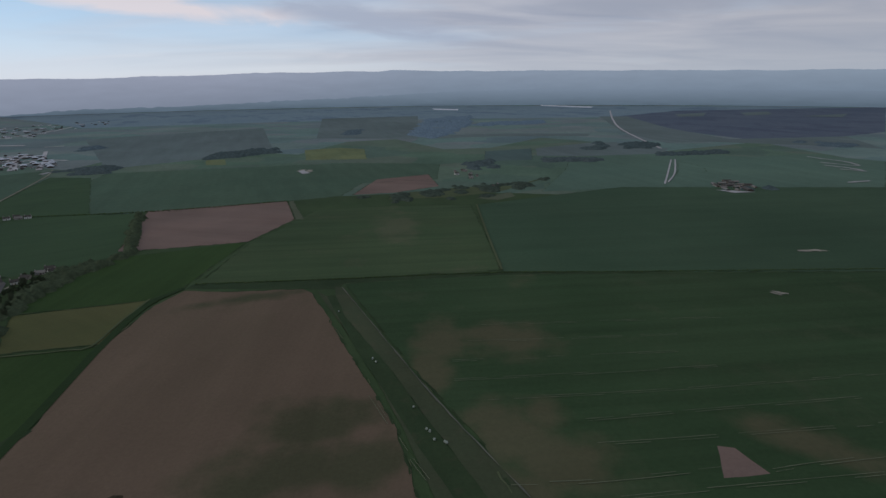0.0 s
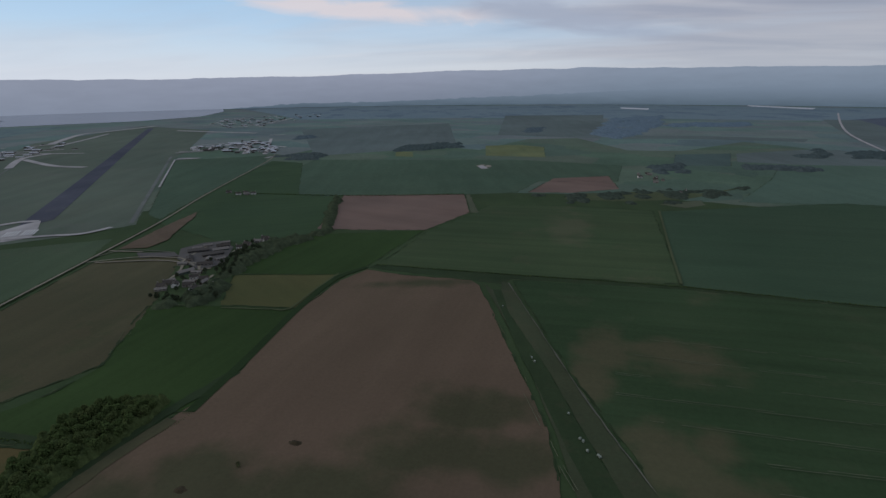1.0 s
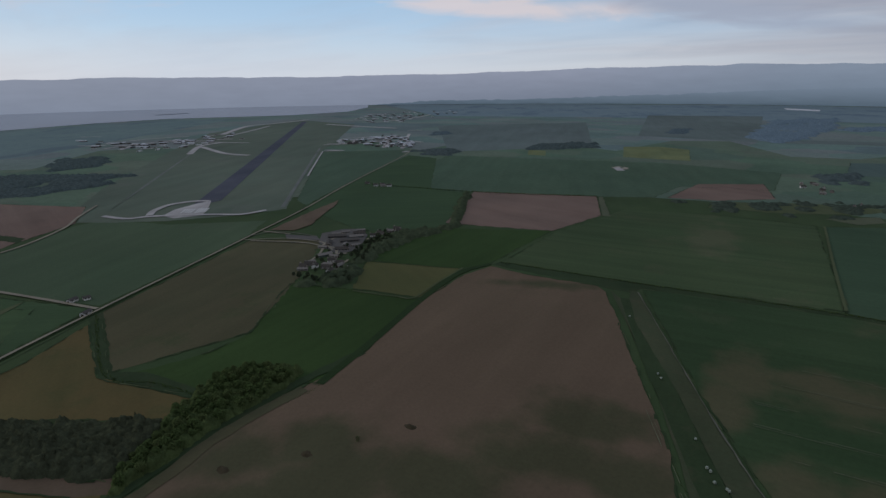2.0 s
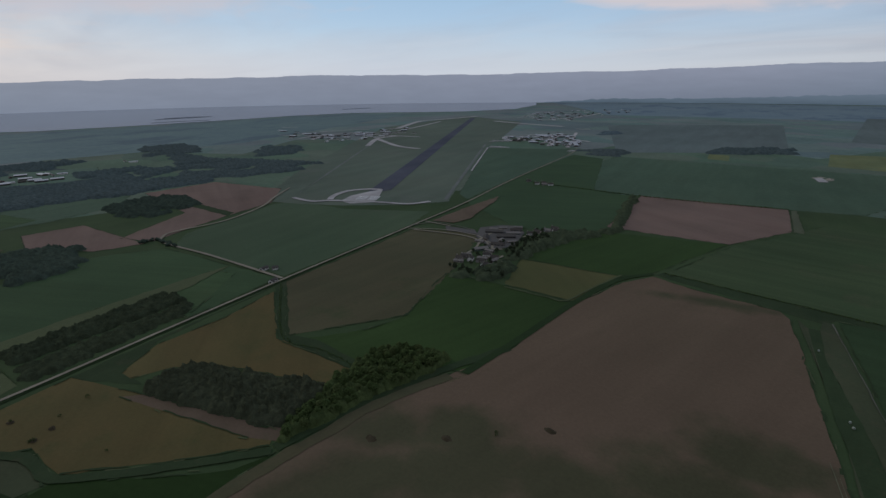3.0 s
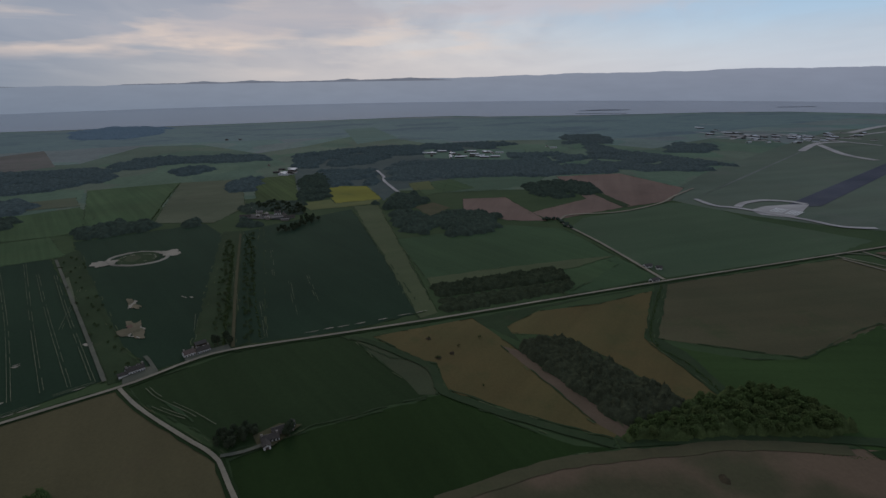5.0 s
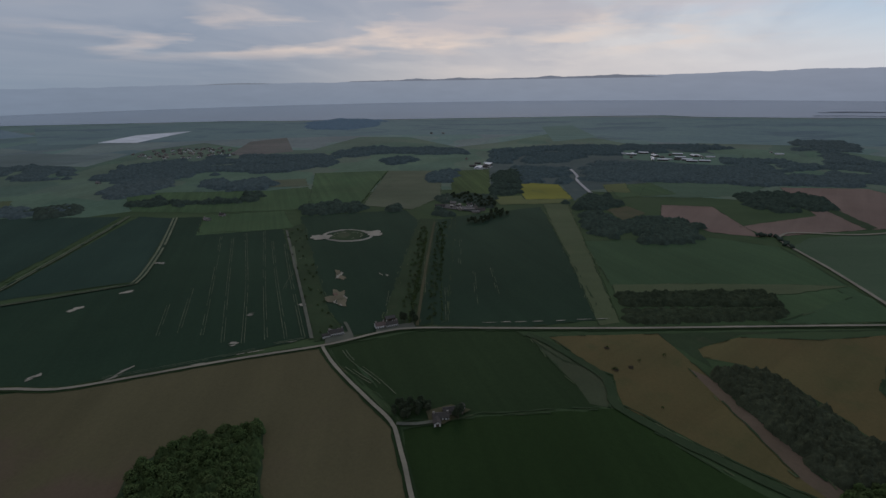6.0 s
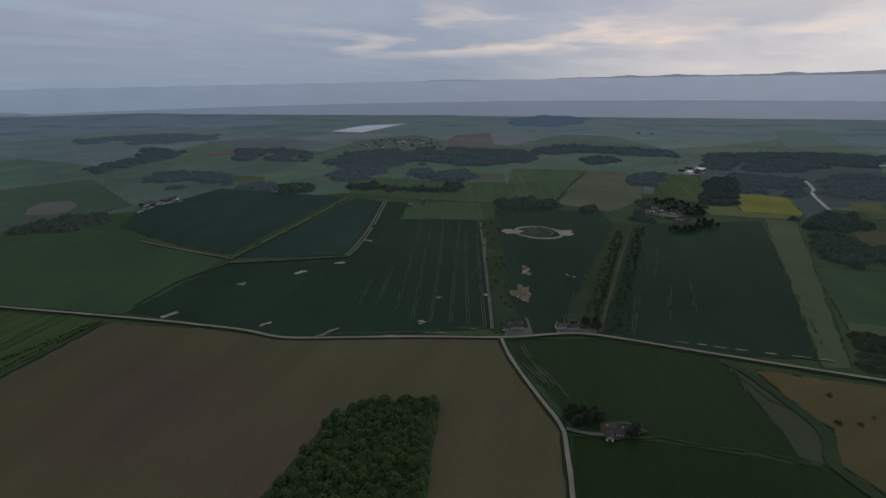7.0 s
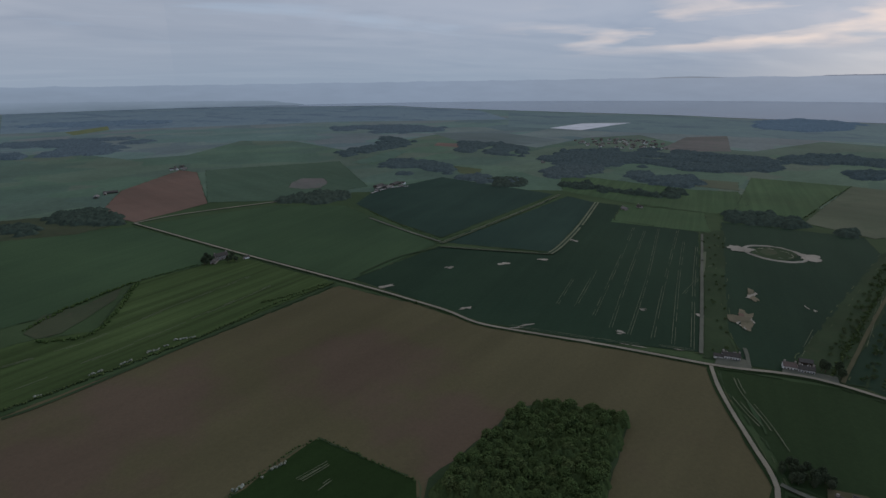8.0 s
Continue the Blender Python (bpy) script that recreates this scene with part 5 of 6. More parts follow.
# ---- trees ----
def tree_proto(name, height, spread, mat, label, seed, tufts=210, leaves=320):
    r = random.Random(seed)
    base = new(name)
    base.empty_display_size = 0.5
    tagged(base, label, "tree")
    bm = bmesh.new()
    bmesh.ops.create_cone(bm, cap_ends=True, segments=7, radius1=height * 0.030, radius2=height * 0.012, depth=height * 0.7, matrix=Matrix.Translation((0, 0, height * 0.35)))
    for k in range(5):
        a, tilt = 2 * math.pi * (k + r.random() * .6) / 5, radians(r.uniform(35, 60))
        ln = spread * r.uniform(0.45, 0.7)
        m = Matrix.Translation((0, 0, height * r.uniform(0.3, 0.55))) @ Matrix.Rotation(a, 4, "Z") @ Matrix.Rotation(tilt, 4, "Y") @ Matrix.Translation((0, 0, ln / 2))
        bmesh.ops.create_cone(bm, cap_ends=False, segments=5, radius1=height * 0.012, radius2=height * 0.004, depth=ln, matrix=m)
    part("trunk", bm, M["bark"], base)
    places, radii = [], []
    for k in range(tufts):
        a, c = r.uniform(0, 6.283), r.uniform(-0.75, 1)
        q = (1 - c * c) ** 0.5 * r.uniform(0.65, 1.0)
        bulge = 1 + 0.25 * math.sin(3 * a + seed) * (1 - abs(c))
        places.append((spread * 0.5 * q * math.cos(a) * bulge, spread * 0.5 * q * math.sin(a) * bulge, height * 0.60 + c * height * 0.36))
        radii.append(spread * r.uniform(0.055, 0.10))
    v, f = lumps(places, radii, 0.8, 0.35)
    v, f = v.tolist(), f.tolist()
    for k in range(leaves):
        p = places[r.randrange(tufts)]
        q = Vector((r.gauss(0, 1), r.gauss(0, 1), r.gauss(0, 1))).normalized() * spread * 0.15
        e1 = Vector((r.gauss(0, 1), r.gauss(0, 1), r.gauss(0, 1))).normalized() * spread * 0.05
        e2 = Vector((r.gauss(0, 1), r.gauss(0, 1), r.gauss(0, 1))).normalized() * spread * 0.05
        o, n0 = Vector(p) + q, len(v)
        v += [tuple(o - e1), tuple(o + e2), tuple(o + e1), tuple(o - e2)]
        f.append((n0, n0 + 1, n0 + 2, n0 + 3))
    me = bpy.data.meshes.new("crown")
    me.from_pydata(v, [], f)
    me.materials.append(mat)
    me.polygons.foreach_set("use_smooth", [True] * len(me.polygons))
    ob = new("crown", me)
    ob.parent = base
    return base


LEAFY = "leafy green broadleaf tree in a dense stand"
broadleaf = [tree_proto("broadleaf_tree", h, w, M["leaf"], LEAFY, k) for k, (h, w) in enumerate(((12, 8), (13.5, 7.5), (10.5, 7), (9, 6.5)))]
dark_trees = [tree_proto("garden_tree", h, w, M["garden_leaf"], "dark green tree sheltering a farmstead", k + 9) for k, (h, w) in enumerate(((10, 6.5), (8, 5.5), (12, 6)))]
shrubs = [tree_proto("shrub", h, w, M["scrub"], "low dense shrub in rough grass", k + 20, 26, 60) for k, (h, w) in enumerate(((2.6, 3.2), (3.4, 3.6)))]
used = set()


def plant(protos, x, y, scale=1.0, group=""):
    p = protos[rng.randrange(len(protos))]
    m = Matrix.Translation((x, y, 0)) @ Matrix.Rotation(rng.uniform(0, 6.28), 4, "Z")
    if p.name in used:
        p = copy_thing(p, m)
    else:
        used.add(p.name)
        p.matrix_basis = m
    s = scale * rng.uniform(0.82, 1.15)
    p.scale = (s, s, s * rng.uniform(0.9, 1.1))
    if group:
        p["group"] = group
    return p


copse = [(-88, -201), (-104, -212), (-134, -224), (-160, -241), (-184, -236), (-200, -224), (-215, -206), (-180, -180), (-150, -155)]
field("rough_grass", [(-80, -198), (-90, -214), (-134, -232), (-165, -248), (-188, -242), (-204, -228), (-220, -206), (-180, -176), (-148, -150)], "dark rough grass under the copse", "verge")
for x, y in scatter(copse, 5.6, 0.45):
    plant(broadleaf, x, y, 0.80, "trees of the copse")
wood(copse, 7.2, 3.4, "scrub", "dense understorey of the copse", 4.0, "undergrowth")
belt = [(-265, 96), (-276, 109), (-297, 147), (-311, 180), (-315, 203), (-298, 225), (-276, 233), (-268, 213), (-270, 167), (-264, 115)]
for x, y in scatter(belt, 5.8, 0.45):
    plant(broadleaf, x, y, 0.72, "trees of the shelter belt")
wood(belt, 5.6, 3.4, "scrub", "dense understorey of the shelter belt", 4.0, "undergrowth")


def grove(spots, protos, gap, group, scale=1.0):
    for x, y in scatter(spots, gap, 0.4):
        plant(protos, x, y, scale, group)


grove([(-253, -135), (-265, -143), (-277, -127), (-274, -115), (-262, -118)], dark_trees, 4.6, "trees round the farmhouse", 0.6)
grove([(-267, -102), (-271, -101), (-276, -92), (-264, -97)], dark_trees, 6.0, "trees round the farmhouse", 0.7)
grove([(-370, -192), (-381, -192), (-389, -180), (-381, -177)], dark_trees, 6.5, "trees beside the cottages", 0.8)
grove([(-433, 371), (-413, 376), (-393, 394), (-375, 412), (-361, 393), (-382, 375), (-414, 361)], dark_trees, 9.0, "trees round the big farm", 0.7)
grove([(-429, 460), (-438, 487), (-444, 518), (-440, 555), (-420, 533), (-409, 480), (-392, 438), (-400, 432)], dark_trees, 9.0, "trees round the big farm", 0.75)
for spot in ((-438, 421), (-431, 418), (-410, 415), (-429, 445), (-419, 393), (-450, 426), (-453, 481), (-457, 453), (-399, 412), (-460, 555), (-455, 560)):
    plant(dark_trees, *spot, 0.65, "trees round the big farm")
grove([(3, -658), (-7, -669), (-15, -649), (0, -639)], dark_trees, 6.5, "trees round the lane house", 0.8)
grove([(-21, -639), (-33, -656), (-35, -639), (-23, -631)], dark_trees, 6.5, "trees round the lane house", 0.8)
for x, y in scatter([(-580, -460), (-615, -455), (-375, -260), (-349, -227), (-329, -242), (-453, -348)], 13, 0.45, 0.75):
    plant(shrubs, x, y, 0.9, "shrubs along the track")
for x, y in scatter([(-401, -200), (-467, -225), (-597, -272), (-665, -295), (-670, -290), (-543, -239), (-411, -189)], 6.5, 0.45, 0.9):
    plant(shrubs, x, y, 1.15, "shrubs of the long hedge strip")
for x, y in scatter([(-390, -170), (-395, -164), (-523, -207), (-710, -275), (-705, -285), (-532, -224)], 6.5, 0.45, 0.85):
    plant(shrubs, x, y, 1.1, "shrubs of the long hedge strip")
for spot in ((-174, -430), (-360, -12), (-392, -21), (-321, 19), (-378, 3), (-392, 20), (-360, -14), (-186, 196), (-188, 198), (-173, -430)):
    plant(shrubs, *spot, 0.7, "lone shrubs in the fields")

# ---- woods and hedges ----
wood([(-373, 51), (-385, 67), (-386, 88), (-339, 117), (-297, 147), (-278, 109), (-281, 101)], 7.0, 4.2, "conifer", "dark low plantation of young trees", 4.0, ragged_edge=0.0)
wood([(-501, -20), (-524, 32), (-555, 107), (-525, 119), (-504, 51), (-479, -16)], 5.0, 4.5, "conifer", "dark young plantation beside the lane", 4.0)
wood([(-466, -13), (-492, 50), (-514, 117), (-496, 114), (-468, 49), (-444, -8)], 4.2, 4.5, "conifer", "dark young plantation beside the lane", 4.0)
FAR = "dark distant wood between fields"
for poly in (
    [(-810, -1595), (-895, -1490), (-900, -1330), (-800, -1200), (-700, -1370)],
    [(-810, -1140), (-1000, -1240), (-1215, -1120), (-1280, -860), (-1170, -735), (-1015, -780), (-975, -885), (-885, -960), (-780, -990)],
    [(-730, -1000), (-800, -1015), (-875, -970), (-795, -900), (-690, -885), (-680, -930)],
    [(-865, -885), (-935, -780), (-875, -720), (-830, -710), (-800, -805)],
    [(-465, -1325), (-530, -1295), (-570, -1155), (-525, -1060), (-470, -1055), (-415, -1090), (-435, -1230)],
    [(-515, -1015), (-565, -1015), (-590, -905), (-570, -875), (-500, -985)],
    [(-645, -1885), (-685, -1735), (-620, -1570), (-560, -1655)],
    [(-760, -700), (-790, -705), (-780, -675), (-740, -640), (-725, -660)],
    [(-655, -850), (-735, -685), (-715, -665), (-635, -830)],
    [(-720, -540), (-775, -495), (-775, -455), (-730, -430), (-685, -495)],
    [(-1065, -450), (-1130, -455), (-1120, -425), (-1010, -385), (-980, -405)],
    [(-865, -345), (-900, -300), (-880, -260), (-805, -230), (-785, -250), (-835, -285), (-835, -330)],
    [(-780, -315), (-800, -260), (-775, -240), (-740, -290)],
    [(-1115, -320), (-1190, -285), (-1030, -245), (-940, -225), (-905, -265)],
    [(-1500, -440), (-1665, -250), (-1735, 75), (-1600, 60), (-1485, -65), (-1470, -185), (-1345, -195), (-1215, -355)],
    [(-1210, -295), (-1245, -185), (-1100, -155), (-1050, -170), (-1060, -245)],
    [(-1160, -150), (-1310, -120), (-1365, -5), (-1335, 95), (-1275, 175), (-1190, 165), (-1190, 70), (-1120, 0), (-1090, -105), (-1015, -105)],
    [(-880, -115), (-995, -100), (-970, -70), (-905, -50), (-855, -70), (-800, -60), (-785, -35), (-825, 10), (-805, 50), (-775, 70), (-710, 50), (-676, -21), (-710, -65)],
    [(-1450, -865), (-1540, -535), (-1480, -515), (-1380, -825)],
    [(-1250, -655), (-1310, -610), (-1225, -555), (-1175, -610)],
    [(-1035, 140), (-1065, 200), (-1030, 265), (-955, 260), (-915, 180), (-950, 140)],
    [(-1680, 680), (-1645, 775), (-1460, 685), (-1480, 580)],
    [(-1735, 425), (-1525, 460), (-1250, 630), (-1180, 580), (-1180, 410), (-1280, 330)],
    [(-1705, -115), (-1740, 130), (-1710, 195), (-1590, 85), (-1580, -105)],
    [(-1910, 375), (-1955, 550), (-1705, 490), (-1700, 350)],
    [(-1350, -130), (-1350, -10), (-1390, 125), (-1260, 245), (-1265, 410), (-1175, 355), (-1135, 195), (-1130, 75), (-1150, -115)],
    [(-1415, -695), (-1440, -590), (-1465, -475), (-1415, -465), (-1385, -570), (-1370, -675)],
    [(-405, -1535), (-485, -1610), (-670, -1710), (-635, -1580), (-525, -1520), (-385, -1440)],
    [(-145, -990), (-205, -990), (-260, -965), (-240, -915), (-195, -895), (-135, -935)],
    [(200, -1020), (140, -1020), (100, -950), (100, -900), (165, -930), (200, -980)],
    [(580, -2365), (370, -2405), (110, -2355), (105, -2170), (200, -2060), (210, -1875), (365, -1805), (395, -1925), (330, -2105), (550, -2240)],
    [(500, -2000), (445, -2015), (415, -1860), (465, -1865)],
    [(255, -965), (225, -955), (215, -910), (240, -910)],
    [(-540, -945), (-615, -935), (-580, -855), (-520, -885)],
    [(-680, -835), (-705, -845), (-700, -820), (-655, -770), (-640, -780)],
    [(-1155, -795), (-1385, -870), (-1460, -695), (-1390, -655), (-1325, -760), (-1185, -750)],
    [(-760, -395), (-780, -400), (-775, -385), (-755, -375), (-740, -385)],
    [(-2235, -1570), (-2560, -1580), (-2485, -1325), (-2175, -1175), (-1990, -1220), (-2000, -1400)],
    [(-600, -2405), (-865, -2335), (-995, -2110), (-930, -1970), (-700, -2010), (-570, -2205)],
    [(675, -3385), (390, -3495), (60, -3310), (85, -3100), (425, -3135), (625, -3125)],
    [(-940, 1305), (-870, 1375), (-825, 1380), (-810, 1270), (-895, 1260)],
    [(-1205, 1815), (-1200, 1900), (-1130, 1795), (-1145, 1735)],
    [(-695, 1590), (-635, 1675), (-540, 1755), (-505, 1640), (-590, 1545), (-660, 1500)],
    [(-420, 2280), (-385, 2415), (-335, 2245), (-395, 2180)],
    [(-135, 2150), (-75, 3065), (155, 3330), (125, 2705), (-30, 2050)],
    [(440, 1780), (520, 1820), (485, 1635), (420, 1630)],
    [(585, 1765), (675, 1840), (670, 1725), (625, 1655), (560, 1660)],
    [(55, 1375), (125, 1410), (115, 1295), (60, 1280)],
    [(185, 2770), (515, 2885), (480, 2690), (175, 2590)],
    [(265, 1455), (410, 1430), (400, 1390), (270, 1390)],
    [(600, 1535), (805, 1570), (795, 1515), (595, 1485)],
    [(1150, 1810), (1260, 1700), (1215, 1615), (1110, 1715)],
    [(600, 1085), (620, 1045), (610, 980), (605, 925), (590, 1000)],
):
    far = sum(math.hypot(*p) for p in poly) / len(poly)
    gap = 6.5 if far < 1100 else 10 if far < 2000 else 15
    # the farther the wood, the more haze is painted into its foliage colour
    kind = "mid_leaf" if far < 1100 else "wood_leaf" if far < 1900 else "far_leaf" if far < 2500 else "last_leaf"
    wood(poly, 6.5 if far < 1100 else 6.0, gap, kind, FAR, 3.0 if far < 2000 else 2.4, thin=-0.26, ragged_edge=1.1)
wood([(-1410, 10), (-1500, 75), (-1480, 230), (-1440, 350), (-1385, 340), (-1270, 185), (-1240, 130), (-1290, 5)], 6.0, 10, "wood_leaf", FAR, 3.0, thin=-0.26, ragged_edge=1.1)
# belts near the farm and the hamlet
wood([(-413, 352), (-394, 379), (-401, 439), (-425, 499), (-435, 570), (-400, 605), (-395, 640), (-475, 800), (-500, 865), (-450, 770), (-385, 630), (-404, 554), (-405, 484), (-386, 436), (-370, 386), (-379, 364)], 6.5, 6, "garden_leaf", "dark belt of trees beside a farm", 3.5, thin=-0.4)
wood([(-170, 965), (-100, 975), (15, 1040), (130, 1090), (230, 1155), (120, 990), (-5, 935), (-85, 935)], 3.6, 5, "mid_leaf", "belt of trees and gardens along a hamlet", 3.0, thin=0.02, ragged_edge=1.5)
HEDGE = "dark overgrown field hedge"
hedge([(-266, 512), (-280, 468), (-273, 389), (-259, 302), (-248, 229), (-252, 202)], 2.4, 0.66, "scrub", "low dark growth along a ploughed field", 0.8, 1.0, "ditch_growth")
hedge([(-262, 528), (-113, 540), (63, 555), (192, 554), (480, 555)], 2.0, 1.4, "scrub", "low hedge along a ditch")
hedge([(-60, 345), (-44, 308), (-23, 262), (-6, 226)], 1.2, 0.45, "scrub", "low dark growth along a furrow", 1.0, 0.8, "ditch_growth")
hedge([(-705, 830), (-605, 845), (-515, 860), (-425, 885), (-280, 940)], 3.0, 2.2, "scrub", HEDGE, 2.4)
hedge([(131, -391), (102, -404), (12, -447), (-52, -488), (-118, -516)], 2.6, 2.0, "scrub", "uneven hedge between crop and bare soil")
hedge([(7, -246), (-18, -261), (-45, -273), (-67, -242), (-84, -216)], 1.8, 1.3, "scrub", "low hedge round a crop wedge")
for line in ([(116, -401), (111, -402)], [(86, -417), (77, -421)], [(66, -424), (59, -428)], [(50, -436), (40, -439)], [(38, -441), (34, -443)], [(31, -450), (15, -448)], [(-17, -258), (-26, -261)], [(-10, -254), (-12, -254)], [(4, -250), (-3, -252)]):
    hedge(line, 1.6, 1.8, "blossom", "hawthorn bushes in pale blossom", 1.2, 1.0, "hawthorn")
hedge([(-506, 207), (-392, 157), (-354, 168), (-311, 176)], 3.0, 0.90, "scrub", "dark growth along a ditch bank", 0.9, 1.0, "ditch_growth")
hedge([(-394, -84), (-382, -61), (-360, -34), (-345, -17), (-328, -12), (-313, -7), (-295, 20), (-275, 58), (-259, 90)], 1.2, 0.5, "scrub", "dark growth along a ditch", 1.3, 0.7, "ditch_growth")
hedge([(-252, -128), (-274, -90), (-298, -38), (-314, -9)], 1.0, 0.40, "scrub", "low growth between two crops", 1.6, 0.5, "ditch_growth")
hedge([(-43, -498), (-65, -502), (-112, -520)], 3.0, 2.0, "scrub", HEDGE)
hedge([(62, -620), (6, -646)], 2.5, 1.6, "scrub", HEDGE)
hedge([(146, -527), (116, -572), (69, -614), (69, -593), (91, -496), (133, -497)], 4.0, 2.5, "scrub", "scrubby hedge round a hollow")
hedge([(-379, -183), (-490, -222), (-650, -280)], 3.0, 2.0, "scrub", "long overgrown hedge between crops", 1.8, 0.8)
hedge([(-394, -158), (-506, -203), (-705, -280)], 2.0, 1.4, "scrub", "long low hedge between crops", 2.0, 0.7)
hedge([(-770, -452), (-930, -510), (-1095, -565)], 2.5, 1.8, "scrub", HEDGE, 3.0, 0.6)
hedge([(-344, 106), (-296, 142), (-314, 182)], 2.0, 1.5, "scrub", HEDGE, 2.0, 0.5)
hedge([(-715, 160), (-770, 150), (-760, 130)], 8.0, 5.0, "mid_leaf", "clump of dark bushes at a lane bend", 3.0)
hedge([(-245, -825), (-260, -715), (-279, -600)], 4.0, 1.8, "scrub", HEDGE, 3.0, 0.7)
hedge([(-286, -608), (-410, -670), (-560, -755)], 2.0, 1.4, "scrub", "low hedge beside a track", 2.5, 0.6)
hedge([(-885, -130), (-604, -55), (-444, -15)], 1.6, 0.60, "scrub", "low growth along a grass strip", 1.4, 1.0, "ditch_growth")


# ---- buildings ----
def box(bm, x0, x1, y0, y1, z0, z1):
    v = [bm.verts.new((x, y, z)) for z in (z0, z1) for x, y in ((x0, y0), (x1, y0), (x1, y1), (x0, y1))]
    for q in ((3, 2, 1, 0), (4, 5, 6, 7), (0, 1, 5, 4), (1, 2, 6, 5), (2, 3, 7, 6), (3, 0, 4, 7)):
        bm.faces.new([v[i] for i in q])


def gable_box(bm, w, d, h, r):
    """Walls with two pointed ends, ridge along x, front at negative y."""
    a = [bm.verts.new(p) for p in ((-w, -d, 0), (w, -d, 0), (w, d, 0), (-w, d, 0), (-w, -d, h), (w, -d, h), (w, d, h), (-w, d, h), (-w, 0, h + r), (w, 0, h + r))]
    for q in ((3, 2, 1, 0), (0, 1, 5, 4), (2, 3, 7, 6), (1, 2, 6, 9, 5), (3, 0, 4, 8, 7), (4, 5, 9, 8), (6, 7, 8, 9)):
        bm.faces.new([a[i] for i in q])


def roof_slabs(bm, w, d, h, r, over=0.35, thick=0.18):
    for s in (-1, 1):
        e = over * r / d
        lo, hi = (-(w + over), w + over), (h - e, h + r)
        v = []
        for t in (0.03, thick + 0.03):
            for x in lo:
                v.append(bm.verts.new((x, s * (d + over), hi[0] + t)))
                v.append(bm.verts.new((x, 0, hi[1] + t)))
        for q in ((0, 1, 3, 2), (4, 6, 7, 5), (0, 2, 6, 4), (1, 5, 7, 3), (0, 4, 5, 1), (2, 3, 7, 6)):
            bm.faces.new([v[i] for i in q])
    bmesh.ops.recalc_face_normals(bm, faces=bm.faces)


def window_part(parent, x, y, z, w, h, side):
    bm = bmesh.new()
    s = side
    t = 0.09
    for (x0, x1, z0, z1) in ((-w / 2, w / 2, -h / 2, -h / 2 + t), (-w / 2, w / 2, h / 2 - t, h / 2), (-w / 2, -w / 2 + t, -h / 2 + t, h / 2 - t), (w / 2 - t, w / 2, -h / 2 + t, h / 2 - t)):
        box(bm, x + x0, x + x1, min(y, y + s * 0.07), max(y, y + s * 0.07), z + z0, z + z1)
    fr = part("window", bm, M["frame_white"], parent)
    bm = bmesh.new()
    box(bm, x - w / 2 + t, x + w / 2 - t, min(y, y + s * 0.03), max(y, y + s * 0.03), z - h / 2 + t, z + h / 2 - t)
    part("pane", bm, M["glass"], fr)


def house(name, w, d, h, r, wall, roof, label, chimneys=2, openings=4, porch=False, storeys=1):
    """A gabled house; its ridge runs along x."""
    base = new(name)
    tagged(base, label, "house")
    w, d = w / 2, d / 2
    bm = bmesh.new()
    gable_box(bm, w, d, h, r)
    part("wall", bm, M[wall], base)
    bm = bmesh.new()
    roof_slabs(bm, w, d, h, r)
    part("roof", bm, M[roof], base)
    for k in range(chimneys):
        x = (-w + 0.7) if k == 0 else (w - 0.7) if k == 1 else 0
        bm = bmesh.new()
        box(bm, x - 0.55, x + 0.55, -0.4, 0.4, h + r - 0.8, h + r + 1.1)
        box(bm, x - 0.65, x + 0.65, -0.5, 0.5, h + r + 1.1, h + r + 1.25)
        for q in (-0.25, 0.25):
            box(bm, x + q - 0.12, x + q + 0.12, -0.12, 0.12, h + r + 1.25, h + r + 1.6)
        part("chimney", bm, M["stone"], base)
    for s in (-1, 1):
        for f in range(storeys):
            for k in range(openings):
                x = -w + (k + 0.5) * 2 * w / openings
                if f == 0 and k == openings // 2:
                    bm = bmesh.new()
                    box(bm, x - 0.5, x + 0.5, min(s * d, s * (d + 0.06)), max(s * d, s * (d + 0.06)), 0.05, 2.1)
                    part("door", bm, M["dark_wood"], base)
                else:
                    window_part(base, x, s * d, 1.5 + 2.6 * f, 1.1, 1.25, s)
    if porch:
        for x in (-w * 0.5, w * 0.5):
            bm = bmesh.new()
            gable_box(bm, 1.1, 1.5, h + 0.4, 1.0)
            bmesh.ops.transform(bm, matrix=Matrix.Translation((x, -d + 0.6, 0)) @ Matrix.Rotation(radians(90), 4, "Z"), verts=bm.verts)
            part("bay", bm, M[wall], base)
            bm = bmesh.new()
            roof_slabs(bm, 1.5, 1.1, h + 0.4, 1.0, 0.2, 0.12)
            bmesh.ops.transform(bm, matrix=Matrix.Translation((x, -d + 0.6, 0)) @ Matrix.Rotation(radians(90), 4, "Z"), verts=bm.verts)
            part("bay_roof", bm, M[roof], base)
    return base


def barn(name, w, d, h, r, wall, roof, label, bays=5):
    base = new(name)
    tagged(base, label, "shed")
    w, d = w / 2, d / 2
    bm = bmesh.new()
    gable_box(bm, w, d, h, r)
    part("wall", bm, M[wall], base)
    bm = bmesh.new()
    roof_slabs(bm, w, d, h, r, 0.5, 0.15)
    part("roof", bm, M[roof], base)
    for s in (-1, 1):
        bm = bmesh.new()
        box(bm, min(s * w, s * (w + 0.08)), max(s * w, s * (w + 0.08)), -d * 0.5, d * 0.5, 0.05, h * 0.85)
        part("door", bm, M["dark_wood"], base)
    for k in range(bays):
        x = -w + (k + 0.5) * 2 * w / bays
        bm = bmesh.new()
        box(bm, x - w / bays * 0.6, x + w / bays * 0.6, -d - 0.05, -d, h * 0.55, h * 0.8)
        part("window", bm, M["glass"], base)
    return base


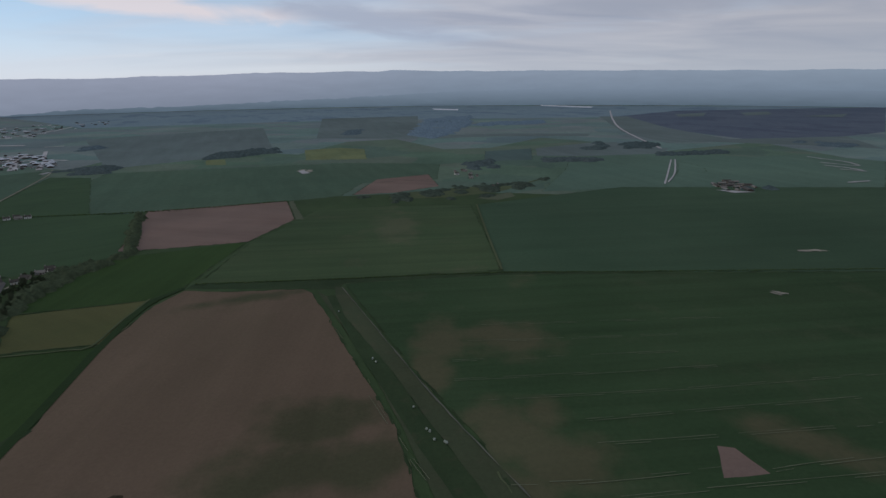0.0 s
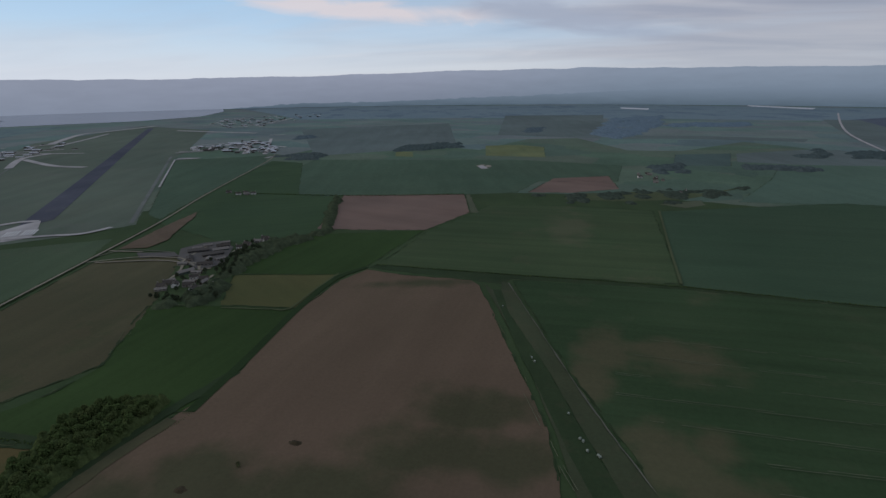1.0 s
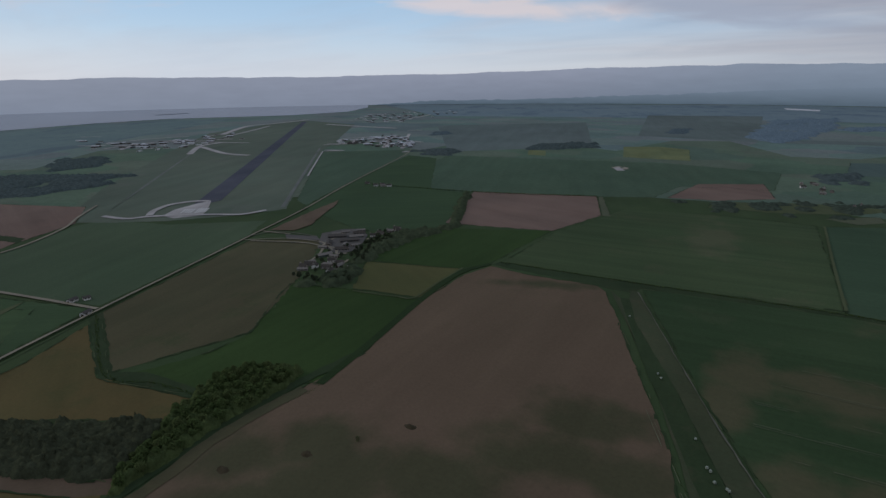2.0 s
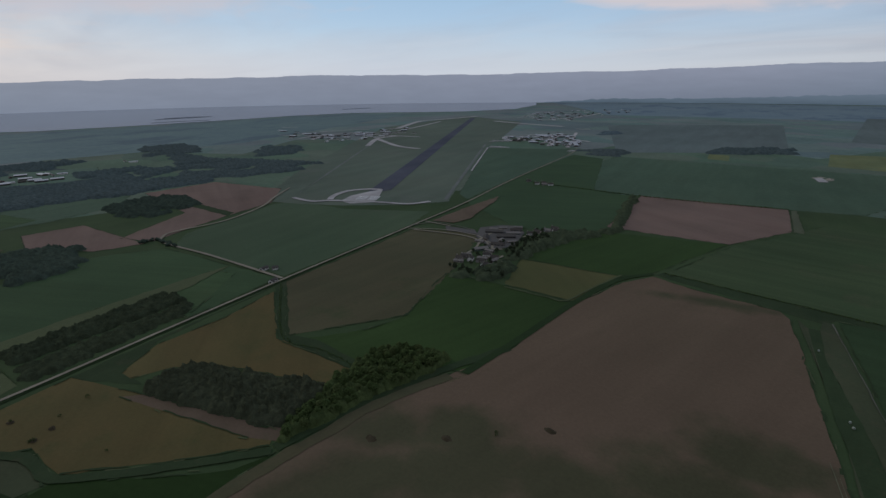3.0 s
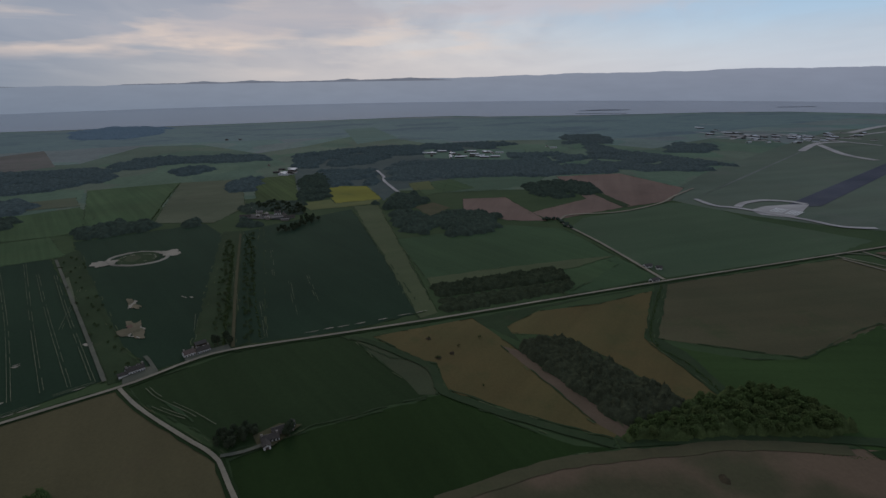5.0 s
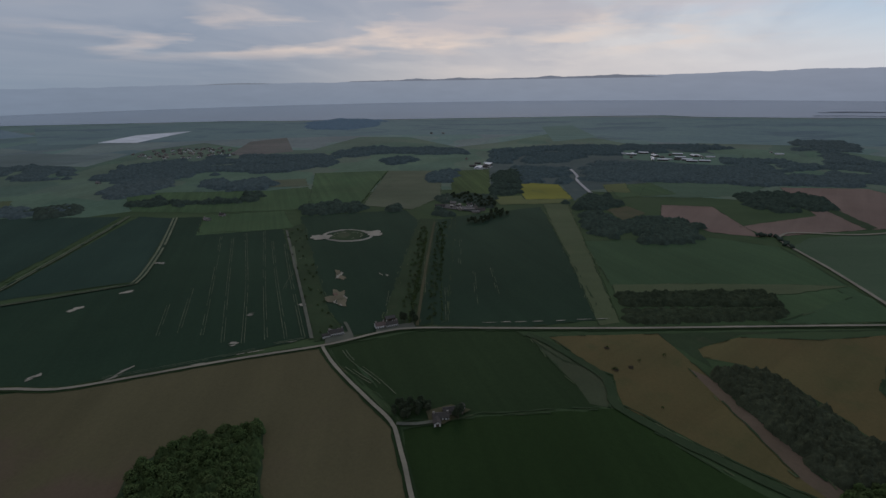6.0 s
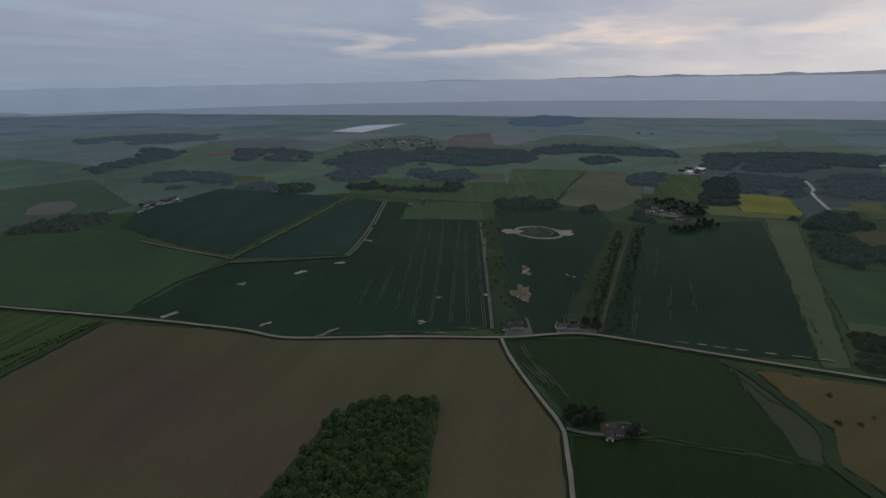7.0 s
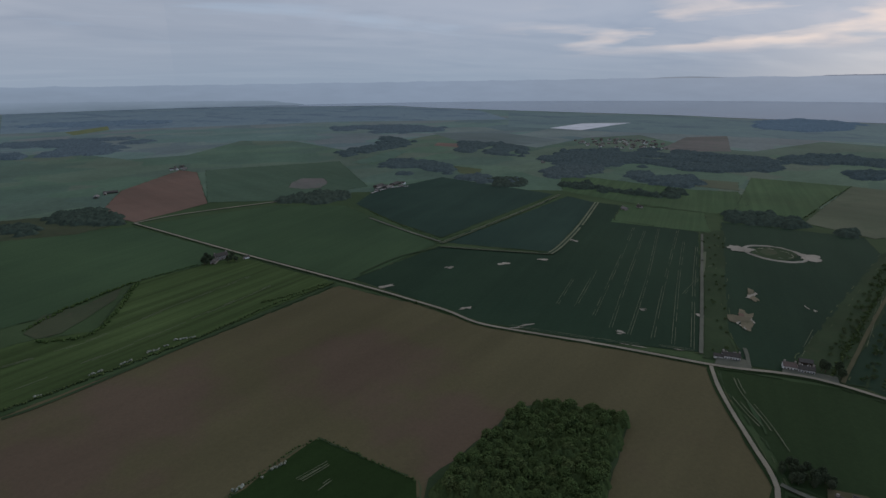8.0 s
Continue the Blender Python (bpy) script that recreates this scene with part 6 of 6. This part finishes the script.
def stand(ob, p, bearing_deg):
    ob.matrix_basis = Matrix.Translation((p[0], p[1], 0)) @ Matrix.Rotation(radians(bearing_deg), 4, "Z")
    return ob


def facing(p, q):
    """Turn that lays a building's long side along the line p to q."""
    return math.degrees(math.atan2(q[1] - p[1], q[0] - p[0]))


LANE_A, LANE_B = (-322, -231), (-376, -174)
along = facing(LANE_A, LANE_B) + 180
stand(house("cottage", 12, 6, 3.0, 2.1, "render_white", "slate", "long white cottage with dormers and grey slate roof", 2, 7, True), (-341, -231), along)
stand(house("cottage", 8, 6, 3.0, 2.1, "render_white", "tile_red", "white cottage with brown tiled roof beside the lane", 2, 4, False), (-365, -203), along)
stand(house("cottage", 10, 6, 2.8, 2.0, "render_white", "slate", "white cottage row with grey roof beside the lane", 2, 6, True), (-371, -195), along)
stand(barn("garage", 6, 4, 2.4, 1.2, "render_white", "slate", "small white garage beside a cottage", 2), (-334, -236), along)
stand(barn("outhouse", 8, 5, 2.4, 1.4, "dark_wood", "sheet_grey", "dark timber outhouse behind a cottage", 2), (-382, -202), along)
stand(house("farmhouse", 10, 6, 2.4, 1.7, "render_white", "slate", "pale rendered farmhouse with slate roof among trees", 2, 5), (-264, -108), 118)
stand(barn("byre", 12, 6, 2.8, 1.8, "stone", "slate", "low stone byre beside a farmhouse", 3), (-272, -103), 122)
stand(barn("outhouse", 4, 3, 2.2, 1.0, "render_white", "slate", "small white outhouse in a garden", 1), (-278, -99), 20)
stand(barn("outhouse", 6, 4, 2.4, 1.2, "render_white", "slate", "small white outhouse by a farmhouse", 1), (-258, -108), 28)
stand(house("farmhouse", 15, 8, 4.6, 3.0, "stone", "slate", "grey house beside the lane among trees", 2, 5, False, 2), (-19, -658), 20)
stand(barn("byre", 12, 6, 2.8, 1.8, "stone", "sheet_grey", "grey byre beside the lane house", 3), (-11, -646), 70)
stand(barn("outhouse", 6, 4, 2.5, 1.2, "render_white", "slate", "small white outhouse beside the lane", 1), (-46, -645), 30)
for p, w in (((-559, 211), 9), ((-516, 203), 10), ((-553, 221), 6)):
    stand(barn("outhouse", w, 5, 2.6, 1.5, "render_white", "sheet_grey", "small pale shed at a road junction", 2), p, 20 + 10 * w)

# prototypes for farms, villages and the airfield
proto_house = [house("house", 9, 6, 3.0, 2.0, "render_white", "slate", "white house with grey slate roof", 2, 3),
               house("house", 9, 6, 2.6, 2.2, "stone", "slate", "grey stone house with slate roof", 1, 3),
               house("house", 10, 6, 2.6, 2.0, "stone", "sheet_worn", "stone bungalow with weathered grey roof", 1, 4)]
proto_barn = [barn("barn", 24, 11, 3.2, 1.6, "sheet_grey", "sheet_grey", "large grey sheeted barn in a farmyard", 6),
              barn("barn", 16, 7, 2.8, 1.8, "stone", "slate", "stone barn with slate roof", 4),
              barn("barn", 18, 8, 2.8, 1.5, "sheet_green", "sheet_worn", "green barn with weathered sheet roof", 5),
              barn("barn", 11, 5, 2.4, 1.2, "stone", "sheet_worn", "small stone shed with weathered sheet roof", 3)]
proto_base = [barn("hangar", 24, 14, 3.6, 1.4, "sheet_grey", "sheet_light", "pale roofed aircraft hangar", 2),
              barn("workshop", 20, 7, 2.6, 1.0, "render_white", "sheet_light", "long pale workshop on the airfield", 3),
              barn("workshop", 14, 7, 2.8, 1.2, "sheet_grey", "sheet_grey", "grey workshop on the airfield", 2),
              barn("workshop", 16, 6, 2.4, 1.1, "render_white", "slate", "white barrack block with dark roof", 2)]


def put(protos, k, p, bearing_deg, group):
    ob = protos[k % len(protos)]
    m = Matrix.Translation((p[0], p[1], 0)) @ Matrix.Rotation(radians(bearing_deg), 4, "Z")
    if ob.name in used:
        ob = copy_thing(ob, m)
    else:
        used.add(ob.name)
        ob.matrix_basis = m
    ob["group"] = group
    return ob


FARM = "buildings of the farm by the belt"
for k, p, a in ((0, (-468, 502), 48), (1, (-480, 535), 42), (0, (-495, 508), 40), (1, (-450, 468), 30), (1, (-482, 479), 130), (3, (-500, 530), 52), (3, (-439, 443), 15),
                (3, (-505, 517), 40), (3, (-488, 548), 42), (3, (-460, 485), 120), (3, (-476, 462), 20), (2, (-472, 520), 48), (3, (-447, 490), 60)):
    put(proto_barn, k, p, a, FARM)
for k, p, a in ((1, (-443, 406), 30), (0, (-431, 404), 120), (1, (-419, 408), 30), (0, (-429, 428), 50), (1, (-416, 428), 30), (2, (-395, 418), 20), (0, (-405, 401), 100), (2, (-388, 417), 30), (1, (-442, 397), 10),
                (0, (-455, 535), 40), (1, (-455, 550), 10), (2, (-450, 565), 20), (0, (-440, 570), 60), (1, (-450, 580), 20)):
    put(proto_house, k, p, a, FARM)
for k, p, a in ((3, (-447, 412), 60), (3, (-424, 417), 20), (3, (-436, 390), 35), (3, (-410, 421), 100), (3, (-398, 408), 40), (2, (-452, 440), 70)):
    put(proto_barn, k, p, a, FARM)


def settlement(poly, gap, protos, group, keep=0.8, turn_deg=0):
    for k, p in enumerate(scatter(poly, gap, 0.35, keep)):
        put(protos, rng.randrange(len(protos)), p, turn_deg + rng.choice((0, 90, 0, 90, 20)), group)


put(proto_house, 1, (-715, 830), 30, "houses in a row by the lane")
for k, p in enumerate(((-685, 820), (-680, 834), (-670, 825), (-660, 831))):
    put(proto_house, k, p, 30, "houses in a row by the lane")
settlement([(20, 1255), (45, 1275), (90, 1180), (75, 1135), (30, 1165)], 30, proto_house, "houses of the hamlet", 0.9)
settlement([(85, 1070), (115, 1085), (115, 1035), (85, 1025)], 26, proto_house, "houses of the hamlet", 0.9)
settlement([(-100, 950), (-50, 975), (-45, 945), (-90, 930)], 40, proto_house, "houses of the hamlet", 0.6)
settlement([(165, 1165), (225, 1190), (210, 1140), (165, 1130)], 40, proto_house, "houses of the hamlet", 0.7)
settlement([(535, 1075), (590, 1100), (600, 1020), (565, 985), (520, 1000)], 19, proto_barn, "sheds of the distant farm", 0.9)
settlement([(580, 1190), (615, 1170), (600, 1140), (565, 1160)], 60, proto_house, "sheds of the distant farm", 0.7)
settlement([(575, 945), (590, 940), (580, 920), (565, 920)], 40, proto_house, "sheds of the distant farm", 0.9)
settlement([(830, 1070), (865, 1080), (835, 1040), (810, 1040)], 60, proto_barn, "sheds by the moor", 0.8)
settlement([(-315, -990), (-375, -1015), (-390, -1000), (-355, -955), (-305, -935)], 19, proto_barn + proto_house, "sheds of the farm by the wheat", 0.7, 20)
road("concrete", [(-295, -935), (-340, -965), (-380, -965)], 4.0, "pale yard strip along farm sheds", "yard")
settlement([(-505, -975), (-540, -920), (-525, -900), (-495, -945)], 34, proto_house, "houses beyond the wheat", 0.8)
HEAD = "houses of the wooded farm"
for k, p, a in ((1, (-796, -319), 110), (3, (-800, -301), 20), (2, (-788, -266), 112), (1, (-792, -250), 108), (3, (-812, -292), 15), (3, (-776, -252), 100)):
    put(proto_barn, k, p, a, HEAD)
for k, p, a in ((0, (-798, -288), 110), (1, (-834, -322), 20), (2, (-786, -281), 15), (0, (-815, -275), 100), (1, (-806, -262), 30), (2, (-822, -306), 110)):
    put(proto_house, k, p, a, HEAD)
field("old_asphalt", [(-790, -325), (-815, -318), (-805, -245), (-776, -246)], "grey yard of a wooded farm", "yard", 0.6)
grove([(-880, -335), (-895, -300), (-850, -245), (-805, -225), (-818, -262), (-835, -300), (-850, -325)], dark_trees, 9.0, HEAD.replace("houses", "trees"), 0.85)
grove([(-800, -228), (-745, -226), (-700, -258), (-716, -222), (-780, -196)], dark_trees, 8.0, HEAD.replace("houses", "trees"), 0.75)
settlement([(-1230, -415), (-1280, -380), (-1200, -345), (-1160, -385)], 22, proto_base, "sheds of the estate", 0.9)
settlement([(-1340, -485), (-1455, -440), (-1360, -410), (-1270, -445)], 60, proto_house, "houses of the estate", 0.6)
settlement([(-620, -645), (-640, -620), (-620, -605), (-600, -620)], 24, proto_house, "houses round the paddock", 0.7)
settlement([(-595, -535), (-610, -525), (-595, -510), (-585, -525)], 22, proto_house, "houses round the paddock", 0.9)
settlement([(-1145, -1430), (-1305, -1405), (-1350, -1240), (-1215, -1110), (-1100, -1190), (-1075, -1315)], 25, proto_house, "houses of the village", 0.6)
settlement([(-790, -1130), (-810, -1130), (-775, -1075), (-765, -1090)], 40, proto_house, "houses among woods", 0.8)
settlement([(-1005, -865), (-1035, -855), (-1000, -825), (-980, -835)], 40, proto_house, "houses among woods", 0.8)
settlement([(35, -1465), (10, -1480), (5, -1400), (40, -1415)], 17, proto_house, "buildings of the hill farm", 0.9)
settlement([(165, -1165), (140, -1180), (135, -1145), (160, -1135)], 20, proto_barn, "buildings of the hill farm", 0.7)
settlement([(-395, -1560), (-420, -1590), (-385, -1430), (-375, -1460)], 50, proto_house, "houses by the far wood", 0.8)
settlement([(-1540, -85), (-1525, 145), (-1395, 130), (-1385, -55)], 32, proto_base, "sheds along the estate wood", 0.6)
settlement([(-1665, 265), (-1655, 315), (-1575, 300), (-1585, 255)], 45, proto_base, "sheds along the estate wood", 0.8)
settlement([(-1935, -835), (-1940, -670), (-1835, -635), (-1830, -790)], 140, proto_house, "houses near the coast", 0.5)
BASE = "buildings of the airfield"
settlement([(-1345, 1365), (-1315, 1525), (-1320, 1690), (-1185, 1610), (-1020, 1420), (-1070, 1340), (-1210, 1350)], 27, proto_base, BASE, 0.55, 35)
settlement([(-2145, 2405), (-2185, 2760), (-1880, 2685), (-1635, 2230), (-1805, 2100)], 48, proto_base, BASE, 0.6, 35)
settlement([(-2115, 2780), (-2150, 2950), (-2035, 3395), (-1765, 2935), (-1765, 2520)], 75, proto_base, BASE, 0.5, 35)
settlement([(-1960, 975), (-1880, 1100), (-1865, 1225), (-1720, 1225), (-1640, 1035), (-1675, 865)], 42, proto_base, BASE, 0.45, 35)
settlement([(-1895, 1090), (-1835, 1335), (-1670, 1300), (-1690, 1105)], 55, proto_base, BASE, 0.4, 35)
for pts in ([(-1300, 1315), (-1220, 1410), (-1140, 1550)], [(-1070, 1340), (-1205, 1525), (-1260, 1645)], [(-1190, 1195), (-1130, 1215)], [(-1005, 1335), (-1105, 1505), (-1050, 1510)], [(-1760, 885), (-1870, 1005), (-1875, 1135)], [(-1880, 1100), (-1775, 1205), (-1730, 1275)], [(-1820, 1300), (-1945, 1520), (-2085, 1745)], [(-2020, 2265), (-2145, 2605), (-2010, 2755)], [(-1780, 2110), (-1775, 2430), (-1875, 2790)], [(-1310, 1380), (-1365, 1465), (-1320, 1560)], [(-1910, 930), (-1875, 975), (-1850, 1045)], [(-2010, 1050), (-2005, 1155), (-1960, 1250)], [(-1785, 1135), (-1675, 1175), (-1565, 1215)], [(-1140, 1375), (-1120, 1445), (-1080, 1500)]):
    road("concrete", pts, 13.0, "pale concrete apron between hangars", "apron")
for pts in ([(-1290, 1290), (-1245, 1360), (-1320, 1490)], [(-1175, 1175), (-1135, 1210)], [(-1265, 1385), (-1200, 1475), (-1280, 1605)], [(-1280, 1605), (-1225, 1555), (-1070, 1325)], [(-1125, 1520), (-1265, 1730)], [(-950, 1265), (-950, 1295)], [(-2005, 875), (-1935, 930)], [(-2330, 1030), (-2285, 1085)],
            [(-1840, 875), (-1885, 1000)], [(-1735, 920), (-1705, 960)], [(-1835, 1100), (-1815, 1170)], [(-1915, 1285), (-1910, 1380)], [(-1995, 2200), (-1880, 2215)], [(-1985, 2630), (-1940, 2685)], [(-1360, 1855), (-1310, 1885)], [(-2175, 2480), (-2170, 2565)]):
    road("concrete", pts, 11.0, "pale concrete hard standing on the airfield", "apron")
settlement([(-1095, 1435), (-1055, 1465), (-990, 1390), (-1030, 1355)], 34, proto_base, BASE, 0.9, 35)
settlement([(-2200, 960), (-1895, 1025), (-1650, 940), (-1815, 840)], 48, proto_base, BASE, 0.6, 35)
settlement([(-1980, 1155), (-1960, 1455), (-1665, 1255), (-1730, 1030)], 60, proto_base, BASE, 0.5, 35)

# white bars at the runway's end
TH_A, TH_B = (-790, 490), (-2120, 1985)
run_turn = math.atan2(TH_B[1] - TH_A[1], TH_B[0] - TH_A[0])
bars = new("runway_marking")
bars.matrix_basis = Matrix.Translation((TH_A[0], TH_A[1], 1.32)) @ Matrix.Rotation(run_turn, 4, "Z")
tagged(bars, "white painted bars on the runway's end", "runway", kind="structure")
for k in range(10):
    o = (k - 4.5) * 3.6 + (1.8 if k > 4 else -1.8)
    mesh_object("bar", [(0, o - 1, 0), (30, o - 1, 0), (30, o + 1, 0), (0, o + 1, 0)], [(0, 1, 2, 3)], M["white_paint"], bars)


# ---- small things ----
def bale_proto():
    bm = bmesh.new()
    bmesh.ops.create_cone(bm, cap_ends=True, segments=18, radius1=0.75, radius2=0.75, depth=1.25, matrix=Matrix.Translation((0, 0, 0.74)) @ Matrix.Rotation(radians(90), 4, "X"))
    rims = [e for e in bm.edges if abs(abs(e.verts[0].co.y) - 0.625) < 1e-3 and abs(e.verts[0].co.y - e.verts[1].co.y) < 1e-3]
    bmesh.ops.bevel(bm, geom=rims, offset=0.12, segments=2, affect="EDGES")
    me = bpy.data.meshes.new("bale")
    bm.to_mesh(me)
    bm.free()
    me.materials.append(M["bale_wrap"])
    return tagged(new("bale", me), "round bale in pale wrap lying in grass", "bale", "bales in the grass strip")


bale = bale_proto()
spots = ((-97, 452), (-55, 364), (-52, 359), (-21, 300), (-12, 277), (-10, 275), (-7, 267), (-1, 265), (0, 264))
bale.matrix_basis = pose(spots[0][0], spots[0][1], 0.55, 0, 0, 20)
for k, (x, y) in enumerate(spots[1:]):
    copy_thing(bale, pose(x, y, 0.55, 0, 0, 40 * k + 15))


def heap(p, rx, ry, h, mat, label, name, seed):
    """A low heap with an uneven top."""
    verts, faces, n, m = [], [], 24, 6
    for j in range(m + 1):
        for i in range(n):
            a, q = 2 * math.pi * i / n, j / m
            w = 1 + 0.35 * noise.noise((math.cos(a) * 1.6, math.sin(a) * 1.6, seed))
            z = h * (math.cos(q * math.pi) * 0.5 + 0.5) * (1 + 0.5 * noise.noise((math.cos(a) * 2 * q, math.sin(a) * 2 * q, seed + 4)))
            verts.append((p[0] + rx * q * w * math.cos(a), p[1] + ry * q * w * math.sin(a), 0.4 + max(z, 0)))
            if j:
                k2 = j * n + i
                faces.append((k2 - n, k2, j * n + (i + 1) % n, (j - 1) * n + (i + 1) % n))
    return tagged(mesh_object(name, verts, faces, M[mat], smooth=True), label, "heap")


heap((-168, 223), 4.2, 2.4, 1.0, "manure", "dark heap of rotting straw on soil", "straw_mound", 1.0)
heap((-203, 172), 3.5, 2.5, 0.8, "manure", "small dark heap on ploughed soil", "straw_mound", 2.0)
heap((-232, 139), 4.0, 2.5, 0.8, "manure", "small dark heap on ploughed soil", "straw_mound", 3.0)
for k, p in enumerate(((-360, -12), (-391, -21), (-367, -2))):
    heap(p, 2.6, 2.0, 0.7, "manure", "dark tufted heap in stubble", "tuft", 5.0 + k)

# sandbars off the coast
for k, (pts, w) in enumerate((([(-3325, 750), (-3345, 875), (-3365, 1025)], 26), ([(-3470, 2000), (-3470, 2115), (-3470, 2230)], 30), ([(-3385, 810), (-3415, 940), (-3375, 1070)], 24), ([(-3080, 675), (-3095, 815), (-3075, 955)], 22))):
    line = smooth_line(pts, 30)
    v, f = strip_geometry(line, w, 1.6, 0, 6)
    tagged(mesh_object("sandbar", v, f, M["heath"]), "low dark sandbar in calm water", "sandbar", kind="structure")
